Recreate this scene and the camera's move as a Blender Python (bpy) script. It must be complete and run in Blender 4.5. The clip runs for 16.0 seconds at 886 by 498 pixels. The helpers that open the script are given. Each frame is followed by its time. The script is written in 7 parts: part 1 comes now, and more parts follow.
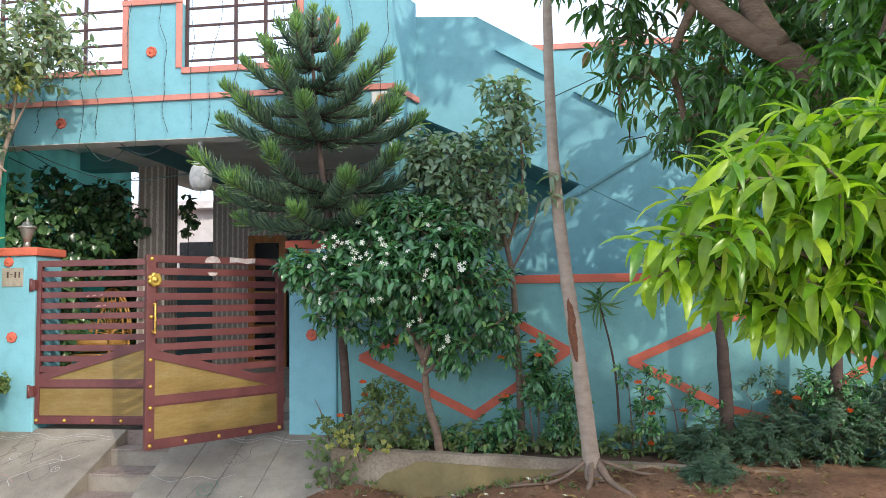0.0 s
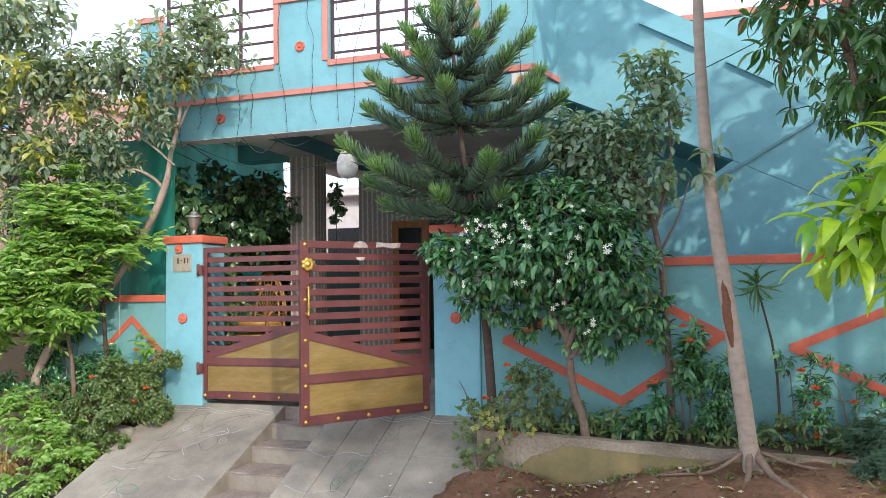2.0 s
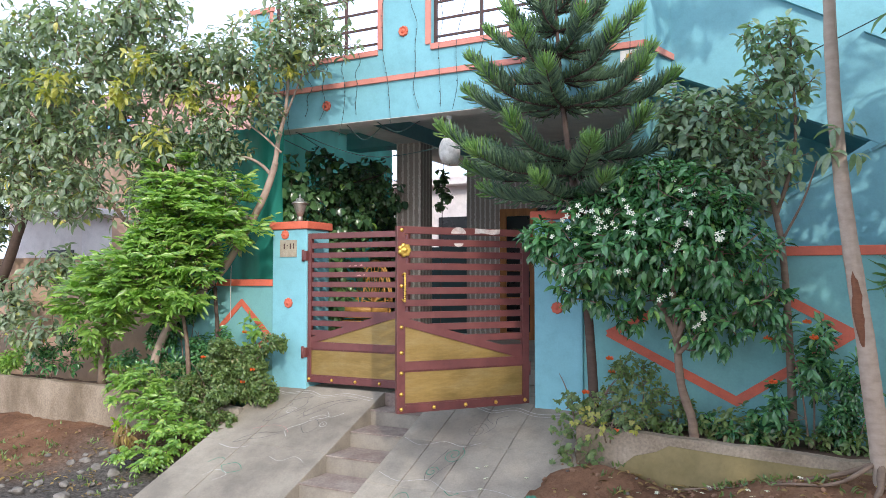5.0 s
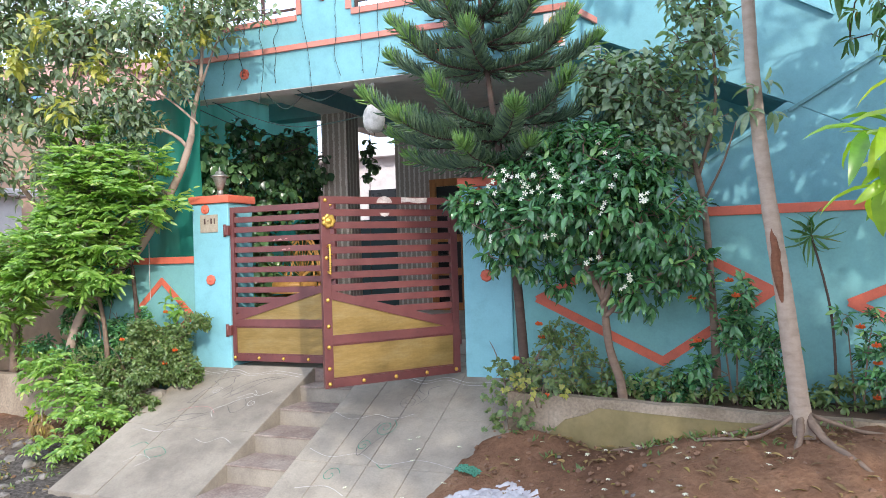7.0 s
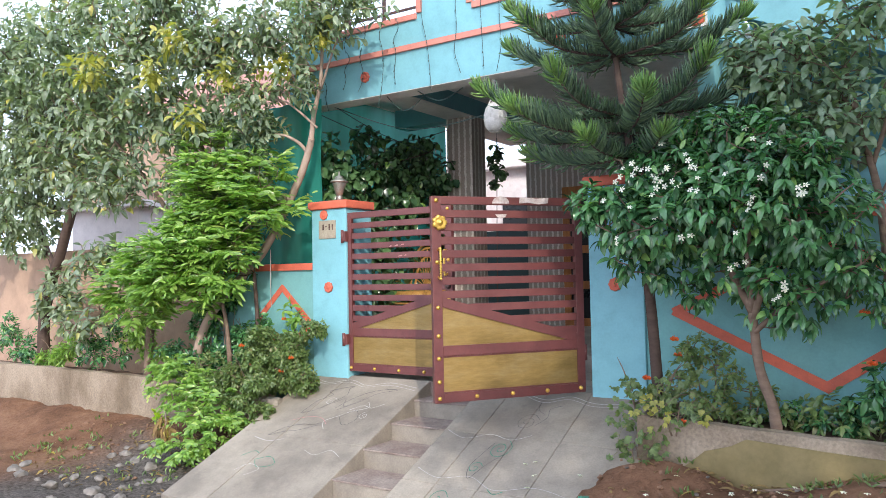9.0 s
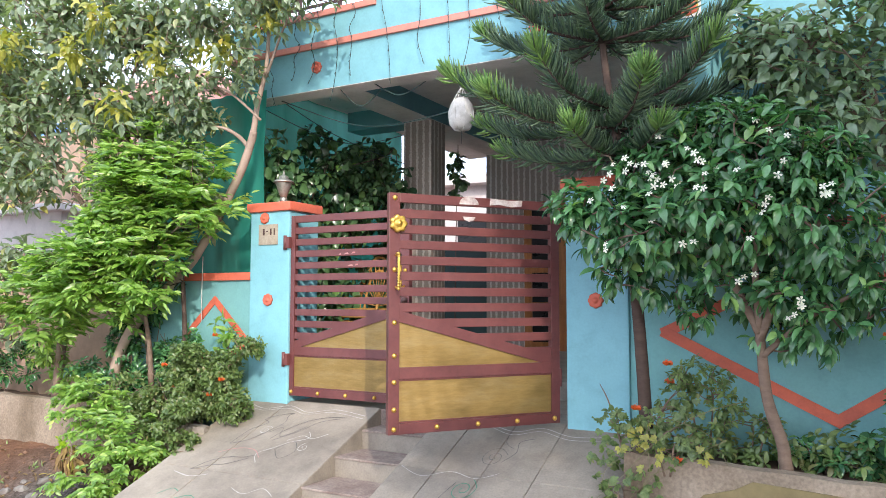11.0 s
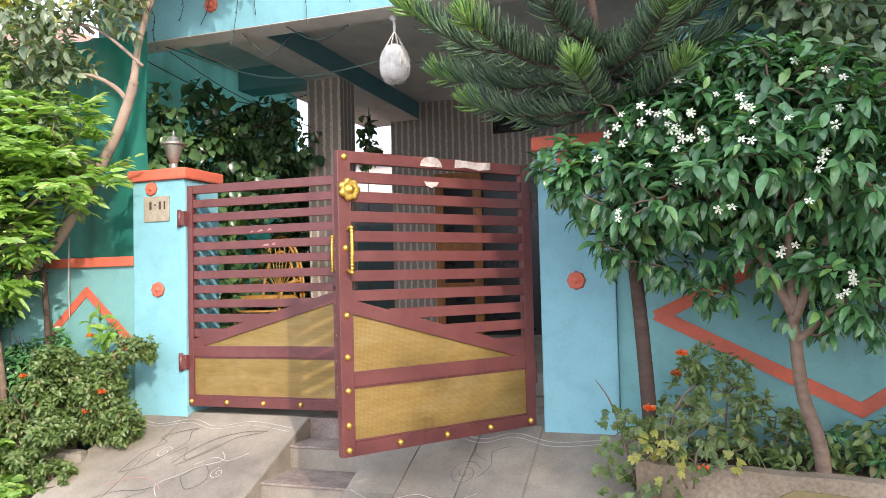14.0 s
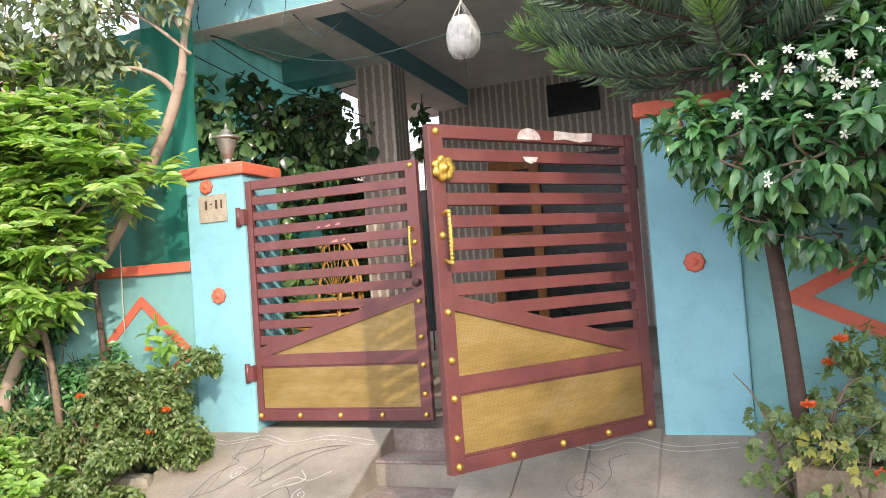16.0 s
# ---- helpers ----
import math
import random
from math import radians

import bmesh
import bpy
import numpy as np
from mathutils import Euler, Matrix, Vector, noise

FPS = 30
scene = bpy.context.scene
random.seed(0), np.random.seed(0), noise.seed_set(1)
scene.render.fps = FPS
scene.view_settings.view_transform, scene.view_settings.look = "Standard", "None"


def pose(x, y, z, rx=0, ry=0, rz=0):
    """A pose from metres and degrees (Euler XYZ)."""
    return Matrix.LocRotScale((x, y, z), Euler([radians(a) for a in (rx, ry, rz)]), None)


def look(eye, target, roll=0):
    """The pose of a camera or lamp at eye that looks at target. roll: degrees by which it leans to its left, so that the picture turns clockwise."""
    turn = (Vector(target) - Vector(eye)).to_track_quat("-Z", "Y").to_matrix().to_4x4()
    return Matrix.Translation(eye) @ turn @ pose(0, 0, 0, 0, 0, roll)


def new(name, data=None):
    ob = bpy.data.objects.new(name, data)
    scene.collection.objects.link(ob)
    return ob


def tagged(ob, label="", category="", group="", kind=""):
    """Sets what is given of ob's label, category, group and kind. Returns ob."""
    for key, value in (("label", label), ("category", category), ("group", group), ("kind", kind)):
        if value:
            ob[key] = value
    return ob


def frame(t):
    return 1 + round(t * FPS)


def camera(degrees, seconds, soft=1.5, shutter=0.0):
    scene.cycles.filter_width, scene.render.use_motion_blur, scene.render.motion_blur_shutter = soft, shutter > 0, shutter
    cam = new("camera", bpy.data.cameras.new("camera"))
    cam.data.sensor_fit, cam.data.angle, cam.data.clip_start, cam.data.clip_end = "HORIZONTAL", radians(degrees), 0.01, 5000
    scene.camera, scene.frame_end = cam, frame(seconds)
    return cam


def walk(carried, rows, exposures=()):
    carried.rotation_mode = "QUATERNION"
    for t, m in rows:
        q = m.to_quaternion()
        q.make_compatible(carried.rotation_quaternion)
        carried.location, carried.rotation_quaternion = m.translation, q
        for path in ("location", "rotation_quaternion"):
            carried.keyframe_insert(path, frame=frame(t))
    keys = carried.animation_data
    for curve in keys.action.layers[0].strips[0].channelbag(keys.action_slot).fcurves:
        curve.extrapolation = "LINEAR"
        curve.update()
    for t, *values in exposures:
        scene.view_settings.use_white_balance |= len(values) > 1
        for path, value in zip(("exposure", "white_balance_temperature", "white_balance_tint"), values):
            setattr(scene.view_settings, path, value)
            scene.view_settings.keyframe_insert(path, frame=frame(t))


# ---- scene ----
cam = camera(60.7, 16.0, soft=0.4)
PATH = [
    (0, (3.827, -6.998, 1.228), (3.557, -5.021, 1.367), -0.8),
    (0.5, (3.806, -6.989, 1.224), (3.394, -5.034, 1.309), -0.2),
    (1, (3.808, -6.998, 1.233), (3.302, -5.064, 1.312), -0.2),
    (1.5, (3.802, -6.988, 1.221), (3.235, -5.073, 1.318), -0.6),
    (2, (3.788, -6.975, 1.226), (3.161, -5.078, 1.327), -0.9),
    (2.5, (3.796, -6.889, 1.212), (3.084, -5.023, 1.32), -0.0),
    (3, (3.796, -6.828, 1.219), (2.988, -5.002, 1.327), 1.3),
    (3.5, (3.817, -6.775, 1.209), (2.93, -4.984, 1.285), 1.0),
    (3.7, (3.817, -6.755, 1.195), (2.917, -4.97, 1.271), 0.9),
    (5.8, (3.895, -6.716, 1.197), (2.997, -4.93, 1.271), -0.7),
    (6, (3.886, -6.72, 1.202), (3.006, -4.925, 1.258), -1.1),
    (6.5, (3.897, -6.665, 1.188), (3.07, -4.844, 1.198), -1.5),
    (7, (3.876, -6.567, 1.153), (3.116, -4.717, 1.162), -1.7),
    (7.5, (3.868, -6.375, 1.156), (3.075, -4.54, 1.23), -2.2),
    (8, (3.873, -6.253, 1.123), (2.948, -4.483, 1.224), -1.9),
    (8.5, (3.874, -6.108, 1.065), (2.809, -4.417, 1.14), -1.1),
    (8.7, (3.863, -6.057, 1.051), (2.768, -4.384, 1.113), -1.2),
    (10.8, (3.385, -5.407, 0.962), (2.371, -3.691, 1.122), -0.2),
    (11, (3.317, -5.334, 0.933), (2.343, -3.593, 1.067), 0.1),
    (11.5, (3.125, -5.249, 0.931), (2.256, -3.452, 1.059), -0.3),
    (12, (2.992, -5.116, 0.916), (2.168, -3.298, 1.031), -1.0),
    (12.5, (2.842, -4.965, 0.94), (2.04, -3.137, 1.064), -1.1),
    (13, (2.706, -4.827, 0.956), (1.929, -2.988, 1.08), 0.0),
    (13.5, (2.496, -4.708, 0.936), (1.82, -2.829, 1.053), -0.3),
    (14, (2.335, -4.682, 0.964), (1.69, -2.79, 1.041), -1.4),
    (14.5, (2.243, -4.62, 0.949), (1.548, -2.746, 1.018), -1.9),
    (15, (2.124, -4.49, 0.954), (1.401, -2.627, 1.036), -1.9),
    (15.5, (1.938, -4.389, 0.939), (1.216, -2.526, 1.024), -2.5),
    (16, (1.796, -4.326, 0.933), (1.086, -2.459, 1.013), -4.1),
]
walk(cam, [(t, look(eye, target, roll)) for t, eye, target, roll in PATH],
     [(0.0, -0.40, 6500, 8), (3.5, -0.36, 6350, 11), (6.0, -0.20, 6250, 11), (7.0, -0.07, 6250, 11), (8.0, -0.20, 6300, 12), (8.5, -0.18, 6300, 12), (11.0, 0.05, 6450, 13), (14.0, 0.15, 6800, 14), (16.0, 0.22, 7100, 13)])

# ---- world, sun and exposure ----
world = bpy.data.worlds.new("sky")
scene.world = world
world.use_nodes = True
wn = world.node_tree.nodes
sky = wn.new("ShaderNodeTexSky")
sky.sky_type, sky.sun_disc = "NISHITA", False
sky.sun_elevation, sky.sun_rotation = radians(28), radians(139)
sky.air_density, sky.dust_density, sky.ozone_density = 1.0, 5.0, 1.0
haze = wn.new("ShaderNodeMixRGB")
haze.inputs[0].default_value = 0.72
haze.inputs[2].default_value = (7.9, 8.9, 10.9, 1)
world.node_tree.links.new(sky.outputs[0], haze.inputs[1])
world.node_tree.links.new(haze.outputs[0], wn["Background"].inputs[0])
wn["Background"].inputs[1].default_value = 0.285
sun = new("sun", bpy.data.lights.new("sun", "SUN"))
sun.data.energy, sun.data.angle, sun.data.color = 3.5, radians(0.7), (1.0, 0.92, 0.80)
sun.matrix_world = look((6.5, -7.6, 5.4), (0, 0, 0))
scene.view_settings.exposure = 0.0

# ---- materials ----
def shader(name, rough=0.6, metal=0.0, spec=0.5):
    m = bpy.data.materials.new(name)
    m.use_nodes = True
    b = m.node_tree.nodes["Principled BSDF"]
    b.inputs["Roughness"].default_value = rough
    b.inputs["Metallic"].default_value = metal
    b.inputs["Specular IOR Level"].default_value = spec
    return m, m.node_tree.nodes, m.node_tree.links, b


def rgb(c):
    return (c[0], c[1], c[2], 1.0)


def noise_node(n, l, scale, detail=4.0, rough=0.55, coord="Object", stretch=None):
    tc = n.new("ShaderNodeTexCoord")
    t = n.new("ShaderNodeTexNoise")
    t.inputs["Scale"].default_value, t.inputs["Detail"].default_value, t.inputs["Roughness"].default_value = scale, detail, rough
    if stretch:
        mp = n.new("ShaderNodeMapping")
        mp.inputs["Scale"].default_value = stretch
        l.new(tc.outputs[coord], mp.inputs[0])
        l.new(mp.outputs[0], t.inputs["Vector"])
    else:
        l.new(tc.outputs[coord], t.inputs["Vector"])
    return t


def ramp_node(n, l, source, stops):
    r = n.new("ShaderNodeValToRGB")
    while len(r.color_ramp.elements) < len(stops):
        r.color_ramp.elements.new(0.5)
    for e, (p, c) in zip(r.color_ramp.elements, stops):
        e.position, e.color = p, rgb(c)
    l.new(source, r.inputs[0])
    return r


def mix_node(n, l, fac, a, b, mode="MIX"):
    m = n.new("ShaderNodeMixRGB")
    m.blend_type = mode
    for k, v in ((0, fac), (1, a), (2, b)):
        if isinstance(v, (int, float)):
            m.inputs[k].default_value = v
        elif isinstance(v, tuple):
            m.inputs[k].default_value = rgb(v)
        else:
            l.new(v, m.inputs[k])
    return m


def bump_node(n, l, b, height, strength, dist=0.01):
    u = n.new("ShaderNodeBump")
    u.inputs["Strength"].default_value, u.inputs["Distance"].default_value = strength, dist
    l.new(height, u.inputs["Height"])
    l.new(u.outputs[0], b.inputs["Normal"])


def worn(name, base, stain, rough=0.7, big=1.3, fine=45.0, amount=0.5, bump=0.25, metal=0.0, spec=0.4, stretch=None, speckle=0.05):
    """A surface with large stains, fine grain and slight relief."""
    m, n, l, b = shader(name, rough, metal, spec)
    a = noise_node(n, l, big, 6.0, 0.62, stretch=stretch)
    f = noise_node(n, l, fine, 3.0, 0.6)
    r = ramp_node(n, l, a.outputs[0], [(0.35, stain), (0.62, base)])
    c = mix_node(n, l, amount, base, r.outputs[0])
    g = ramp_node(n, l, f.outputs[0], [(0.3, (1 - speckle,) * 3), (0.7, (1 + speckle * 0.7,) * 3)])
    k0 = mix_node(n, l, 1.0, c.outputs[0], g.outputs[0], "MULTIPLY")
    mid = noise_node(n, l, big * 5.5, 7.0, 0.68)
    mg = ramp_node(n, l, mid.outputs[0], [(0.28, (0.80, 0.80, 0.81)), (0.5, (1.0, 1.0, 1.0)), (0.75, (1.08, 1.07, 1.05))])
    k = mix_node(n, l, 0.75, k0.outputs[0], mg.outputs[0], "MULTIPLY")
    l.new(k.outputs[0], b.inputs["Base Color"])
    rr = n.new("ShaderNodeMapRange")
    rr.inputs["To Min"].default_value, rr.inputs["To Max"].default_value = max(0.05, rough - 0.15), min(1.0, rough + 0.15)
    l.new(a.outputs[0], rr.inputs[0])
    l.new(rr.outputs[0], b.inputs["Roughness"])
    bump_node(n, l, b, mid.outputs[0], bump * 0.6, 0.006)
    return m


def leaf_material(name, dark, light, old=None, rough=0.38, clear=0.25):
    """Leaves vary one by one; a thin sheet lets some light through."""
    m, n, l, b = shader(name, rough, 0.0, 0.75)
    g = n.new("ShaderNodeNewGeometry")
    stops = [(0.0, dark), (0.75, light)] + ([(0.93, light), (1.0, old)] if old else [])
    r = ramp_node(n, l, g.outputs["Random Per Island"], stops)
    t = noise_node(n, l, 30.0, 3.0)
    v = ramp_node(n, l, t.outputs[0], [(0.3, (0.75, 0.78, 0.7)), (0.7, (1.1, 1.1, 1.05))])
    k = mix_node(n, l, 1.0, r.outputs[0], v.outputs[0], "MULTIPLY")
    l.new(k.outputs[0], b.inputs["Base Color"])
    tr = n.new("ShaderNodeBsdfTranslucent")
    hue = mix_node(n, l, 1.0, k.outputs[0], (1.5, 1.7, 0.6), "MULTIPLY")
    l.new(hue.outputs[0], tr.inputs[0])
    mx = n.new("ShaderNodeMixShader")
    mx.inputs[0].default_value = clear
    l.new(b.outputs[0], mx.inputs[1])
    l.new(tr.outputs[0], mx.inputs[2])
    l.new(mx.outputs[0], n["Material Output"].inputs[0])
    return m


def bark_material(name, base, dark, scale=9.0, relief=0.012, grain=2.6):
    m, n, l, b = shader(name, 0.88, 0.0, 0.2)
    a = noise_node(n, l, scale, 8.0, 0.65, stretch=(1.0, 1.0, grain))
    big = noise_node(n, l, 1.8, 4.0, 0.6)
    r = ramp_node(n, l, a.outputs[0], [(0.32, dark), (0.6, base)])
    k = mix_node(n, l, big.outputs[0], r.outputs[0], (base[0] * 1.25, base[1] * 1.25, base[2] * 1.25))
    l.new(k.outputs[0], b.inputs["Base Color"])
    bump_node(n, l, b, a.outputs[0], 0.8, relief)
    return m


def stripe_material(name):
    """Wall tiles printed with scalloped upright stripes, 0.09 m from one to the next."""
    m, n, l, b = shader(name, 0.45, 0.0, 0.4)
    tc = n.new("ShaderNodeTexCoord")
    sep = n.new("ShaderNodeSeparateXYZ")
    l.new(tc.outputs["Object"], sep.inputs[0])
    add = n.new("ShaderNodeMath")
    l.new(sep.outputs[0], add.inputs[0]), l.new(sep.outputs[1], add.inputs[1])
    wob = noise_node(n, l, 22.0, 2.0)
    w2 = n.new("ShaderNodeMath")
    w2.operation, w2.inputs[1].default_value = "MULTIPLY", 0.035
    l.new(wob.outputs[0], w2.inputs[0])
    s = n.new("ShaderNodeMath")
    l.new(add.outputs[0], s.inputs[0]), l.new(w2.outputs[0], s.inputs[1])
    k = n.new("ShaderNodeMath")
    k.operation, k.inputs[1].default_value = "MULTIPLY", 70.0
    l.new(s.outputs[0], k.inputs[0])
    si = n.new("ShaderNodeMath")
    si.operation = "SINE"
    l.new(k.outputs[0], si.inputs[0])
    r = ramp_node(n, l, si.outputs[0], [(0.40, (0.36, 0.295, 0.255)), (0.62, (0.66, 0.60, 0.54))])
    f = noise_node(n, l, 60.0, 4.0)
    c = ramp_node(n, l, f.outputs[0], [(0.3, (0.8, 0.8, 0.8)), (0.7, (1.1, 1.1, 1.1))])
    o = mix_node(n, l, 1.0, r.outputs[0], c.outputs[0], "MULTIPLY")
    l.new(o.outputs[0], b.inputs["Base Color"])
    return m


def ribbed_material(name):
    """Gold-painted sheet with fine upright and level ribs, rubbed and streaked."""
    m, n, l, b = shader(name, 0.48, 0.35, 0.5)
    a = noise_node(n, l, 2.0, 8.0, 0.7, stretch=(0.7, 0.7, 3.0))
    f = noise_node(n, l, 14.0, 6.0, 0.7, stretch=(0.6, 0.6, 3.0))
    r = ramp_node(n, l, a.outputs[0], [(0.3, (0.22, 0.145, 0.04)), (0.5, (0.32, 0.215, 0.07)), (0.72, (0.39, 0.295, 0.135))])
    g = ramp_node(n, l, f.outputs[0], [(0.3, (0.84, 0.84, 0.82)), (0.7, (1.08, 1.08, 1.08))])
    k = mix_node(n, l, 1.0, r.outputs[0], g.outputs[0], "MULTIPLY")
    tc = n.new("ShaderNodeTexCoord")
    waves = []
    for way, pitch in (("Z", 46.0), ("X", 40.0)):
        w = n.new("ShaderNodeTexWave")
        w.bands_direction = way
        w.inputs["Scale"].default_value, w.inputs["Distortion"].default_value = pitch, 0.8
        l.new(tc.outputs["Object"], w.inputs["Vector"])
        waves.append(w)
    grid = mix_node(n, l, 1.0, waves[0].outputs["Fac"], waves[1].outputs["Fac"], "MULTIPLY")
    rib = ramp_node(n, l, grid.outputs[0], [(0.0, (0.86, 0.85, 0.83)), (0.6, (1.05, 1.05, 1.05))])
    kk = mix_node(n, l, 1.0, k.outputs[0], rib.outputs[0], "MULTIPLY")
    l.new(kk.outputs[0], b.inputs["Base Color"])
    bump_node(n, l, b, grid.outputs[0], 0.3, 0.002)
    return m


def soil_material(name):
    m, n, l, b = shader(name, 0.95, 0.0, 0.15)
    a = noise_node(n, l, 1.1, 8.0, 0.65)
    f = noise_node(n, l, 26.0, 6.0, 0.7)
    r = ramp_node(n, l, a.outputs[0], [(0.35, (0.115, 0.06, 0.036)), (0.52, (0.215, 0.118, 0.072)), (0.72, (0.30, 0.185, 0.115))])
    tc = n.new("ShaderNodeTexCoord")
    sep = n.new("ShaderNodeSeparateXYZ")
    l.new(tc.outputs["Object"], sep.inputs[0])
    # dark gravel in the ditch on the west side of the ramp and along the road
    q = n.new("ShaderNodeMath")
    q.operation = "ADD"
    l.new(sep.outputs[2], q.inputs[0])
    wob = n.new("ShaderNodeMath")
    wob.operation, wob.inputs[1].default_value = "MULTIPLY", 0.5
    l.new(a.outputs[0], wob.inputs[0]), l.new(wob.outputs[0], q.inputs[1])
    edge = n.new("ShaderNodeMapRange")
    edge.inputs["From Min"].default_value, edge.inputs["From Max"].default_value = -0.42, -0.30
    l.new(q.outputs[0], edge.inputs[0])
    west = n.new("ShaderNodeMapRange")
    west.inputs["From Min"].default_value, west.inputs["From Max"].default_value = -0.6, 1.6
    l.new(sep.outputs[0], west.inputs[0])
    far = n.new("ShaderNodeMapRange")
    far.inputs["From Min"].default_value, far.inputs["From Max"].default_value = -3.1, -4.2
    l.new(sep.outputs[0], far.inputs[0])
    both = n.new("ShaderNodeMath")
    both.operation = "MAXIMUM"
    l.new(far.outputs[0], both.inputs[0]), l.new(west.outputs[0], both.inputs[1])
    mx = n.new("ShaderNodeMath")
    mx.operation = "MAXIMUM"
    l.new(edge.outputs[0], mx.inputs[0]), l.new(both.outputs[0], mx.inputs[1])
    gravel = ramp_node(n, l, f.outputs[0], [(0.3, (0.045, 0.042, 0.04)), (0.7, (0.17, 0.15, 0.135))])
    c = mix_node(n, l, mx.outputs[0], gravel.outputs[0], r.outputs[0])
    g = ramp_node(n, l, f.outputs[0], [(0.3, (0.7, 0.68, 0.66)), (0.7, (1.15, 1.15, 1.15))])
    k = mix_node(n, l, 1.0, c.outputs[0], g.outputs[0], "MULTIPLY")
    # unseen front strip, added as pale cement to bounce light up under the porch
    bounce_lane = n.new("ShaderNodeMapRange")
    bounce_lane.inputs["From Min"].default_value, bounce_lane.inputs["From Max"].default_value = -3.0, -3.6
    l.new(sep.outputs[1], bounce_lane.inputs[0])
    cement = ramp_node(n, l, a.outputs[0], [(0.3, (0.36, 0.33, 0.30)), (0.7, (0.50, 0.47, 0.43))])
    kr = mix_node(n, l, bounce_lane.outputs[0], k.outputs[0], cement.outputs[0])
    l.new(kr.outputs[0], b.inputs["Base Color"])
    bump_node(n, l, b, f.outputs[0], 0.8, 0.03)
    return m


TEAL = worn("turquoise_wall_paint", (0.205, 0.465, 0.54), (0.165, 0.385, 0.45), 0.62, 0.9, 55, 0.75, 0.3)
# compound wall paint; also a darker turquoise with shade put in for recessed walls
TEAL_DARK = worn("dusty_and_shaded_turquoise_paint", (0.18, 0.42, 0.435), (0.15, 0.325, 0.335), 0.7, 0.9, 55, 0.8, 0.3)
POST = worn("pale_blue_post_paint", (0.22, 0.50, 0.58), (0.18, 0.41, 0.48), 0.6, 1.1, 60, 0.7, 0.25)
CORAL = worn("coral_band_paint", (0.64, 0.145, 0.085), (0.48, 0.12, 0.08), 0.65, 3, 60, 0.7, 0.25)
PINKISH = worn("salmon_trim_paint", (0.62, 0.25, 0.20), (0.50, 0.20, 0.16), 0.65, 3, 60, 0.7, 0.25)
CEIL = worn("soffit_plaster", (0.80, 0.78, 0.75), (0.56, 0.55, 0.52), 0.85, 1.0, 40, 0.7, 0.2)
# blue-grey of the porch beam; also stands in for shade under the stairs
BEAM = worn("beam_and_shaded_soffit_paint", (0.16, 0.35, 0.39), (0.13, 0.28, 0.31), 0.75, 1.5, 40, 0.6, 0.2)
MAROON = worn("maroon_gate_paint", (0.12, 0.036, 0.036), (0.175, 0.062, 0.056), 0.36, 4.0, 70, 0.6, 0.2, 0.0, 0.5)
GOLDPANEL = ribbed_material("gold_ribbed_sheet")
GOLD = worn("brass_fitting", (0.78, 0.52, 0.12), (0.55, 0.34, 0.07), 0.3, 14, 60, 0.6, 0.1, 0.85)
STRIPES = stripe_material("striped_wall_tile")
CONCRETE = worn("cement_ramp", (0.32, 0.285, 0.235), (0.19, 0.167, 0.14), 0.72, 1.5, 70, 1.0, 0.4, speckle=0.12)
STEP = worn("cement_step", (0.31, 0.26, 0.225), (0.18, 0.125, 0.11), 0.85, 4.0, 50, 0.85, 0.5, speckle=0.25)
PLASTER = worn("stained_cement_render", (0.36, 0.295, 0.225), (0.16, 0.12, 0.08), 0.88, 1.7, 45, 0.9, 0.6, stretch=(1, 1, 0.6), speckle=0.25)
MOSSY = worn("mossy_cement_render", (0.265, 0.215, 0.105), (0.18, 0.145, 0.065), 0.9, 2.2, 45, 0.9, 0.5)
SOIL = soil_material("red_soil")
CLOD = worn("soil_clod", (0.26, 0.15, 0.095), (0.13, 0.075, 0.05), 0.95, 8, 50, 0.9, 0.6)
BEDSOIL = worn("garden_soil", (0.10, 0.06, 0.04), (0.05, 0.032, 0.022), 0.95, 3, 22, 0.9, 1.0)
ROCK = worn("grey_rock", (0.24, 0.22, 0.20), (0.12, 0.11, 0.10), 0.9, 6, 40, 0.9, 0.6)
IRON = worn("brown_window_iron", (0.09, 0.045, 0.04), (0.05, 0.03, 0.03), 0.5, 8, 60, 0.6, 0.2)
WOOD = worn("varnished_door_wood", (0.46, 0.19, 0.06), (0.30, 0.11, 0.035), 0.4, 3, 50, 0.8, 0.2, stretch=(6, 6, 0.7))
CANE = worn("cane_rattan", (0.50, 0.28, 0.08), (0.32, 0.15, 0.04), 0.5, 20, 70, 0.7, 0.3)
BLACK = worn("dark_pane", (0.012, 0.014, 0.016), (0.02, 0.02, 0.022), 0.3, 3, 40, 0.5, 0.05)
STEEL = worn("weathered_lamp_metal", (0.42, 0.42, 0.38), (0.22, 0.22, 0.19), 0.42, 14, 70, 0.8, 0.2, 0.7)
TORN = worn("weathered_white_paper", (0.62, 0.58, 0.56), (0.34, 0.24, 0.22), 0.8, 22, 60, 0.9, 0.2)
VINE = worn("pale_green_tendril", (0.22, 0.21, 0.11), (0.15, 0.15, 0.07), 0.7, 12, 60, 0.7, 0.2)
WHITE = worn("white_paint", (0.74, 0.74, 0.73), (0.55, 0.55, 0.54), 0.6, 8, 60, 0.5, 0.2)
SACKING = worn("greyed_plastic_sack", (0.52, 0.51, 0.54), (0.30, 0.28, 0.29), 0.45, 9, 60, 0.8, 0.3)
POTWHITE = worn("whitewashed_pot", (0.72, 0.71, 0.68), (0.45, 0.44, 0.40), 0.7, 16, 60, 0.8, 0.4)
CHALK = worn("white_chalk", (0.50, 0.48, 0.46), (0.33, 0.31, 0.29), 0.95, 20, 80, 0.6, 0.1)
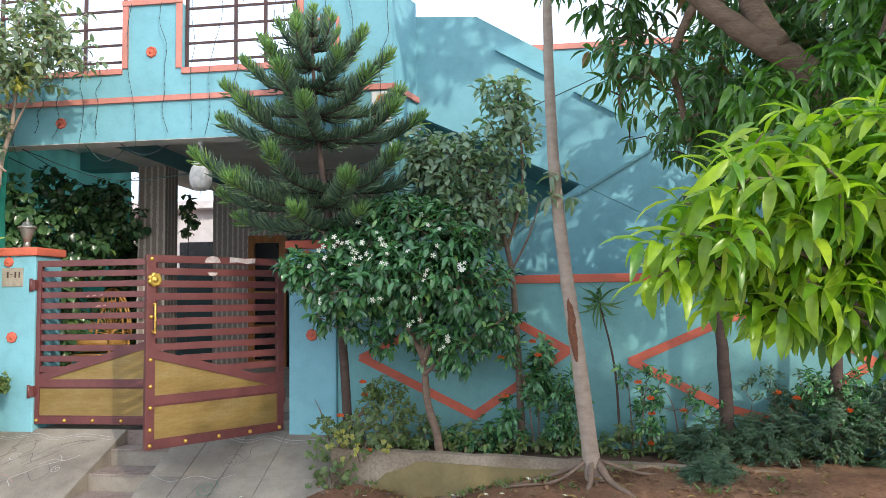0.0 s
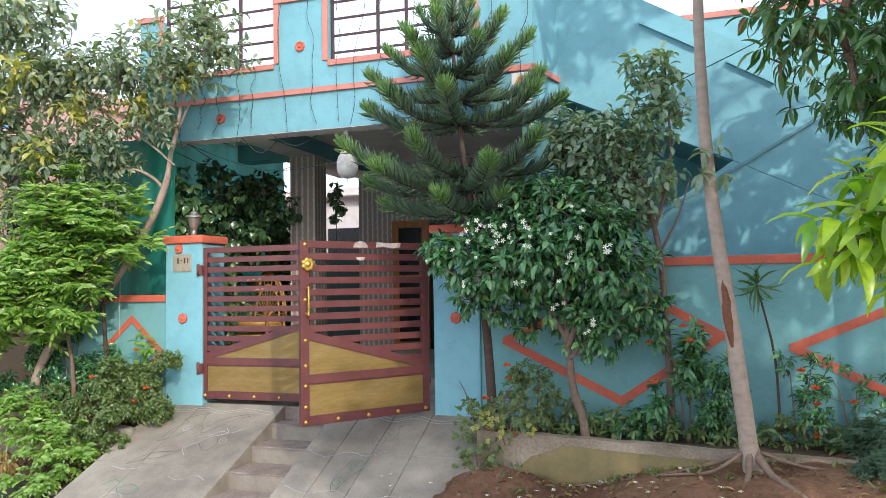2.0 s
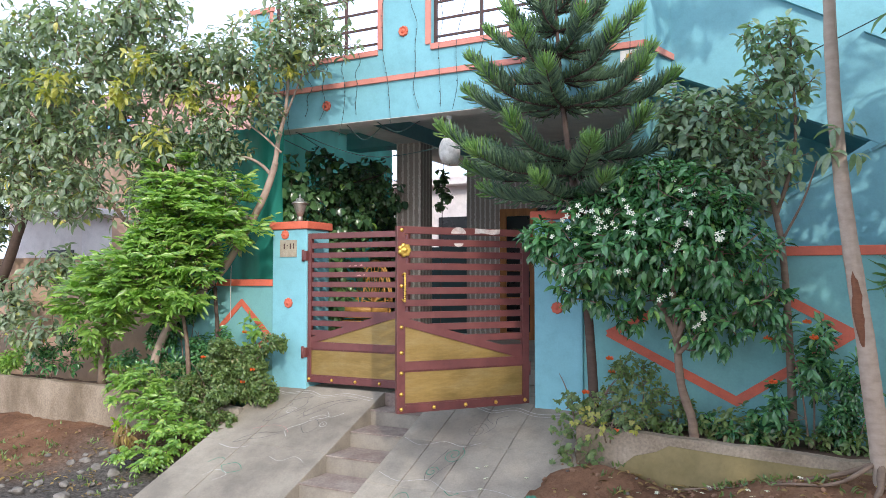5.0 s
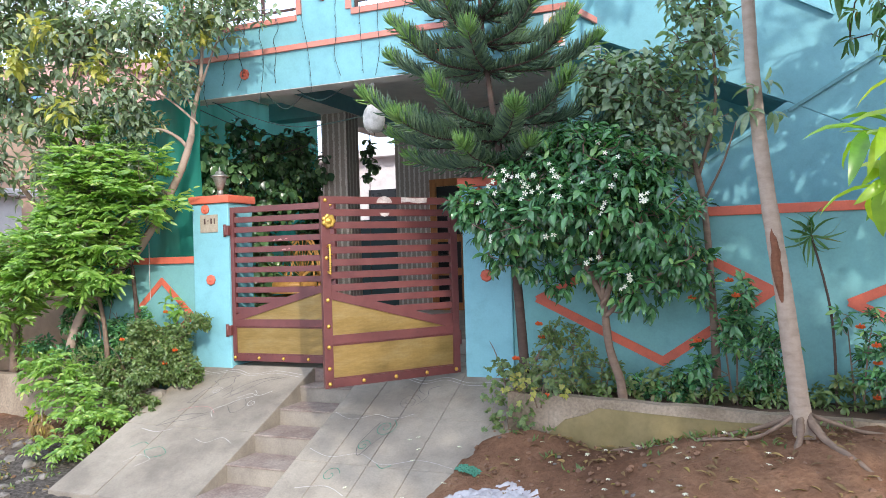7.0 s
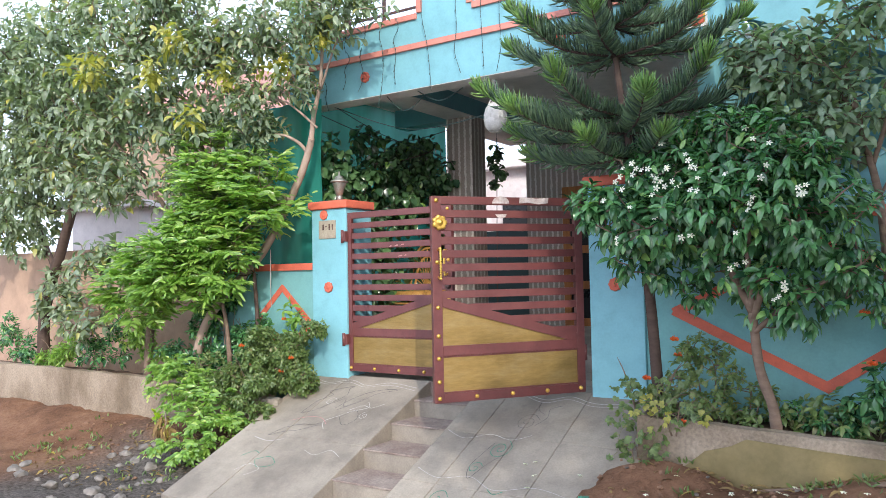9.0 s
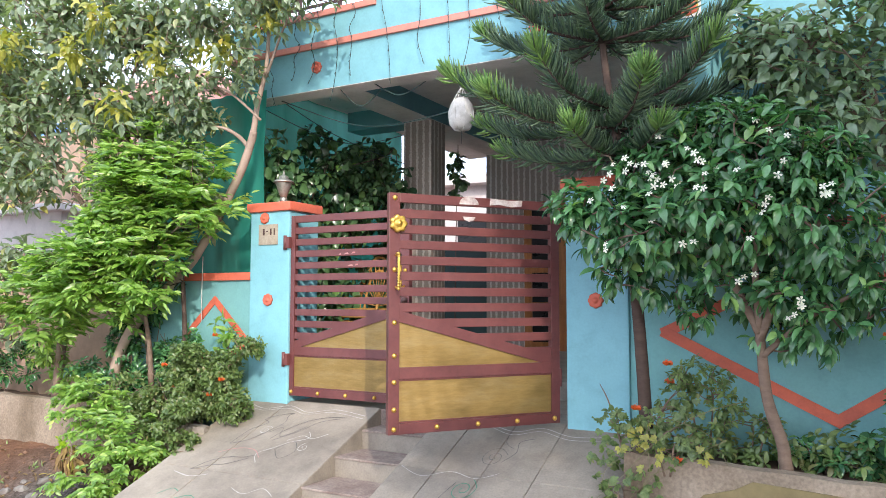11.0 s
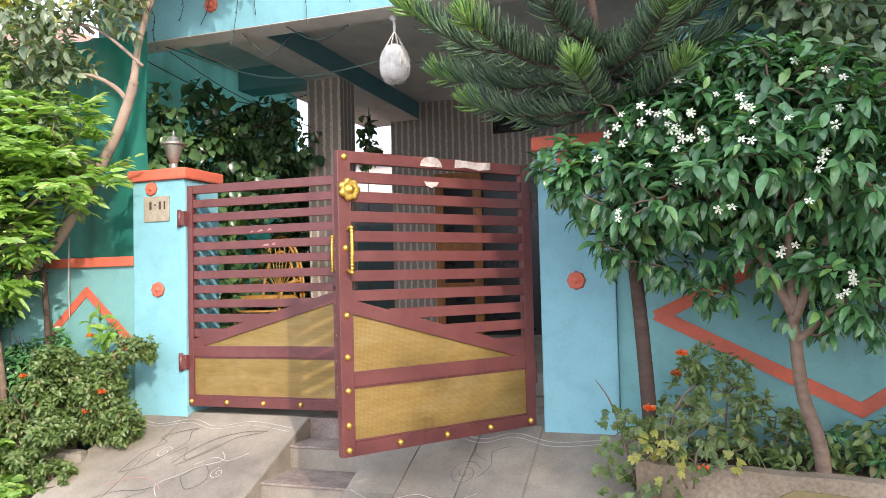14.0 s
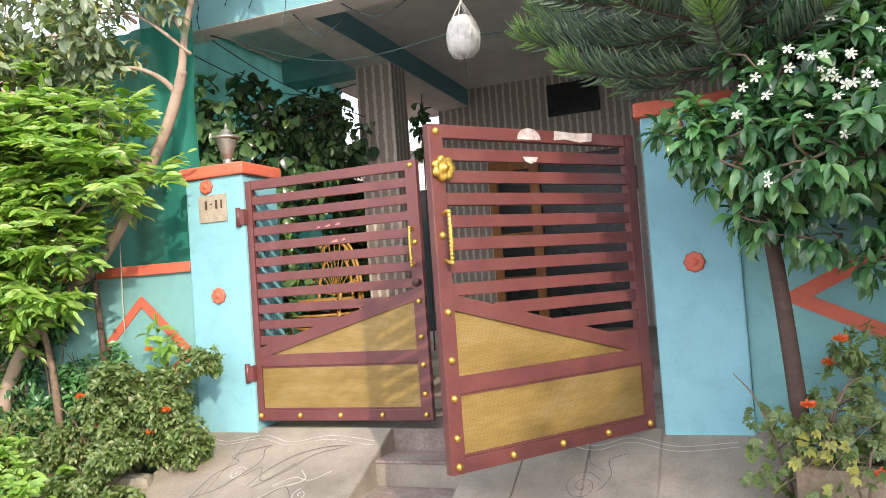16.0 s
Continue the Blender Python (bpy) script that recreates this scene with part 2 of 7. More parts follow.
CHARCOAL = worn("dark_chalk_line", (0.09, 0.085, 0.085), (0.16, 0.15, 0.15), 0.95, 20, 80, 0.6, 0.1)
GREENCHALK = worn("green_chalk_line", (0.05, 0.20, 0.13), (0.10, 0.26, 0.19), 0.95, 20, 80, 0.6, 0.1)
PINKCHALK = worn("pink_chalk_line", (0.45, 0.20, 0.20), (0.42, 0.28, 0.26), 0.95, 20, 80, 0.6, 0.1)
WIRE = worn("dark_cable", (0.02, 0.05, 0.05), (0.03, 0.05, 0.05), 0.6, 8, 60, 0.5, 0.1)
STONEPLAQUE = worn("stone_plaque", (0.40, 0.35, 0.28), (0.28, 0.24, 0.19), 0.7, 14, 60, 0.8, 0.3)
NEIGHBOUR = worn("tan_rendered_wall", (0.48, 0.33, 0.24), (0.32, 0.22, 0.16), 0.85, 1.4, 40, 0.8, 0.4)
PALEWALL = worn("pale_house_paint", (0.70, 0.66, 0.66), (0.55, 0.50, 0.50), 0.75, 1.2, 40, 0.7, 0.2)
ROSEWALL = worn("rose_house_paint", (0.58, 0.34, 0.30), (0.48, 0.28, 0.25), 0.75, 1.2, 40, 0.7, 0.2)
BLUESHEET = worn("blue_tarpaulin", (0.02, 0.22, 0.62), (0.02, 0.16, 0.50), 0.4, 4, 40, 0.6, 0.3)
LEAF_PINE = leaf_material("pine_needles", (0.06, 0.125, 0.10), (0.20, 0.31, 0.20), None, 0.45, 0.25)
LEAF_TIP = leaf_material("pine_fresh_tips", (0.13, 0.29, 0.09), (0.26, 0.44, 0.13), None, 0.5, 0.25)
LEAF_JAS = leaf_material("jasmine_leaf", (0.022, 0.085, 0.045), (0.12, 0.30, 0.125), (0.30, 0.50, 0.16), 0.24, 0.22)
LEAF_GUAVA = leaf_material("guava_leaf", (0.12, 0.175, 0.125), (0.27, 0.335, 0.24), (0.50, 0.44, 0.10), 0.38, 0.32)
LEAF_CITRUS = leaf_material("dusty_garden_leaf", (0.13, 0.21, 0.15), (0.28, 0.38, 0.26), (0.34, 0.41, 0.18), 0.33, 0.30)
LEAF_CURRY = leaf_material("feathery_green_leaf", (0.115, 0.245, 0.05), (0.28, 0.44, 0.10), (0.44, 0.52, 0.15), 0.32, 0.34)
LEAF_HEDGE = leaf_material("hedge_leaf", (0.075, 0.135, 0.045), (0.175, 0.25, 0.085), (0.24, 0.22, 0.10), 0.42, 0.3)
LEAF_MANGO = leaf_material("young_mango_leaf", (0.09, 0.24, 0.025), (0.33, 0.47, 0.035), (0.55, 0.58, 0.07), 0.34, 0.42)
LEAF_MANGOMID = leaf_material("grown_mango_leaf", (0.05, 0.16, 0.02), (0.12, 0.27, 0.035), (0.22, 0.38, 0.05), 0.3, 0.35)
LEAF_MANGODARK = leaf_material("old_mango_leaf", (0.04, 0.12, 0.035), (0.085, 0.20, 0.055), (0.20, 0.10, 0.045), 0.3, 0.28)
LEAF_BETEL = leaf_material("betel_leaf", (0.03, 0.085, 0.045), (0.11, 0.21, 0.09), (0.26, 0.42, 0.08), 0.28, 0.2)
LEAF_DRY = leaf_material("dry_leaf", (0.14, 0.08, 0.035), (0.30, 0.20, 0.07), (0.36, 0.30, 0.05), 0.8, 0.1)
LEAF_YELLOW = leaf_material("yellowing_leaf", (0.28, 0.30, 0.09), (0.46, 0.43, 0.11), (0.52, 0.40, 0.09), 0.45, 0.36)
PETAL = leaf_material("white_petal", (0.72, 0.72, 0.70), (0.82, 0.82, 0.80), None, 0.6, 0.25)
ORANGE = leaf_material("orange_petal", (0.70, 0.10, 0.03), (0.80, 0.20, 0.04), None, 0.6, 0.2)
BARK = bark_material("brown_bark", (0.20, 0.145, 0.11), (0.075, 0.05, 0.04))
BARKPALE = bark_material("pale_bark", (0.36, 0.29, 0.235), (0.17, 0.13, 0.10), 10.0, 0.010, 2.0)
BARKGUAVA = bark_material("mottled_guava_bark", (0.34, 0.26, 0.21), (0.10, 0.07, 0.05), 4.5, 0.01, 1.4)
BARKROUGH = bark_material("rough_mango_bark", (0.20, 0.14, 0.10), (0.05, 0.032, 0.025), 7.0, 0.05)
LEAF_FERN = leaf_material("dark_fern_leaf", (0.03, 0.08, 0.045), (0.075, 0.15, 0.08), None, 0.5, 0.2)
BARKDARK = bark_material("dark_bark", (0.085, 0.06, 0.05), (0.035, 0.025, 0.02))
BARKCUT = bark_material("bare_red_wood", (0.19, 0.085, 0.05), (0.07, 0.03, 0.02), 16.0, 0.02)


def net_material():
    """Green shade cloth: an open weave that lets part of the light pass."""
    m, n, l, b = shader("green_shade_net", 1.0, 0.0, 0.0)
    a = noise_node(n, l, 2.0, 5.0, 0.6, stretch=(1, 1, 0.25))
    r = ramp_node(n, l, a.outputs[0], [(0.35, (0.022, 0.20, 0.155)), (0.65, (0.05, 0.33, 0.265))])
    l.new(r.outputs[0], b.inputs["Base Color"])
    tr = n.new("ShaderNodeBsdfTranslucent")
    l.new(r.outputs[0], tr.inputs[0])
    mx = n.new("ShaderNodeMixShader")
    mx.inputs[0].default_value = 0.45
    l.new(b.outputs[0], mx.inputs[1]), l.new(tr.outputs[0], mx.inputs[2])
    tp = n.new("ShaderNodeBsdfTransparent")
    m2 = n.new("ShaderNodeMixShader")
    m2.inputs[0].default_value = 0.015
    l.new(mx.outputs[0], m2.inputs[1]), l.new(tp.outputs[0], m2.inputs[2])
    l.new(m2.outputs[0], n["Material Output"].inputs[0])
    return m


NET = net_material()

# ---- building helpers ----
def mesh_from(name, bm, material, smooth=False):
    me = bpy.data.meshes.new(name)
    bm.normal_update()
    bm.to_mesh(me)
    bm.free()
    if isinstance(material, (list, tuple)):
        for q in material:
            me.materials.append(q)
    else:
        me.materials.append(material)
    if smooth:
        me.polygons.foreach_set("use_smooth", [True] * len(me.polygons))
    return me


def part(name, bm, material, parent=None, label="", smooth=False):
    ob = new(name, mesh_from(name, bm, material, smooth))
    if parent:
        ob.parent = parent
    if label:
        ob["label"] = label
    return ob


def thing(name, label, category, group="", kind="", at=(0, 0, 0)):
    ob = new(name)
    ob.location = at
    ob.empty_display_size = 0.1
    return tagged(ob, label, category, group, kind)


def box(bm, x0, x1, y0, y1, z0, z1, bevel=0.0, m=None):
    g = bmesh.ops.create_cube(bm, size=1.0)
    vs = g["verts"]
    bmesh.ops.scale(bm, vec=(x1 - x0, y1 - y0, z1 - z0), verts=vs)
    bmesh.ops.translate(bm, vec=((x0 + x1) / 2, (y0 + y1) / 2, (z0 + z1) / 2), verts=vs)
    if bevel:
        es = list({e for v in vs for e in v.link_edges})
        vs = bmesh.ops.bevel(bm, geom=es, offset=bevel, segments=2, affect="EDGES", profile=0.6)["verts"]
    if m is not None:
        bmesh.ops.transform(bm, matrix=m, verts=list({v for v in vs}))
    return bm


def boxed(*a, bevel=0.0, m=None):
    return box(bmesh.new(), *a, bevel=bevel, m=m)


def prism(points, y0, y1):
    """An upright slab from an outline in x and z, between two y's."""
    bm = bmesh.new()
    a = [bm.verts.new((x, y0, z)) for x, z in points]
    b = [bm.verts.new((x, y1, z)) for x, z in points]
    bm.faces.new(a)
    bm.faces.new(b[::-1])
    for i in range(len(a)):
        j = (i + 1) % len(a)
        bm.faces.new((a[j], a[i], b[i], b[j]))
    bmesh.ops.recalc_face_normals(bm, faces=bm.faces)
    return bm


def tube(bm, pts, radii, sides=8, jitter=0.0, rng=None):
    """A tapered tube through points."""
    pts = [Vector(p) for p in pts]
    rings = []
    for i, p in enumerate(pts):
        d = (pts[min(i + 1, len(pts) - 1)] - pts[max(i - 1, 0)]).normalized()
        u = d.cross(Vector((0.31, 0.95, 0.11))).normalized()
        v = d.cross(u)
        r = radii[i] if isinstance(radii, (list, tuple)) else radii
        ring = []
        for k in range(sides):
            a = 2 * math.pi * k / sides
            q = r * (1 + (rng.uniform(-jitter, jitter) if rng else 0))
            ring.append(bm.verts.new(p + q * (math.cos(a) * u + math.sin(a) * v)))
        rings.append(ring)
    for a, b in zip(rings, rings[1:]):
        for k in range(sides):
            bm.faces.new((a[k], a[(k + 1) % sides], b[(k + 1) % sides], b[k]))
    bm.faces.new(rings[0][::-1])
    bm.faces.new(rings[-1])
    return bm


def bend(pts, steps=5):
    """A smooth line through points."""
    pts = [Vector(p) for p in pts]
    out = []
    for i in range(len(pts) - 1):
        p0, p1, p2, p3 = pts[max(i - 1, 0)], pts[i], pts[i + 1], pts[min(i + 2, len(pts) - 1)]
        for s in range(steps):
            t = s / steps
            out.append(0.5 * ((2 * p1) + (p2 - p0) * t + (2 * p0 - 5 * p1 + 4 * p2 - p3) * t * t + (3 * p1 - p0 - 3 * p2 + p3) * t ** 3))
    out.append(pts[-1])
    return out


def limb(pts, r0, r1, sides=8, steps=5, rng=None, jitter=0.0):
    line = bend(pts, steps)
    n = len(line) - 1
    return tube(bmesh.new(), line, [r0 + (r1 - r0) * i / n for i in range(n + 1)], sides, jitter, rng)


def lathe(bm, profile, cx, cy, sides=20):
    """Turned shape from (radius, z) pairs."""
    rings = [[bm.verts.new((cx + r * math.cos(2 * math.pi * k / sides), cy + r * math.sin(2 * math.pi * k / sides), z)) for k in range(sides)] for r, z in profile]
    for a, b in zip(rings, rings[1:]):
        for k in range(sides):
            bm.faces.new((a[k], a[(k + 1) % sides], b[(k + 1) % sides], b[k]))
    bm.faces.new(rings[0][::-1])
    bm.faces.new(rings[-1])
    return bm


def rosette(petals=8, r=0.055, depth=0.02, lobe=0.12):
    """A moulded flower disc that faces -y, round the origin."""
    bm = bmesh.new()
    steps = petals * 6
    rows = []
    for f, d in ((1.0, 0.0), (0.97, 0.6), (0.82, 1.0), (0.5, 0.62), (0.36, 0.7), (0.22, 1.25)):
        row = []
        for k in range(steps):
            a = 2 * math.pi * k / steps
            q = r * f * (1 + (lobe * (abs(math.cos(petals * a / 2)) - 0.5) if f > 0.4 else 0))
            row.append(bm.verts.new((q * math.cos(a), -depth * d, q * math.sin(a))))
        rows.append(row)
    for a, b in zip(rows, rows[1:]):
        for k in range(steps):
            bm.faces.new((a[k], a[(k + 1) % steps], b[(k + 1) % steps], b[k]))
    bm.faces.new(rows[-1])
    bm.faces.new(rows[0][::-1])
    bmesh.ops.recalc_face_normals(bm, faces=bm.faces)
    return bm


# ---- leaves ----
def leaf_mesh(name, bases, dirs, ups, lengths, widths, material, fold=0.25, curl=0.25, wide=0.45):
    """Many leaves in one mesh: each has a midrib, two halves and a drooping tip."""
    b, d, u = (np.asarray(q, dtype=float).reshape(-1, 3) for q in (bases, dirs, ups))
    n = len(b)
    L, W = (np.broadcast_to(np.asarray(q, dtype=float), (n,))[:, None] for q in (lengths, widths))
    d = d / np.linalg.norm(d, axis=1, keepdims=True)
    s = np.cross(d, u)
    s = s / (np.linalg.norm(s, axis=1, keepdims=True) + 1e-9)
    w = np.cross(s, d)
    c = curl
    rows = ((0.14, 0.58, 0.015), (0.38, 1.0, 0.0), (0.66, 0.84, -0.22), (0.87, 0.42, -0.62))
    k = len(rows)
    v = np.empty((n, 3 * k + 2, 3))
    v[:, 0] = b
    for i, (a, f, z) in enumerate(rows):
        mid = b + d * L * a * (1 - 0.12 * c * a) + w * L * z * c
        v[:, 1 + 3 * i] = mid - s * W * 0.5 * f + w * W * fold * f
        v[:, 2 + 3 * i] = mid
        v[:, 3 + 3 * i] = mid + s * W * 0.5 * f + w * W * fold * f
    v[:, -1] = b + d * L * (1 - 0.16 * c) - w * L * c * 0.95
    m = 3 * k + 2
    faces = [(0, 2, 1), (0, 3, 2)]
    for i in range(k - 1):
        q = 1 + 3 * i
        faces += [(q, q + 1, q + 4, q + 3), (q + 1, q + 2, q + 5, q + 4)]
    faces += [(m - 4, m - 3, m - 1), (m - 3, m - 2, m - 1)]
    counts = np.array([len(f) for f in faces])
    loops = np.array([i for f in faces for i in f])
    idx = (loops[None, :] + m * np.arange(n)[:, None]).ravel()
    me = bpy.data.meshes.new(name)
    me.vertices.add(m * n)
    me.vertices.foreach_set("co", v.ravel())
    me.loops.add(len(idx))
    me.loops.foreach_set("vertex_index", idx)
    me.polygons.add(len(faces) * n)
    tot = np.tile(counts, n)
    me.polygons.foreach_set("loop_start", np.concatenate(([0], np.cumsum(tot)[:-1])))
    me.polygons.foreach_set("loop_total", tot)
    me.polygons.foreach_set("use_smooth", np.ones(len(faces) * n, dtype=bool))
    me.update(calc_edges=True)
    me.validate()
    me.materials.append(material)
    return me


def leaves_part(name, parent, cols, material, label="", **kw):
    ob = new(name, leaf_mesh(name, cols[0], cols[1], cols[2], cols[3], cols[4], material, **kw))
    ob.parent = parent
    ob["kind"] = "stuff"
    if label:
        ob["label"] = label
    return ob


def in_blobs(rng, blobs, count, shell=0.55):
    """Points in a set of ellipsoids, thicker towards their skins."""
    vol = np.array([r[0] * r[1] * r[2] for c, r in blobs]) ** 0.8
    pick = rng.choice(len(blobs), size=count, p=vol / vol.sum())
    d = rng.normal(size=(count, 3))
    d /= np.linalg.norm(d, axis=1, keepdims=True)
    rad = shell + (1 - shell) * rng.random(count) ** 0.7
    rad *= rng.uniform(0.75, 1.08, count)
    c = np.array([blobs[i][0] for i in pick])
    r = np.array([blobs[i][1] for i in pick])
    return c + d * r * rad[:, None], d


def whorls(rng, points, outs, per, length, spread=0.8, droop=0.25, lift=0.2, wratio=0.35, gap=0.25):
    """Leaves set round the ends of twigs."""
    B, D, U, L, W = [], [], [], [], []
    for p, o in zip(points, outs):
        ax = o * 0.7 + rng.normal(size=3) * 0.35 + np.array([0, 0, lift])
        ax /= np.linalg.norm(ax)
        t = np.cross(ax, rng.normal(size=3))
        t /= np.linalg.norm(t)
        q = np.cross(ax, t)
        k = max(2, int(per + rng.integers(-1, 2)))
        for i in range(k):
            a = 2.4 * i + rng.uniform(-0.3, 0.3)
            side = math.cos(a) * t + math.sin(a) * q
            e = i / k
            dd = ax * (1 - spread * (1 - 0.5 * e)) + side * spread * rng.uniform(0.8, 1.15) + np.array([0, 0, -droop * rng.uniform(0.4, 1.4)])
            B.append(p + ax * length * gap * k * 0.3 * (e - 0.5))
            D.append(dd)
            up = np.array([0.12, -0.35, 0.92]) + rng.normal(size=3) * 0.32
            U.append(up)
            ln = length * rng.uniform(0.65, 1.15)
            L.append(ln)
            W.append(ln * wratio * rng.uniform(0.85, 1.15))
    return B, D, U, L, W


def feathers(rng, points, outs, pairs, rachis, length, wratio=0.36, droop=0.35):
    """Compound leaves: leaflets in pairs along a drooping stalk."""
    B, D, U, L, W = [], [], [], [], []
    for p, o in zip(points, outs):
        for s in range(int(rng.integers(2, 5))):
            ax = (o * 0.75 + rng.normal(size=3) * 0.6) * np.array([1, 1, 0.45]) + np.array([0, 0, 0.14])
            ax /= np.linalg.norm(ax)
            side = np.cross(ax, (0, 0, 1.0))
            side /= np.linalg.norm(side) + 1e-9
            rl = rachis * rng.uniform(0.7, 1.2)
            for i in range(pairs + 1):
                e = (i + 0.6) / (pairs + 0.6)
                at = p + ax * rl * e + np.array([0, 0, -droop * rl * e * e])
                tan = ax + np.array([0, 0, -2 * droop * e])
                ll = length * (0.7 + 0.5 * math.sin(math.pi * min(1, e + 0.15))) * rng.uniform(0.85, 1.15)
                for sg in ((-1, 1) if i < pairs else (0,)):
                    B.append(at)
                    D.append(tan * (0.55 if sg else 1) + side * sg * 0.9 + np.array([0, 0, -0.10]) + rng.normal(size=3) * 0.12)
                    U.append(np.array([0.15, -0.60, 0.80]) + rng.normal(size=3) * 0.35)
                    L.append(ll)
                    W.append(ll * wratio)
    return B, D, U, L, W


def palmate(rng, points, outs, length, fan=(-1.35, -0.7, 0.0, 0.7, 1.35)):
    """Lobed leaves: each has five lobes spread like fingers from its stalk."""
    B, D, U, L, W = [], [], [], [], []
    for p, o in zip(points, outs):
        for _ in range(2):
            face = np.array([0.15, -0.8, 0.6]) + rng.normal(size=3) * 0.4
            face /= np.linalg.norm(face)
            ax = np.cross(face, rng.normal(size=3)) + np.array([0, 0, -0.5])
            ax -= face * (ax @ face)
            ax /= np.linalg.norm(ax)
            side = np.cross(face, ax)
            at = p + rng.normal(size=3) * length * 0.8
            for a in fan:
                ll = length * (1.0 - 0.22 * abs(a)) * rng.uniform(0.9, 1.1)
                B.append(at), D.append(ax * math.cos(a) + side * math.sin(a)), U.append(face), L.append(ll), W.append(ll * 0.55)
    return B, D, U, L, W


def twigs(rng, skeleton, points, share, r=0.006):
    """Thin twigs that branch on from the limbs, each to the nearest twig or limb before it."""
    bm = bmesh.new()
    sk = np.array([tuple(v) for v in skeleton])
    pts = np.asarray(points)[:: max(1, int(round(1 / share)))]
    if not len(pts):
        return bm
    near = np.sqrt(((pts[:, None, :] - sk[None]) ** 2).sum(2)).min(1)
    pts = pts[np.argsort(near)]
    known = np.concatenate((sk, pts))
    for i, p in enumerate(pts):
        have = known[: len(sk) + i]
        j = int(np.argmin(((have - p) ** 2).sum(1) + 0.4 * np.maximum(0, have[:, 2] - p[2])))
        a, b = Vector(have[j]), Vector(p)
        ln = (b - a).length
        if ln < 0.02 or ln > 0.6:
            continue
        mid = (a + b) / 2 + Vector(rng.normal(size=3)) * 0.10 * ln + Vector((0, 0, 0.06 * ln))
        tube(bm, [a, mid, b], [r * 1.3, r * 1.05, r * 0.8], 4)
    return bm


def plant(name, label, category, base, limbs, bark, blobs, clusters, cols_fn, leaf, seed, shell=0.5, share=0.6, twig=0.006, trunk_name="trunk", fold=0.2, curl=0.25, group="", extra=()):
    """A tree or bush: limbs [(points, r0, r1)], the first being the trunk, twigs and a crown of leaves."""
    rng = np.random.default_rng(seed)
    t = thing(name, label, category, group, at=base)
    off = Matrix.Translation(-Vector(base))
    sk = []
    for i, (pts, r0, r1) in enumerate(limbs):
        bm = limb(pts, r0, r1, 10 if i == 0 else 7, 5, random.Random(seed + i), 0.08)
        bmesh.ops.transform(bm, matrix=off, verts=bm.verts)
        part(trunk_name if i == 0 else "branch", bm, bark, t, smooth=True)
        sk += bend(pts, 4)[2 if i == 0 else 0:]
    pts, outs = in_blobs(rng, blobs, clusters, shell)
    bm = twigs(rng, sk, pts, share, twig)
    if len(bm.verts):
        bmesh.ops.transform(bm, matrix=off, verts=bm.verts)
        part("twig_work", bm, bark, t, smooth=True)["kind"] = "stuff"
    else:
        bm.free()
    cols = list(cols_fn(rng, pts, outs))
    cols[0] = np.asarray(cols[0]) - np.array(base)
    leaves_part("crown", t, cols, leaf, fold=fold, curl=curl)
    for more, count, mat in extra:
        pts, outs = in_blobs(rng, more, count, shell)
        cols = list(cols_fn(rng, pts, outs))
        cols[0] = np.asarray(cols[0]) - np.array(base)
        leaves_part("crown", t, cols, mat, fold=fold, curl=curl)
    return t


def origin_of(ob):
    v = Vector((0, 0, 0))
    while ob:
        v += ob.location
        ob = ob.parent
    return v


def piece(name, bm, material, parent, label="", smooth=False):
    """A part whose mesh is given in world places."""
    bmesh.ops.translate(bm, vec=-origin_of(parent), verts=bm.verts)
    return part(name, bm, material, parent, label, smooth)


def structure(name, bm, material, label, category):
    return tagged(part(name, bm, material), label, category, kind="structure")


# ---- ground ----
def smooth_step(a, b, v):
    t = np.clip((v - a) / (b - a), 0, 1)
    return t * t * (3 - 2 * t)


def ground_height(x, y):
    x, y = np.asarray(x, float), np.asarray(y, float)
    road = -0.80 + 0.42 * smooth_step(-2.6, -7.6, y)
    left = -0.56 - 0.27 * smooth_step(-0.45, -1.5, y)
    near = -0.44 + 0.31 * smooth_step(2.2, 4.1, x)
    right = near + (road - near) * smooth_step(-0.9, -3.4, y)
    g = np.where(x < 0, left + (road - left) * smooth_step(-1.4, -2.6, y), right)
    mid = smooth_step(-2.0, -1.6, x) * (1 - smooth_step(1.72, 1.99, x))
    g = g * (1 - mid) + np.minimum(g, -0.80) * mid
    # soil banked up over the ramp's east edge
    slope = 0.02 + (np.minimum(y, 0.06) - 0.06) * 0.42
    edge = 1.80 - 0.33 * np.maximum(0, -0.75 - y)
    w = smooth_step(edge - 0.10, edge + 0.10, x) * (1 - smooth_step(2.2, 3.0, x)) * smooth_step(-0.64, -0.78, y) * (1 - smooth_step(-1.6, -2.2, y))
    g = g * (1 - w) + (slope + 0.03 + 0.04 * smooth_step(edge, edge + 0.4, x)) * w
    # shallow hollow along the foot of the bed wall
    g = g - 0.055 * smooth_step(2.4, 2.9, x) * (1 - smooth_step(3.5, 4.3, x)) * smooth_step(-1.05, -0.75, y)
    return np.where(y > -0.30, np.minimum(g, -0.3) + 0.1, g)


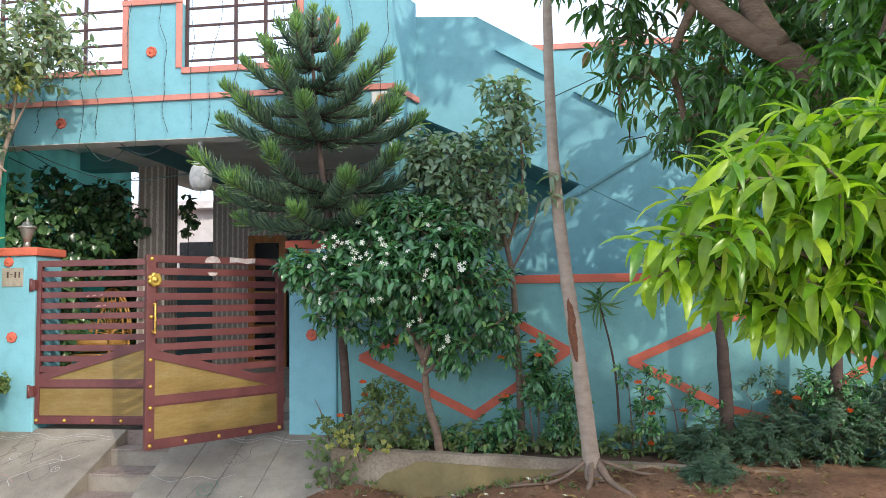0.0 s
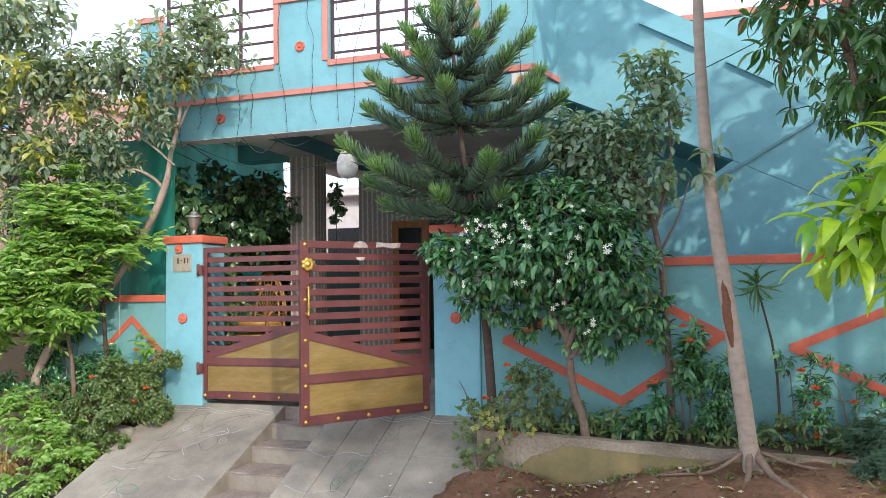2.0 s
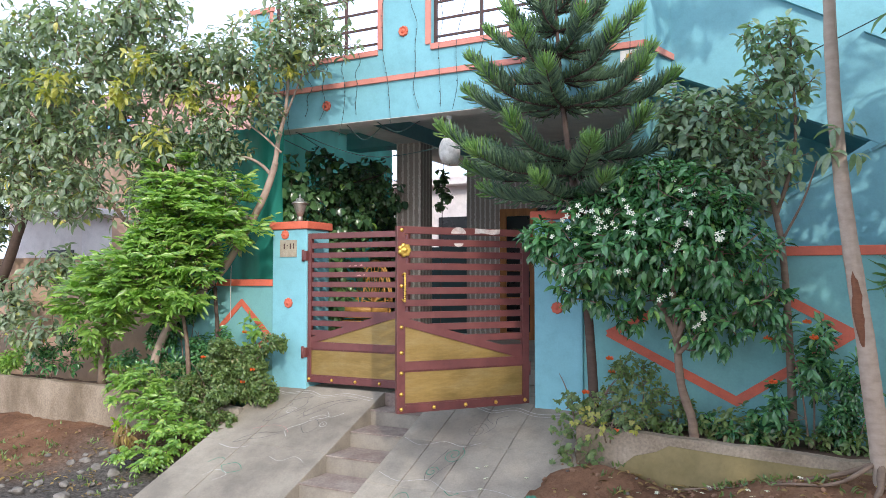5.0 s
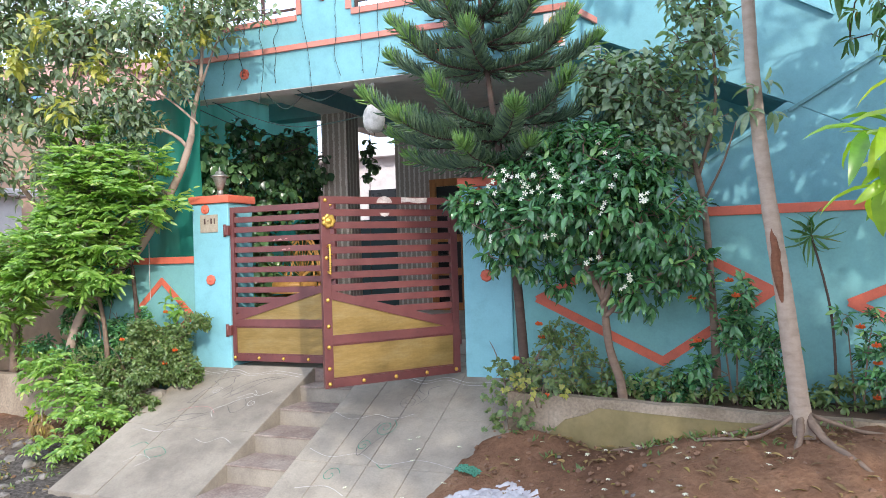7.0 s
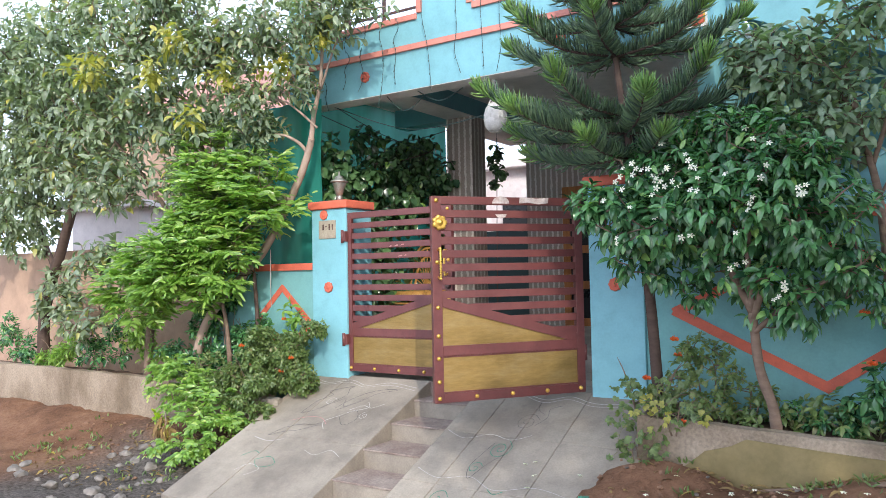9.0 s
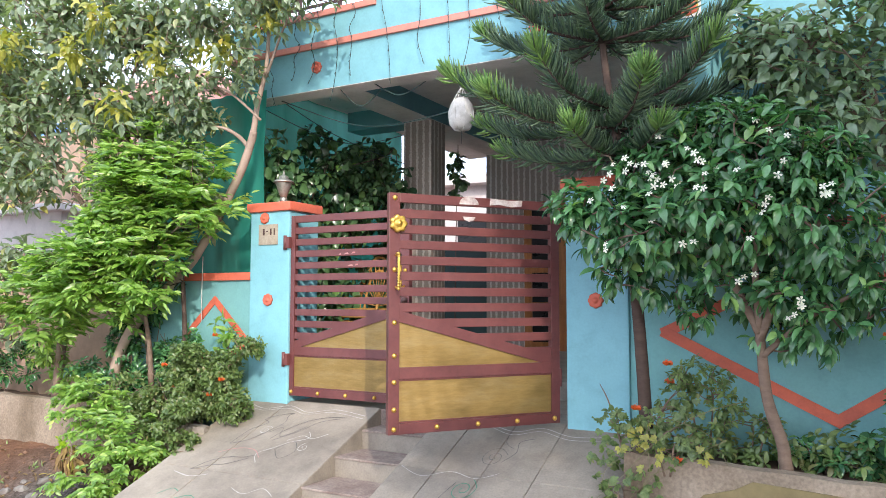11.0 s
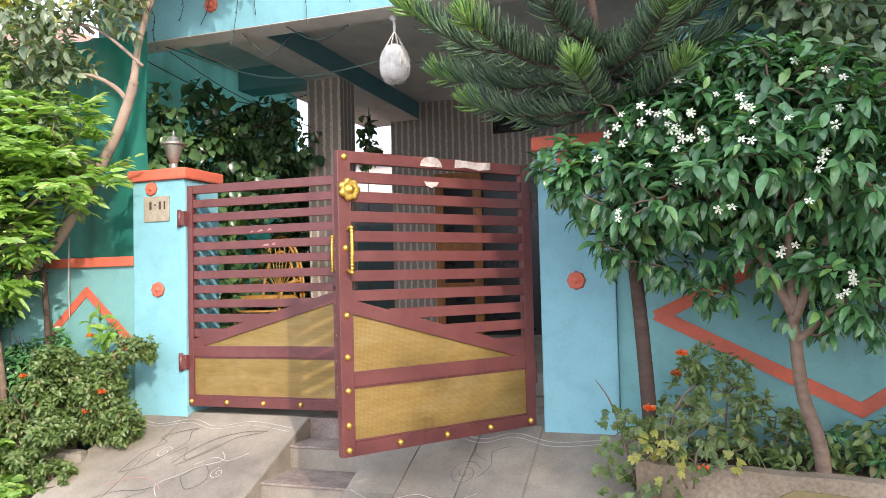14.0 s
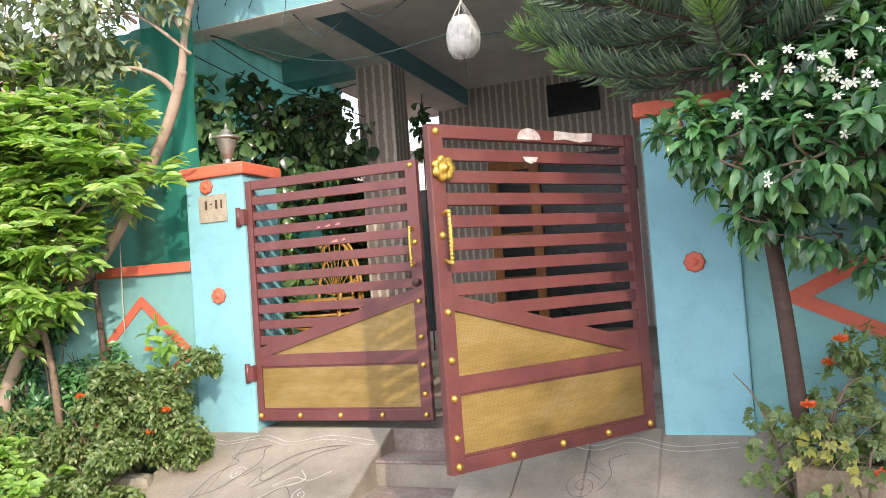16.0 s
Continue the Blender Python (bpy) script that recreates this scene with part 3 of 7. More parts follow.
def make_ground():
    def axis(a, b, step, far):
        return np.concatenate((-np.array(far[::-1]), np.arange(a, b, step), np.array(far)))
    far = [14, 20, 30, 50, 90, 170, 320, 600]
    xs = axis(-10, 10, 0.07, far)
    ys = axis(-9, 3, 0.07, far)
    X, Y = np.meshgrid(xs, ys)
    Z = ground_height(X, Y)
    rnd = np.array([[noise.noise((x * 1.7, y * 1.7, 0)) * 0.035 + noise.noise((x * 6, y * 6, 3)) * 0.03 + noise.noise((x * 15, y * 15, 5)) * 0.018 for x in xs] for y in ys])
    Z = Z + rnd
    Z[np.abs(X) > 12] = -0.6
    Z[np.abs(Y) > 12] = -0.6
    nx, ny = len(xs), len(ys)
    verts = np.stack((X, Y, Z), -1).reshape(-1, 3)
    i = np.arange(nx * ny).reshape(ny, nx)
    faces = np.stack((i[:-1, :-1], i[:-1, 1:], i[1:, 1:], i[1:, :-1]), -1).reshape(-1, 4)
    me = bpy.data.meshes.new("ground")
    me.from_pydata(verts.tolist(), [], faces.tolist())
    me.polygons.foreach_set("use_smooth", [True] * len(me.polygons))
    me.materials.append(SOIL)
    tagged(new("ground", me), "bare reddish soil and dark gravel beside the ramp", "ground", kind="structure")


make_ground()

# ---- compound wall, posts, planting beds ----
structure("wall_east", prism([(1.842, -0.6), (9.5, -0.6), (9.5, 1.385), (1.842, 1.385)], 0.03, 0.19), TEAL_DARK, "turquoise painted compound wall with orange zigzags", "wall")
structure("wall_west", prism([(-3.4, -0.6), (-1.754, -0.6), (-1.754, 1.115), (-3.4, 1.115)], 0.03, 0.19), TEAL_DARK, "turquoise painted compound wall with an orange chevron", "wall")
structure("trim_east", boxed(1.844, 9.5, 0.0, 0.20, 1.385, 1.462, bevel=0.006), CORAL, "coral red coping band on the wall", "trim")
structure("trim_west", boxed(-3.4, -1.756, 0.0, 0.20, 1.115, 1.19, bevel=0.006), CORAL, "coral red coping band on the low wall", "trim")


def zigzag(points, width=0.075, y=0.024):
    """A painted relief band that follows a broken line on the wall."""
    bm = bmesh.new()
    for (x0, z0), (x1, z1) in zip(points, points[1:]):
        dx, dz = x1 - x0, z1 - z0
        n = math.hypot(dx, dz)
        nx, nz = -dz / n * width / 2, dx / n * width / 2
        ex, ez = dx / n * width * 0.28, dz / n * width * 0.28
        q = [(x0 - ex + nx, z0 - ez + nz), (x0 - ex - nx, z0 - ez - nz), (x1 + ex - nx, z1 + ez - nz), (x1 + ex + nx, z1 + ez + nz)]
        f = [bm.verts.new((a, y - 0.003, b)) for a, b in q]
        k = [bm.verts.new((a, y + 0.006, b)) for a, b in q]
        bm.faces.new(f)
        for i in range(4):
            bm.faces.new((f[i], k[i], k[(i + 1) % 4], f[(i + 1) % 4]))
        y -= 0.0012
    bmesh.ops.recalc_face_normals(bm, faces=bm.faces)
    return bm


for pts in ([(2.085, 0.71), (2.85, 1.09), (3.17, 1.235), (4.005, 0.77), (3.142, 0.182), (2.085, 0.71)],
            [(4.565, 0.672), (5.44, 1.05), (5.87, 1.18), (6.62, 0.65), (5.73, 0.16), (5.36, 0.26), (4.565, 0.672)],
            [(-2.222, 0.93), (-2.60, 0.58), (-2.20, 0.26), (-1.80, 0.54), (-2.222, 0.93)]):
    structure("trim_zigzag", zigzag(pts, 0.075 if pts[0][0] > 0 else 0.062), CORAL, "orange zigzag band painted on the turquoise wall", "wall decoration")


def gate_post(x0, x1, base, label):
    t = thing("gate_post", label, "gate post", "gate posts", at=((x0 + x1) / 2, 0.2, base))
    piece("shaft", boxed(x0, x1, 0.0, 0.42, base, 1.75, bevel=0.012), POST, t)
    piece("cap", boxed(x0 - 0.03, x1 + 0.03, -0.03, 0.45, 1.75, 1.835, bevel=0.014), CORAL, t, "coral red cap slab")
    for z, r in ((0.93, 0.055), (1.69, 0.05)):
        bm = rosette(8, r, 0.022)
        bmesh.ops.translate(bm, vec=(x0 + (0.49 if z < 1.5 else 0.38) * (x1 - x0), -0.001, z), verts=bm.verts)
        piece("rosette", bm, CORAL, t, "moulded red flower rosette", True)
    return t


left_post = gate_post(-1.752, -1.278, -0.05, "pale turquoise gate post with coral cap and rosettes")
right_post = gate_post(1.375, 1.84, -0.15, "pale turquoise gate post shaded by the pine")

plaque = thing("number_plaque", "small worn stone plaque fixed to the gate post", "plaque", at=(-1.52, -0.006, 1.53))
piece("slab", boxed(-1.64, -1.41, -0.012, -0.001, 1.44, 1.63, bevel=0.003), STONEPLAQUE, plaque)
for k, (a, b) in enumerate(((-1.585, -1.567), (-1.545, -1.525), (-1.50, -1.482), (-1.455, -1.443))):
    piece("mark_bar", boxed(a, b, -0.015, -0.011, 1.53 if k != 1 else 1.56, 1.59 if k != 1 else 1.57), IRON, plaque)

post_lamp = thing("post_lamp", "weathered metal lantern on the gate post cap", "lamp", at=(-1.53, 0.2, 1.835))
bm = lathe(bmesh.new(), [(0.036, 1.835), (0.034, 1.90), (0.026, 1.91)], -1.53, 0.2)
piece("stem", bm, STEEL, post_lamp, smooth=True)
bm = lathe(bmesh.new(), [(0.026, 1.905), (0.032, 1.912), (0.050, 1.96), (0.066, 2.01), (0.078, 2.04), (0.080, 2.052)], -1.53, 0.2)
piece("bowl", bm, STEEL, post_lamp, "dusty metal bowl", True)
bm = lathe(bmesh.new(), [(0.098, 2.050), (0.100, 2.060), (0.070, 2.078), (0.046, 2.086), (0.045, 2.108), (0.034, 2.116), (0.014, 2.122), (0.009, 2.150), (0.003, 2.172)], -1.53, 0.2)
piece("lid", bm, STEEL, post_lamp, smooth=True)


def retaining(name, x0, x1, y, top0, top1, material, label):
    xs = np.arange(x0, x1, 0.11)
    line = [(float(x), top0 + (top1 - top0) * (x - x0) / (x1 - x0) + 0.013 * noise.noise((x * 5, y, 1)) + 0.008 * noise.noise((x * 17, y, 2))) for x in xs]
    bm = prism([(x0, -1.0), (x1, -1.0), (x1, top1)] + line[::-1], y, y + 0.11)
    structure(name, bm, material, label, "retaining wall")


retaining("bed_wall_east", 1.98, 9.0, -0.66, 0.0, -0.27, PLASTER, "low cement retaining wall with peeling render")
retaining("bed_wall_west", -9.0, -2.0, -0.42, -0.09, -0.10, PLASTER, "low grey cement retaining wall of the planting bed")
bm = prism([(2.3, -0.95), (4.7, -0.95), (4.7, -0.18), (4.2, -0.145), (3.7, -0.15), (3.2, -0.125), (2.72, -0.095), (2.62, -0.15), (2.45, -0.20), (2.3, -0.33)], -0.674, -0.655)
structure("bed_render_patch", bm, MOSSY, "ochre mossy render patch on the bed wall", "wall patch")
structure("bed_wall_return", boxed(1.98, 2.09, -0.55, 0.03, -1.0, 0.0), PLASTER, "short end of the cement bed wall", "retaining wall")


def bed_soil(name, x0, x1, y0, y1, z, fall=0.0):
    xs, ys = np.arange(x0, x1 + 0.01, 0.12), np.linspace(y0, y1, 6)
    bm = bmesh.new()
    grid = [[bm.verts.new((x, y, z - fall * (x - x0) + 0.03 * noise.noise((x * 3, y * 3, 1)) + 0.012 * noise.noise((x * 13, y * 13, 1)))) for x in xs] for y in ys]
    for a, b in zip(grid, grid[1:]):
        for i in range(len(xs) - 1):
            bm.faces.new((a[i], a[i + 1], b[i + 1], b[i]))
    structure(name, bm, BEDSOIL, "dark garden soil in the planting bed", "soil")


bed_soil("bed_soil_east", 2.09, 9.0, -0.55, 0.03, -0.06, 0.02)
bed_soil("bed_soil_west", -9.0, -1.95, -0.31, 0.03, -0.14)

# ---- entrance ramp with steps in its middle ----
RAMP_TOP, RAMP_END, SLOPE = 0.06, -1.86, 0.42


def ramp_z(y):
    return 0.02 + (min(y, RAMP_TOP) - RAMP_TOP) * SLOPE


ramp = thing("entrance_ramp", "worn grey cement ramp with scored slabs and faded chalk drawings", "ramp", kind="structure", at=(0, -0.9, -0.8))


def ramp_slab(x0, x1, ya, yb, xa=None, xb=None):
    """One cast slab of the ramp; xa and xb are its edges at the lower end."""
    xa, xb = x0 if xa is None else xa, x1 if xb is None else xb
    bm = bmesh.new()
    g = 0.004
    top = [(x0 + g, ya - g), (x1 - g, ya - g), (xb - g, yb + g), (xa + g, yb + g)]
    t = [bm.verts.new((x, y, ramp_z(y))) for x, y in top]
    b = [bm.verts.new((x, y, ramp_z(y) - 0.05)) for x, y in top]
    bm.faces.new(t)
    bm.faces.new(b[::-1])
    for i in range(4):
        bm.faces.new((t[i], b[i], b[(i + 1) % 4], t[(i + 1) % 4]))
    bmesh.ops.recalc_face_normals(bm, faces=bm.faces)
    bmesh.ops.bevel(bm, geom=[e for e in bm.edges if e.verts[0] in t and e.verts[1] in t], offset=0.003, segments=1, affect="EDGES")
    return bm


def ramp_core(x0, x1, x0b, x1b, yb):
    bm = bmesh.new()
    q = [(x0, 0.5, 0.0), (x1, 0.5, 0.0), (x1, RAMP_TOP, 0.0), (x1b, yb, 0.0), (x0b, yb, 0.0), (x0, RAMP_TOP, 0.0)]
    t = [bm.verts.new((x, y, ramp_z(y) - 0.008)) for x, y, z in q]
    b = [bm.verts.new((x, y, -1.1)) for x, y, z in q]
    bm.faces.new((t[0], t[1], t[2], t[5]))
    bm.faces.new((t[5], t[2], t[3], t[4]))
    for i in range(6):
        bm.faces.new((t[i], b[i], b[(i + 1) % 6], t[(i + 1) % 6]))
    bmesh.ops.recalc_face_normals(bm, faces=bm.faces)
    return bm


piece("core", ramp_core(-1.80, -0.30, -1.72, -0.30, RAMP_END), CONCRETE, ramp)
piece("core", ramp_core(0.30, 2.0, 0.30, 2.0, RAMP_END), CONCRETE, ramp)
rows_y = (RAMP_TOP, -0.62, -1.24, RAMP_END)
for x0, x1 in ((-1.80, -1.28), (-1.28, -0.30)):
    for ya, yb in zip((RAMP_TOP, -0.95), (-0.95, RAMP_END)):
        piece("slab", ramp_slab(x0, x1, ya, yb), CONCRETE, ramp)
for x0, x1 in ((0.30, 0.62), (0.62, 0.98), (0.98, 1.36), (1.36, 1.98)):
    for ya, yb in zip(rows_y, rows_y[1:]):
        piece("slab", ramp_slab(x0, x1, ya, yb), CONCRETE, ramp)
edges = [0.06, -0.21, -0.57, -0.96, -1.36, -1.75]
heights = [0.0, -0.125, -0.275, -0.425, -0.585, -0.74]
for k in range(5):
    st = piece("step", boxed(-0.302, 0.302, edges[k + 1], edges[k] + 0.02, -1.05, heights[k + 1] - 0.012, bevel=0.008), CONCRETE, ramp)
    bm = boxed(-0.300, 0.300, edges[k + 1] - 0.008, edges[k] - 0.004, heights[k + 1] - 0.012, heights[k + 1] + 0.004, bevel=0.005)
    bmesh.ops.translate(bm, vec=-origin_of(st), verts=bm.verts)
    part("tread", bm, STEP, st, "brown stained tread")
piece("step", boxed(-0.302, 0.302, 0.06, 0.5, -1.05, 0.012, bevel=0.008), STEP, ramp)


def chalk(points, material, width=0.008, closed=False):
    """A chalk stroke drawn on the ramp's surface."""
    line = [Vector((x, y, 0)) for x, y in points]
    if closed:
        line.append(line[0])
    line = bend(line, 6)
    bm = bmesh.new()
    prev = None
    for i, p in enumerate(line):
        d = (line[min(i + 1, len(line) - 1)] - line[max(i - 1, 0)]).normalized()
        s = Vector((-d.y, d.x, 0)) * width * 0.5 * (0.6 + 0.6 * abs(noise.noise((p.x * 9, p.y * 9, 2))))
        row = [bm.verts.new((q.x, q.y, ramp_z(q.y) + 0.004)) for q in (p + s, p - s)]
        if prev:
            bm.faces.new((prev[0], prev[1], row[1], row[0]))
        prev = row
    return bm


def spiral(cx, cy, r, turns, a0=0.0, k=1):
    n = int(turns * 7)
    return [(cx + r * (1 - i / n) * math.cos(a0 + k * i * 0.9), cy + 1.15 * r * (1 - i / n) * math.sin(a0 + k * i * 0.9)) for i in range(n)]


wave_strokes = [
    ([(-1.72, -0.02), (-1.45, -0.10), (-1.2, -0.03), (-0.95, -0.10), (-0.7, -0.03), (-0.36, -0.08)], CHALK, 0.012),
    ([(-1.72, -0.06), (-1.45, -0.13), (-1.2, -0.07), (-0.95, -0.13), (-0.7, -0.07), (-0.36, -0.12)], CHALK, 0.010),
    ([(0.75, -0.02), (1.0, -0.10), (1.2, -0.03), (1.45, -0.10), (1.75, -0.06)], CHALK, 0.012),
    ([(0.78, -0.06), (1.0, -0.14), (1.2, -0.07), (1.45, -0.14), (1.75, -0.1)], CHALK, 0.010),
]
west_strokes = [
    ([(-1.35, -0.62), (-1.32, -0.42), (-1.22, -0.30), (-1.30, -0.25), (-1.22, -0.19), (-1.08, -0.13)], CHARCOAL, 0.011),
    ([(-1.35, -0.62), (-1.22, -0.55), (-1.13, -0.42), (-1.06, -0.28), (-1.10, -0.18), (-1.07, -0.13)], CHARCOAL, 0.010),
    ([(-1.02, -0.50), (-0.96, -0.36), (-0.84, -0.22), (-0.66, -0.14), (-0.52, -0.13)], CHARCOAL, 0.012),
    ([(-0.98, -0.52), (-0.82, -0.36), (-0.72, -0.22), (-0.54, -0.14)], CHARCOAL, 0.009),
    ([(-0.86, -0.62), (-0.74, -0.72), (-0.66, -0.62), (-0.76, -0.50)], CHARCOAL, 0.009, True),
    (spiral(-1.16, -0.40, 0.055, 1.8, 0.6), CHALK, 0.009),
    (spiral(-0.62, -0.56, 0.05, 1.6, 2.0), CHALK, 0.009),
    ([(-1.10, -0.42), (-1.02, -0.34), (-0.94, -0.46), (-0.80, -0.30)], CHARCOAL, 0.009),
    ([(-0.84, -0.50), (-0.74, -0.42), (-0.62, -0.44), (-0.52, -0.36)], CHALK, 0.010),
]
low_strokes = [
    ([(-0.90, -0.80), (-0.98, -0.70), (-0.88, -0.60), (-0.80, -0.52), (-0.66, -0.44), (-0.72, -0.36)], CHALK, 0.012),
    ([(-1.36, -0.74), (-1.2, -0.66), (-1.04, -0.66), (-0.92, -0.74)], PINKCHALK, 0.010),
    ([(-1.42, -0.98), (-1.34, -0.86), (-1.2, -0.78), (-1.06, -0.76), (-0.98, -0.72)], CHARCOAL, 0.012),
    ([(-1.42, -0.98), (-1.28, -0.90), (-1.15, -0.86), (-1.0, -0.76)], CHARCOAL, 0.010),
    ([(-1.25, -1.30), (-1.12, -1.24), (-1.00, -1.32), (-1.14, -1.38)], GREENCHALK, 0.011, True),
    ([(-1.44, -1.28), (-1.36, -1.20), (-1.28, -1.22)], GREENCHALK, 0.012),
    ([(-1.34, -1.46), (-1.25, -1.36), (-1.10, -1.40), (-1.18, -1.50)], CHALK, 0.010),
    ([(-0.85, -1.10), (-0.70, -1.14), (-0.58, -1.06), (-0.44, -1.12)], CHALK, 0.008),
    ([(-1.55, -1.02), (-1.35, -1.05), (-1.2, -1.0)], CHALK, 0.012),
]
east_strokes = [
    (spiral(0.98, -0.42, 0.10, 2.2, 0.4), CHARCOAL, 0.009),
    ([(1.06, -0.46), (1.12, -0.34), (1.10, -0.22), (1.20, -0.16)], CHARCOAL, 0.009),
    (spiral(0.83, -1.02, 0.06, 1.6, 0.4), GREENCHALK, 0.010),
    ([(1.08, -0.30), (1.00, -0.24), (0.98, -0.14)], CHARCOAL, 0.008),
    (spiral(0.92, -0.78, 0.10, 2.0, 1.2, -1), GREENCHALK, 0.010),
    ([(0.98, -0.84), (0.90, -0.98), (0.84, -1.14), (0.78, -1.02), (0.80, -0.88), (0.84, -0.72)], CHARCOAL, 0.009),
    ([(0.34, -0.62), (0.55, -0.70), (0.75, -0.62), (0.95, -0.66), (1.1, -0.58)], CHALK, 0.008),
    ([(0.36, -1.10), (0.6, -1.18), (0.85, -1.12), (1.1, -1.22), (1.4, -1.14), (1.7, -1.2)], CHALK, 0.007),
    (spiral(0.72, -1.38, 0.08, 1.5, 0.3), GREENCHALK, 0.011),
    ([(1.05, -1.22), (1.12, -1.26), (1.18, -1.22)], GREENCHALK, 0.012),
    ([(0.5, -1.55), (0.75, -1.5), (0.95, -1.58)], CHALK, 0.012),
]
for s in wave_strokes + west_strokes + low_strokes + east_strokes:
    piece("chalk_stroke", chalk(s[0], s[1], s[2] * (0.75 if s[1] == CHALK else 0.72), len(s) > 3), s[1], ramp)

# ---- house ----
structure("porch_floor", boxed(-2.42, 2.3, 0.5, 7.0, -0.5, 0.05), CONCRETE, "grey cement porch floor", "floor")
structure("porch_plinth", boxed(-2.40, 2.3, 1.0, 6.9, 0.052, 0.22, bevel=0.01), CONCRETE, "raised cement plinth of the porch", "plinth")
structure("ceiling", boxed(-2.52, 2.32, 0.56, 6.0, 3.32, 3.46), CEIL, "grey plastered porch ceiling", "ceiling")
FY, FB = 0.413, 0.56
structure("facade_lower", boxed(-2.45, 2.325, FY, FB, 2.98, 3.72), TEAL, "turquoise front of the balcony over the porch", "facade")
structure("facade_soffit", boxed(-2.449, 2.324, FY + 0.003, FB + 0.1, 2.974, 2.984), CEIL, "pale edge under the balcony front", "facade")
structure("facade_pier", boxed(-0.62, 0.055, FY, FB, 3.72, 4.44), TEAL, "turquoise balcony pier between barred openings", "facade")
structure("facade_pier_east", boxed(1.39, 2.325, FY, FB, 3.72, 4.50), TEAL, "turquoise wall beside the balcony opening", "facade")
structure("facade_pier_west", boxed(-2.45, -2.12, FY, FB, 3.72, 4.44), TEAL, "turquoise pier at the end of the balcony", "facade")


def trim(x0, x1, z0, z1, proud=0.02, name="trim_facade"):
    structure(name, boxed(x0, x1, FY - proud, FY + 0.004, z0, z1, bevel=0.004), PINKISH, "salmon pink moulding on the balcony front", "trim")


trim(-2.47, 2.345, 3.386, 3.446, 0.03)
trim(-2.12, -0.62, 3.70, 3.76, 0.025)
trim(0.055, 1.39, 3.67, 3.735, 0.025)
trim(-0.62, -0.555, 3.76, 4.44)
trim(-0.01, 0.055, 3.735, 4.44)
trim(-0.62, 0.055, 4.44, 4.50, 0.03)
trim(1.325, 1.39, 3.735, 4.50)
trim(-2.47, -2.10, 4.44, 4.50, 0.03)
trim(-2.165, -2.12, 3.76, 4.44)
for a, b, c, d in ((1.50, 1.535, 3.88, 4.18), (1.735, 1.77, 3.88, 4.18), (1.535, 1.735, 4.145, 4.18), (1.535, 1.735, 3.88, 3.915)):
    trim(a, b, c, d, 0.012)
structure("house_side", prism([(0, 0), (1, 0), (1, 1), (0, 1)], 0, 1), TEAL, "turquoise side wall of the balcony", "wall")
side = bpy.data.objects["house_side"]
bm = bmesh.new()
q = [(2.325, FB), (2.47, 1.0), (2.33, 1.05), (2.20, FB)]
t = [bm.verts.new((x, y, 4.50)) for x, y in q]
b = [bm.verts.new((x, y, 2.98)) for x, y in q]
bm.faces.new(t), bm.faces.new(b[::-1])
for i in range(4):
    bm.faces.new((t[i], b[i], b[(i + 1) % 4], t[(i + 1) % 4]))
bmesh.ops.recalc_face_normals(bm, faces=bm.faces)
bm.to_mesh(side.data)
bm.free()
bm = bmesh.new()
q = [(2.345, FY - 0.03), (2.50, 1.0), (2.47, 1.0), (2.322, FY - 0.03)]
t = [bm.verts.new((x, y, 3.446)) for x, y in q]
b = [bm.verts.new((x, y, 3.386)) for x, y in q]
bm.faces.new(t), bm.faces.new(b[::-1])
for i in range(4):
    bm.faces.new((t[i], b[i], b[(i + 1) % 4], t[(i + 1) % 4]))
bmesh.ops.recalc_face_normals(bm, faces=bm.faces)
structure("trim_side", bm, PINKISH, "salmon pink moulding round the balcony corner", "trim")

for x, z in ((-1.317, 3.20), (0.983, 3.20), (-0.29, 3.925)):
    bm = rosette(8, 0.058, 0.024)
    bmesh.ops.translate(bm, vec=(x, FY - 0.001, z), verts=bm.verts)
    structure("wall_rosette", bm, CORAL, "moulded red flower rosette on the balcony front", "wall decoration")

picture = thing("tile_picture", "small framed devotional tile picture on the balcony front", "tile picture", at=(2.2, FY, 3.05))
piece("tile", boxed(2.105, 2.305, FY - 0.012, FY - 0.001, 3.05, 3.37, bevel=0.003), WHITE, picture)
bm = bmesh.new()
lathe(bm, [(0.001, 0), (0.075, 0.02), (0.065, 0.09), (0.045, 0.15), (0.05, 0.19), (0.03, 0.24), (0.004, 0.275)], 0, 0, 14)
bmesh.ops.transform(bm, matrix=Matrix.Translation((2.205, FY - 0.013, 3.065)) @ Matrix.Diagonal((1.0, 0.06, 1.0, 1)), verts=bm.verts)
piece("painted_shape", bm, CORAL, picture, "red and yellow painted shape", True)
bm = lathe(bmesh.new(), [(0.001, 0), (0.085, 0.03), (0.088, 0.12), (0.07, 0.2), (0.045, 0.27), (0.004, 0.295)], 0, 0, 14)
bmesh.ops.transform(bm, matrix=Matrix.Translation((2.205, FY - 0.0115, 3.055)) @ Matrix.Diagonal((1.0, 0.03, 1.0, 1)), verts=bm.verts)
piece("painted_ground", bm, GOLD, picture, "yellow painted ground", True)


def balcony_grille(x0, x1, z0, z1, uprights, levels, label):
    t = thing("window_grille", label, "window grille", "balcony grilles", at=((x0 + x1) / 2, 0.49, z0))
    for x in uprights:
        piece("upright", boxed(x - 0.016, x + 0.016, 0.47, 0.502, z0, z1, bevel=0.003), IRON, t)
    for z in levels:
        piece("bar", boxed(x0, x1, 0.474, 0.498, z - 0.012, z + 0.012, bevel=0.003), IRON, t)
    return t


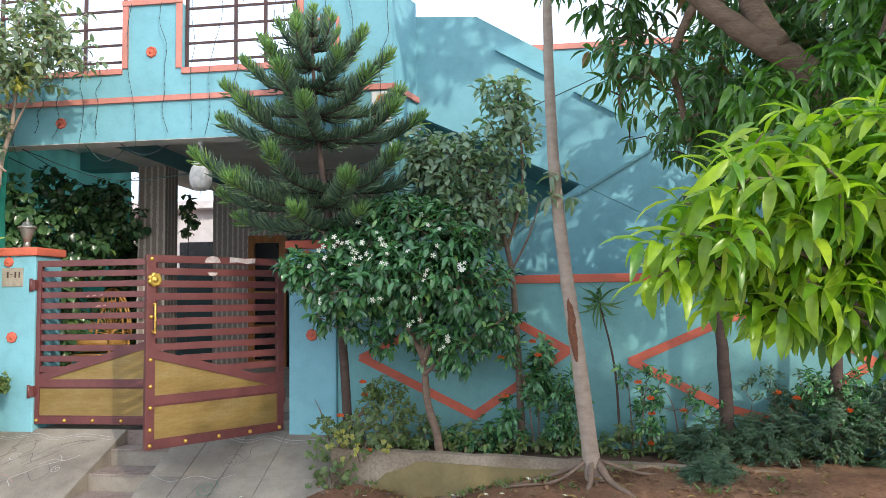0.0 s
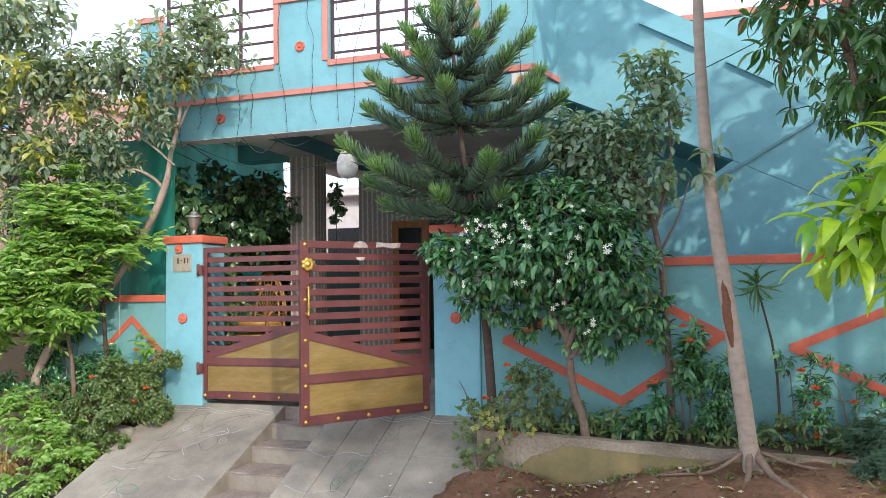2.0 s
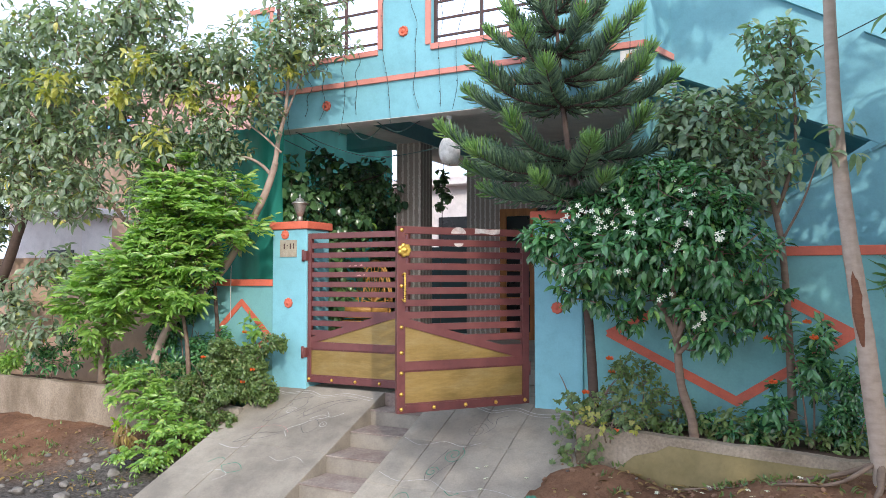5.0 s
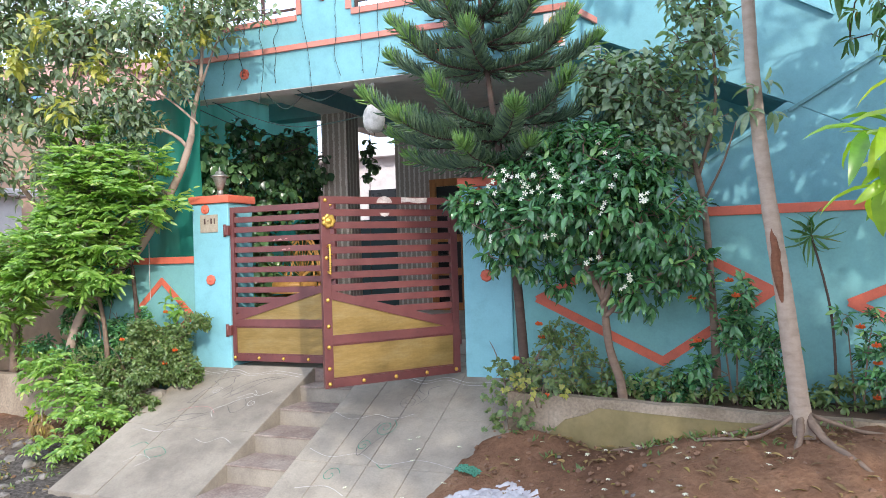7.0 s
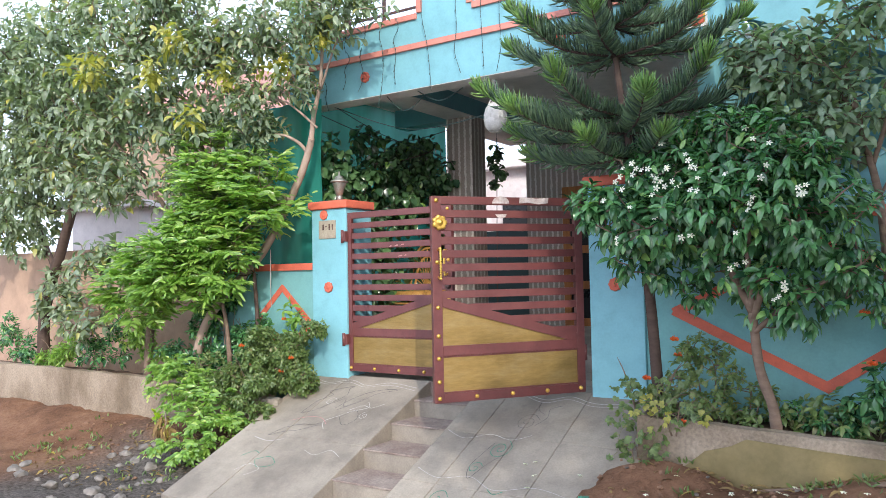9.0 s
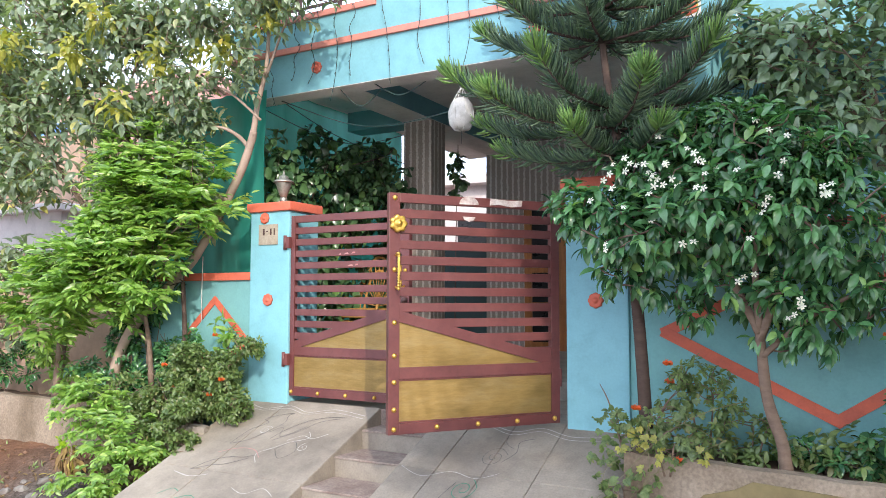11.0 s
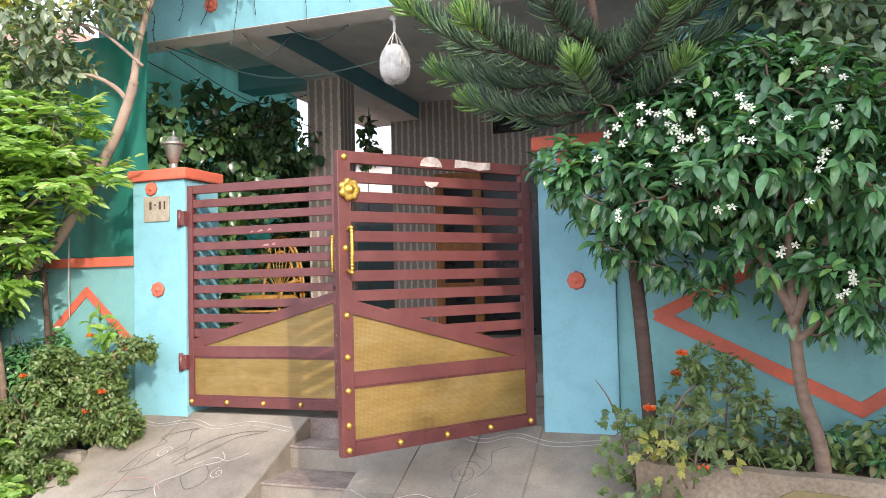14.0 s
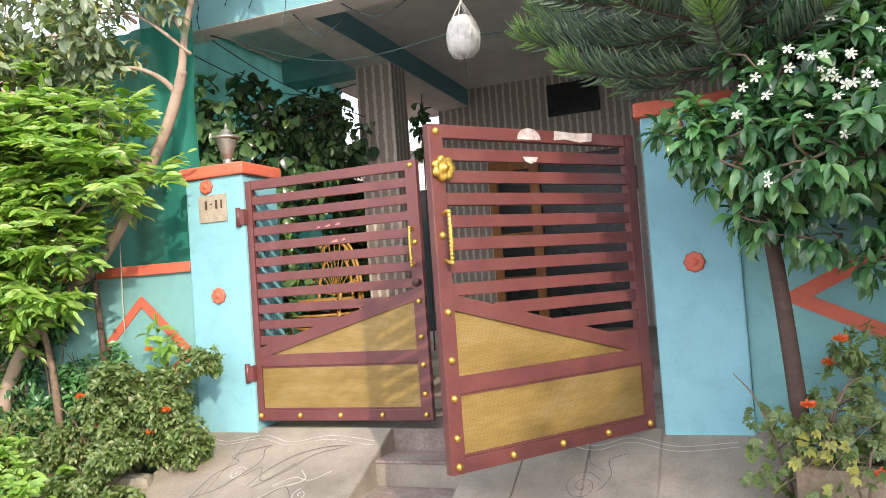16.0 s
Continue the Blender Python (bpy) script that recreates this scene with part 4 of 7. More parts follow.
balcony_grille(0.055, 1.325, 3.735, 4.75, (0.075, 0.62, 0.95, 1.30), (3.83, 4.02, 4.21, 4.40, 4.59), "brown iron grille in the balcony opening")
balcony_grille(-2.12, -0.62, 3.76, 4.75, (-2.10, -1.6, -1.1, -0.64), (3.86, 4.05, 4.24, 4.43, 4.62), "brown iron grille beside the balcony pier")

# stair block on the east side: an open triangle between the two flights
SY = 1.0
upper = [(2.47, 3.25), (4.195, 2.44), (6.6, 1.20), (6.6, 2.23), (3.134, 4.31), (2.47, 4.35)]
structure("stair_wall_upper", prism(upper, SY, SY + 0.14), TEAL, "turquoise outer wall of the upper stair flight", "wall")
lower = [(2.30, 0.0), (6.9, 0.0), (6.9, 1.195), (6.598, 1.195), (4.193, 2.436), (3.14, 1.73), (2.30, 1.24)]
structure("stair_wall_lower", prism(lower, SY + 0.002, SY + 0.142), TEAL, "turquoise outer wall of the lower stair flight", "wall")
# underside coloured darker than the stair walls, its shade put into the colour
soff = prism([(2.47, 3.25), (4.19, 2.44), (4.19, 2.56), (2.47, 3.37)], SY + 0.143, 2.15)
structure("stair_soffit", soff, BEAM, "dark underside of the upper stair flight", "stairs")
# shade behind the stairs is put into the colour by the darker turquoise
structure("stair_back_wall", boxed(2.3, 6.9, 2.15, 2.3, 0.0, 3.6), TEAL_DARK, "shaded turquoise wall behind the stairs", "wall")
structure("stair_landing", boxed(2.33, 3.1, 1.05, 2.15, 4.05, 4.15), TEAL, "turquoise stair landing", "stairs")


def slot(x0, z0, x1, z1, material, w=0.028, d=0.03, name="stair_ledge", label="slim slanted ledge along the stair wall"):
    n = math.hypot(x1 - x0, z1 - z0)
    nx, nz = -(z1 - z0) / n * w / 2, (x1 - x0) / n * w / 2
    structure(name, prism([(x0 + nx, z0 + nz), (x0 - nx, z0 - nz), (x1 - nx, z1 - nz), (x1 + nx, z1 + nz)], SY - d, SY + 0.01), material, label, "ledge")


slot(3.337, 3.93, 3.90, 3.60, POST, 0.035, 0.05)
slot(4.17, 3.43, 4.60, 3.17, POST, 0.035, 0.05)
slot(4.20, 2.345, 4.93, 2.77, BEAM, 0.03, 0.02, "stair_rail", "dark slanted rail on the stair wall")
slot(3.14, 1.745, 4.18, 2.345, BEAM, 0.03, 0.02, "stair_rail", "dark slanted rail on the stair wall")
structure("terrace_parapet", boxed(2.6, 9.0, 3.2, 3.35, 2.0, 4.62), TEAL, "turquoise terrace parapet behind the stairs", "wall")
structure("trim_terrace", boxed(2.6, 9.0, 3.17, 3.37, 4.62, 4.70, bevel=0.006), PINKISH, "salmon pink coping on the terrace parapet", "trim")

# porch
column = thing("porch_column", "square porch column clad in striped tiles", "column", kind="structure", at=(-1.365, 2.57, 0.2))
piece("shaft", boxed(-1.56, -1.17, 2.40, 2.74, 0.2, 3.09, bevel=0.006), STRIPES, column)
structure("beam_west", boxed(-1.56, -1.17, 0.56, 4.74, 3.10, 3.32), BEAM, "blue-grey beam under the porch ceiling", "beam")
structure("beam_soffit", boxed(-1.558, -1.172, 0.562, 4.738, 3.09, 3.099), CEIL, "pale underside of the porch beam", "beam")
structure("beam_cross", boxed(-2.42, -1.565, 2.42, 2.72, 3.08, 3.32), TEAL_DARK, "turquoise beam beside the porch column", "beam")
back = [(-1.585, 0.05), (-0.97, 0.05), (-0.97, 2.34), (0.74, 2.34), (0.74, 0.05), (2.3, 0.05), (2.3, 3.32), (-1.585, 3.32)]
structure("wall_north", prism(back, 4.75, 4.92), STRIPES, "porch back wall clad in brown striped tiles", "wall")
# porch side and room walls: dimness put into the colour, darker than the facade
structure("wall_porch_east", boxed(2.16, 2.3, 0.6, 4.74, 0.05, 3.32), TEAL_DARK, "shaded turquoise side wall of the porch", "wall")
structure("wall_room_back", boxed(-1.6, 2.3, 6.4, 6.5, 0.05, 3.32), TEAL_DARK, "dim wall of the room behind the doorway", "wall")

side_gate = thing("side_gate", "dark teal sheet metal gate at the end of the side passage", "gate", at=(-1.9, 5.6, 0.05))
piece("sheet", boxed(-2.9, -1.0, 5.60, 5.62, 0.10, 1.78, bevel=0.004), WIRE, side_gate)
for x in (-2.9, -1.95, -1.04):
    piece("upright", boxed(x, x + 0.04, 5.57, 5.60, 0.05, 1.80, bevel=0.004), IRON, side_gate)
door = thing("door_1", "varnished brown wooden door with dark panes, standing closed", "door", kind="structure", at=(-0.6, 4.76, 0.22))
for a, b, c, d in ((-0.97, -0.86, 0.22, 2.34), (-0.45, -0.33, 0.22, 2.34)):
    piece("door_stile", boxed(a, b, 4.72, 4.80, c, d, bevel=0.006), WOOD, door)
for z in (0.22, 0.78, 1.32, 2.22):
    piece("door_rail", boxed(-0.86, -0.45, 4.725, 4.795, z, z + 0.12, bevel=0.006), WOOD, door)
piece("pane", boxed(-0.86, -0.45, 4.755, 4.765, 0.3, 2.24), BLACK, door, "dark glass pane")
screen = thing("window_1", "wide dark screened opening beside the wooden door", "window", kind="structure", at=(0.2, 4.78, 0.22))
piece("window_frame", boxed(0.66, 0.74, 4.73, 4.80, 0.22, 2.34, bevel=0.005), WOOD, screen)
piece("pane", boxed(-0.33, 0.66, 4.79, 4.80, 0.22, 2.335), BLACK, screen, "dark mesh pane")
vent = thing("wall_vent", "dark rectangular vent high in the striped wall", "vent", at=(0.13, 4.74, 2.77))
piece("vent_frame", boxed(-0.15, 0.48, 4.71, 4.75, 2.81, 3.20, bevel=0.008), BLACK, vent)
piece("vent_slat", boxed(-0.11, 0.44, 4.70, 4.712, 2.85, 3.16, bevel=0.003), BLACK, vent)

# shade net on the west side of the porch
def net_sheet(x0, y0, x1, y1, z0, z1, seed):
    bm = bmesh.new()
    n, k = 26, 16
    d = Vector((x1 - x0, y1 - y0, 0))
    s = Vector((-d.y, d.x, 0)).normalized()
    g = [[bm.verts.new(Vector((x0, y0, z0 + (z1 - z0) * j / k)) + d * i / n + s * (0.03 * noise.noise((i * 0.55, j * 0.2, seed)) + 0.012 * math.sin(i * 1.3))) for i in range(n + 1)] for j in range(k + 1)]
    for a, b in zip(g, g[1:]):
        for i in range(n):
            bm.faces.new((a[i], a[i + 1], b[i + 1], b[i]))
    return bm


net = thing("shade_net", "green shade net hung beside the porch", "shade net", at=(-2.4, 1.5, 1.19))
piece("front_sheet", net_sheet(-3.4, 0.24, -1.80, 0.22, 1.19, 3.0, 1), NET, net, smooth=True)
piece("side_sheet", net_sheet(-2.44, 0.58, -2.44, 3.75, 0.05, 3.31, 2), NET, net, smooth=True)

# neighbours seen past the porch and the trees
structure("neighbour_wall", boxed(-14.0, -3.405, 0.35, 0.52, -0.6, 1.5), NEIGHBOUR, "tan rendered garden wall of the next plot", "wall")
house = thing("neighbour_house", "pale neighbouring house behind the porch", "house", at=(-6.0, 9.0, 0))
piece("wall", boxed(-12.0, -2.2, 8.6, 12.0, -0.3, 3.3), PALEWALL, house)
piece("roof", boxed(-12.3, -1.9, 8.3, 12.2, 3.3, 3.48, bevel=0.02), PALEWALL, house)
for x in (-9.6, -6.4, -3.6):
    w = piece("window", boxed(x - 0.5, x + 0.5, 8.55, 8.6, 1.5, 2.6, bevel=0.01), BLACK, house)
    piece("sill", boxed(x - 0.6, x + 0.6, 8.48, 8.6, 1.4, 1.5, bevel=0.01), PALEWALL, house)
house = thing("rose_house", "rose painted house behind the guava tree", "house", at=(-10.5, 6.0, 0))
piece("wall", boxed(-13.0, -7.4, 4.6, 8.0, -0.3, 4.9), ROSEWALL, house)
piece("parapet", boxed(-13.1, -7.3, 4.5, 8.1, 4.9, 5.2, bevel=0.02), ROSEWALL, house)
for x in (-11.8, -9.0):
    piece("window", boxed(x - 0.45, x + 0.45, 4.55, 4.62, 2.4, 3.6, bevel=0.01), BLACK, house)
hut = thing("pale_outhouse", "pale washed outhouse with a dark doorway past the trees", "outhouse", at=(-8.6, 2.4, -0.3))
piece("wall", boxed(-9.6, -7.6, 2.0, 2.6, -0.4, 2.3), PALEWALL, hut)
piece("roof", boxed(-9.8, -7.4, 1.8, 2.8, 2.3, 2.42, bevel=0.02), PALEWALL, hut)
piece("door", boxed(-8.5, -7.8, 1.985, 2.01, -0.4, 1.7, bevel=0.005), BLACK, hut, "dark open doorway")
shed = thing("blue_sheet", "bright blue tarpaulin over a far shed roof", "tarpaulin", at=(-9.0, 2.6, 3.6))
bm = bmesh.new()
g = [[bm.verts.new((-10.8 + 0.3 * i, 2.6 + 0.3 * j, 3.75 + 0.16 * j + 0.05 * noise.noise((i * 0.8, j * 0.8, 4)))) for i in range(10)] for j in range(5)]
for a, b in zip(g, g[1:]):
    for i in range(9):
        bm.faces.new((a[i], a[i + 1], b[i + 1], b[i]))
piece("sheet", bm, BLUESHEET, shed, smooth=True)
piece("shed_wall", boxed(-10.7, -8.2, 2.7, 3.7, -0.3, 3.72), NEIGHBOUR, shed)

# ---- gate ----
def gate_leaf(side, length, height, label, at, turn):
    """One leaf, built from its hinge at the origin; side is the way it runs along x."""
    t = thing("gate_leaf", label, "gate", "double gate", at=at)

    def bar(name, u0, u1, z0, z1, d=0.02, mat=MAROON, parent=t, lab="", bevel=0.004):
        a, b = sorted((side * u0, side * u1))
        return part(name, boxed(a, b, -d, d, z0, z1, bevel=bevel), mat, parent, lab)

    bar("hinge_stile", 0.0, 0.07, 0.0, height, 0.023)
    bar("free_stile", length - 0.078, length, 0.0, height, 0.024)
    bar("bottom_rail", 0.07, length - 0.078, 0.0, 0.072, 0.022)
    bar("middle_rail", 0.07, length - 0.078, 0.362, 0.442, 0.022)
    bar("slat", 0.07, length - 0.078, height - 0.064, height, 0.02)
    u0, u1 = 0.07, length - 0.078
    lo, hi = 0.462, 0.80
    step = 0.106
    for k in range(1, 11):
        z = height - 0.032 - step * k
        if z > hi + 0.03:
            bar("slat", u0, u1, z - 0.03, z + 0.03, 0.016)
        elif z > lo + 0.05:
            bar("slat", u0, u0 + (u1 - u0) * (z - lo) / (hi - lo), z - 0.03, z + 0.03, 0.016)
    # rising brace and the two gold sheets
    def slab(points, d0, d1):
        bm = prism([(side * u, z) for u, z in points], d0, d1)
        return bm
    part("brace", slab([(u0, lo - 0.045), (u1, hi - 0.055), (u1, hi + 0.02), (u0, lo + 0.03)], -0.021, 0.021), MAROON, t)
    part("panel", slab([(u0, 0.068), (u1, 0.068), (u1, 0.366), (u0, 0.366)], -0.008, 0.008), GOLDPANEL, t, "gold painted ribbed sheet")
    part("panel", slab([(u0 + 0.02, 0.438), (u1, 0.438), (u1, hi - 0.05), (u0 + 0.02, lo - 0.035)], -0.008, 0.008), GOLDPANEL, t, "gold painted ribbed sheet")
    for (a, b, c, d) in ((u0, u1, 0.072, 0.084), (u0, u1, 0.350, 0.362)):
        bar("bead", a, b, c, d, 0.014, bevel=0.002)
    stud = bmesh.new()
    bmesh.ops.create_uvsphere(stud, u_segments=12, v_segments=8, radius=0.018)
    sm = mesh_from("stud", stud, GOLD, True)
    spots = [(length - 0.04, z) for z in (height - 0.035, 0.165, 0.345, 0.52, 0.74, height - 0.52)] + [(u, 0.036) for u in np.linspace(0.05, length - 0.04, 5)]
    for u, z in spots:
        s = new("stud", sm)
        s.parent, s.location = t, (side * u, -0.024, z)
        s["label"] = "brass dome stud"
    # pull handle
    h = part("handle", limb([(side * (length - 0.05), -0.022, 0.98), (side * (length - 0.05), -0.075, 0.98), (side * (length - 0.05), -0.075, 1.19), (side * (length - 0.05), -0.022, 1.19)], 0.009, 0.009, 8, 4), GOLD, t, "beaded brass pull handle", True)
    for k in range(13):
        bm = bmesh.new()
        bmesh.ops.create_icosphere(bm, subdivisions=1, radius=0.0125)
        bmesh.ops.translate(bm, vec=(side * (length - 0.05), -0.077, 0.965 + 0.0195 * k), verts=bm.verts)
        part("bead", bm, GOLD, h, smooth=True)
    front = -0.062 if turn == 0 else 0.0
    for z in (0.26, 1.32):
        bm = lathe(bmesh.new(), [(0.016, z), (0.016, z + 0.13)], side * -0.014, front, 12)
        part("hinge", bm, MAROON, t, "maroon painted barrel hinge", True)
        part("hinge_plate", boxed(*sorted((side * -0.014, side * 0.035)), front - 0.008, front + 0.045, z + 0.012, z + 0.118, bevel=0.003), MAROON, t)
    t.rotation_euler = (0, 0, radians(turn))
    return t


left_leaf = gate_leaf(1, 1.30, 1.63, "closed maroon steel gate leaf with gold lower panels", (-1.303, 0.05, 0.068), 0)
right_leaf = gate_leaf(-1, 1.335, 1.615, "maroon steel gate leaf with gold panels, standing ajar", (1.318, -0.02, 0.04), 53.2)
bm = rosette(7, 0.058, 0.034, 0.22)
bmesh.ops.translate(bm, vec=(-(1.335 - 0.062), -0.024, 1.405), verts=bm.verts)
part("rosette_knob", bm, GOLD, right_leaf, "brass flower-shaped knob", True)


def sticker(points, mat, lab):
    part("sticker", prism([(x, z) for x, z in points], -0.0235, -0.0195), mat, right_leaf, lab)


half = [(-0.74 + 0.075 * math.cos(a), 1.562 + 0.058 * math.sin(a)) for a in np.linspace(0, math.pi, 12)]
sticker(half, TORN, "torn white half-round sticker")
sticker([(-0.69, 1.475), (-0.79, 1.475), (-0.775, 1.452), (-0.74, 1.440), (-0.705, 1.452)], TORN, "torn lower edge of a white sticker")
sticker([(-0.57, 1.615), (-0.575, 1.565), (-0.50, 1.572), (-0.40, 1.560), (-0.315, 1.570), (-0.31, 1.612), (-0.43, 1.606)], TORN, "torn white paper strip")
for x, z, w in ((0.62, 1.27, 0.05), (0.70, 1.275, 0.04), (0.56, 1.265, 0.03), (0.66, 1.165, 0.06), (0.74, 1.17, 0.03)):
    part("paint_chip", prism([(x, z - 0.008), (x + w, z - 0.004), (x + w * 0.8, z + 0.01), (x + w * 0.3, z + 0.004)], -0.0182, -0.0158), PINKCHALK, left_leaf, "chipped pale paint")
left_leaf.children[0]["label"] = "maroon hinge stile"
chain_bm = bmesh.new()
bmesh.ops.create_icosphere(chain_bm, subdivisions=2, radius=0.03)
bmesh.ops.translate(chain_bm, vec=(1.255, -0.03, 0.86), verts=chain_bm.verts)
part("padlock", chain_bm, IRON, left_leaf, "dark hanging padlock", True)

# ---- porch things ----
def cane_chair(cx, cy, z, tall_by):
    t = thing("cane_chair", "golden cane chair with a round fan back in the porch", "chair", at=(cx, cy, z))
    def rod(name, pts, r, steps=5, sides=7):
        return piece(name, limb(pts, r, r, sides, steps), CANE, t, smooth=True)
    arc = lambda w, h0, h1, y: [(cx + w * math.cos(a), y + 0.05 * math.sin(a), h0 + (h1 - h0) * math.sin(a)) for a in np.linspace(math.pi, 0, 9)]
    for w, top in ((0.31, 1.10), (0.275, 1.05), (0.20, 0.95)):
        rod("back_hoop", arc(w, z + 0.50, z + top, cy + 0.20), 0.016, 3)
    for k in range(13):
        a = math.pi * (k + 0.5) / 13
        rod("back_spoke", [(cx, cy + 0.21, z + 0.56), (cx + 0.27 * math.cos(a), cy + 0.24, z + 0.53 + 0.51 * math.sin(a))], 0.006, 2, 5)
    for s in (-1, 1):
        rod("arm", [(cx + s * 0.31, cy + 0.2, z + 0.56), (cx + s * 0.36, cy - 0.02, z + 0.66), (cx + s * 0.33, cy - 0.26, z + 0.60), (cx + s * 0.29, cy - 0.27, z + 0.44)], 0.018)
        for y in (-0.24, 0.22):
            rod("leg", [(cx + s * 0.27, cy + y, z), (cx + s * 0.27, cy + y, z + 0.52)], 0.018, 2)
    bm = lathe(bmesh.new(), [(0.30, z + 0.44), (0.325, z + 0.46), (0.325, z + 0.50), (0.28, z + 0.535), (0.10, z + 0.54)], cx, cy - 0.02, 28)
    piece("seat", bm, CANE, t, smooth=True)
    for k in range(4):
        ring = [(cx + (0.33 - 0.01 * k) * math.cos(a), cy - 0.02 + (0.33 - 0.01 * k) * math.sin(a), z + 0.45 - 0.055 * k) for a in np.linspace(0, 2 * math.pi, 17)]
        rod("woven_apron", ring, 0.012, 2, 6)
    for o in t.children:
        o.data.transform(Matrix.Diagonal((1.0, 1.0, tall_by, 1.0)))
    return t


cane_chair(-2.04, 2.36, 0.222, 1.13)

pot = thing("hanging_pot", "whitewashed pot in a net hung from the porch front", "hanging pot", at=(0.185, 0.60, 2.46))
PX, PY = 0.185, 0.60
bm = lathe(bmesh.new(), [(0.03, 2.452), (0.076, 2.464), (0.108, 2.505), (0.119, 2.57), (0.116, 2.63), (0.098, 2.69), (0.066, 2.73), (0.03, 2.748)], PX, PY, 24)
piece("pot", bm, POTWHITE, pot, smooth=True)
for k in range(8):
    a = 2 * math.pi * k / 8
    c, s = math.cos(a), math.sin(a)
    line = [(PX, PY, 2.85), (PX + 0.07 * c, PY + 0.07 * s, 2.728), (PX + 0.121 * c, PY + 0.121 * s, 2.60), (PX + 0.080 * c, PY + 0.080 * s, 2.468), (PX, PY, 2.448)]
    piece("net_cord", limb(line, 0.004, 0.004, 5, 4), POTWHITE, pot, smooth=True)
piece("rope", limb([(PX, PY, 2.84), (PX + 0.004, PY, 2.9), (PX - 0.01, PY, 2.99)], 0.010, 0.013, 7, 4), WHITE, pot, smooth=True)
piece("tail_cord", limb([(PX, PY, 2.45), (PX + 0.003, PY, 2.33)], 0.003, 0.002, 5, 3), WIRE, pot)
piece("knot", lathe(bmesh.new(), [(0.012, 2.93), (0.03, 2.95), (0.024, 2.972), (0.01, 2.985)], PX - 0.006, PY, 10), WHITE, pot, smooth=True)

bulb = thing("hanging_bulb", "slim white lamp hung from the balcony corner", "lamp", at=(2.26, 0.60, 2.75))
piece("tube", lathe(bmesh.new(), [(0.014, 2.74), (0.016, 2.72), (0.016, 2.86), (0.008, 2.88)], 2.26, 0.56, 10), WHITE, bulb, smooth=True)
piece("holder", lathe(bmesh.new(), [(0.012, 2.88), (0.03, 2.90), (0.03, 2.95), (0.012, 2.985)], 2.26, 0.56, 10), BLACK, bulb, smooth=True)

rng = np.random.default_rng(5)
BUD = mesh_from("bud", tube(bmesh.new(), [(0, -0.004, 0), (0, -0.01, -0.02)], [0.005, 0.003], 4), WIRE)
for x in np.linspace(-1.95, 2.22, 15):
    x = x + rng.uniform(-0.1, 0.1)
    low = 2.98 - rng.uniform(-0.12, 0.16)
    top = 3.76 if x < -0.6 else 4.45
    s = thing("light_string", "thin dark string of tiny lights hung down the balcony front", "light string", "light strings", at=(x, FY - 0.04, 3.0))
    pts = [(x + rng.uniform(-0.05, 0.05) + 0.05 * math.sin(3 * q + x * 4), FY - 0.038 - 0.012 * rng.random(), top + (low - top) * q) for q in np.linspace(0, 1, 7)]
    line = bend(pts, 4)
    piece("cord", tube(bmesh.new(), line, 0.0035, 4), WIRE, s)
    for p in line[1::2]:
        b = new("bud", BUD)
        b.parent, b.location = s, p - origin_of(s)
        b.rotation_euler = (0, rng.uniform(-0.5, 0.5), 0)

for a, c, sag in (((-2.4, 0.6, 3.05), (-1.4, 2.9, 3.15), 0.35), ((-2.2, 0.5, 3.2), (-1.3, 2.0, 2.5), 0.1), ((-1.9, 0.56, 2.98), (0.22, 0.62, 2.66), 0.22), ((0.25, 0.62, 2.60), (2.1, 0.7, 2.72), 0.08),
                  ((-1.1, 0.5, 2.98), (-0.7, 0.62, 2.94), 0.16), ((-0.7, 0.5, 2.98), (-0.2, 0.62, 2.96), 0.12), ((2.4, 0.9, 2.75), (6.5, -0.6, 4.2), 0.1)):
    m = [(a[i] + c[i]) / 2 - (sag if i == 2 else 0) for i in range(3)]
    w = thing("slack_cable", "thin slack dark cable under the porch front", "cable", "cables", at=a)
    piece("cord", limb([a, m, c], 0.005, 0.005, 5, 8), WIRE, w)

hang = thing("hanging_string", "thin pale string hanging in front of the low wall", "string", at=(-2.32, -0.05, 1.3))
piece("cord", limb([(-2.32, -0.05, 1.35), (-2.325, -0.05, 1.0), (-2.32, -0.05, 0.72)], 0.004, 0.004, 5, 4), CHALK, hang)

# ---- norfolk pine ----
def cord_mesh(name, bases, dirs, lifts, lengths, radii, material):
    """Many round tapering shoots in one mesh, each curving towards its lift."""
    b, d, u = (np.asarray(q, dtype=float).reshape(-1, 3) for q in (bases, dirs, lifts))
    n = len(b)
    L, r = np.asarray(lengths)[:, None], np.asarray(radii)[:, None]
    d = d / np.linalg.norm(d, axis=1, keepdims=True)
    s = np.cross(d, np.array([0.13, 0.21, 0.97]))
    s = s / (np.linalg.norm(s, axis=1, keepdims=True) + 1e-9)
    w = np.cross(s, d)
    v = np.empty((n, 4, 3, 3))
    for k, (e, f) in enumerate(((0.0, 0.75), (0.38, 1.15), (0.74, 0.95), (1.0, 0.25))):
        mid = b + d * L * e + u * L * e * e
        for j in range(3):
            a = 2.094 * j + 0.5 * k
            v[:, k, j] = mid + (s * math.cos(a) + w * math.sin(a)) * r * f
    i = np.arange(n)[:, None, None] * 12
    quads = np.array([[(3 * k + j, 3 * k + (j + 1) % 3, 3 * k + 3 + (j + 1) % 3, 3 * k + 3 + j) for j in range(3)] for k in range(3)]).reshape(1, 9, 4)
    me = bpy.data.meshes.new(name)
    me.from_pydata(v.reshape(-1, 3).tolist(), [], (quads + i).reshape(-1, 4).tolist())
    me.polygons.foreach_set("use_smooth", [True] * len(me.polygons))
    me.materials.append(material)
    return me


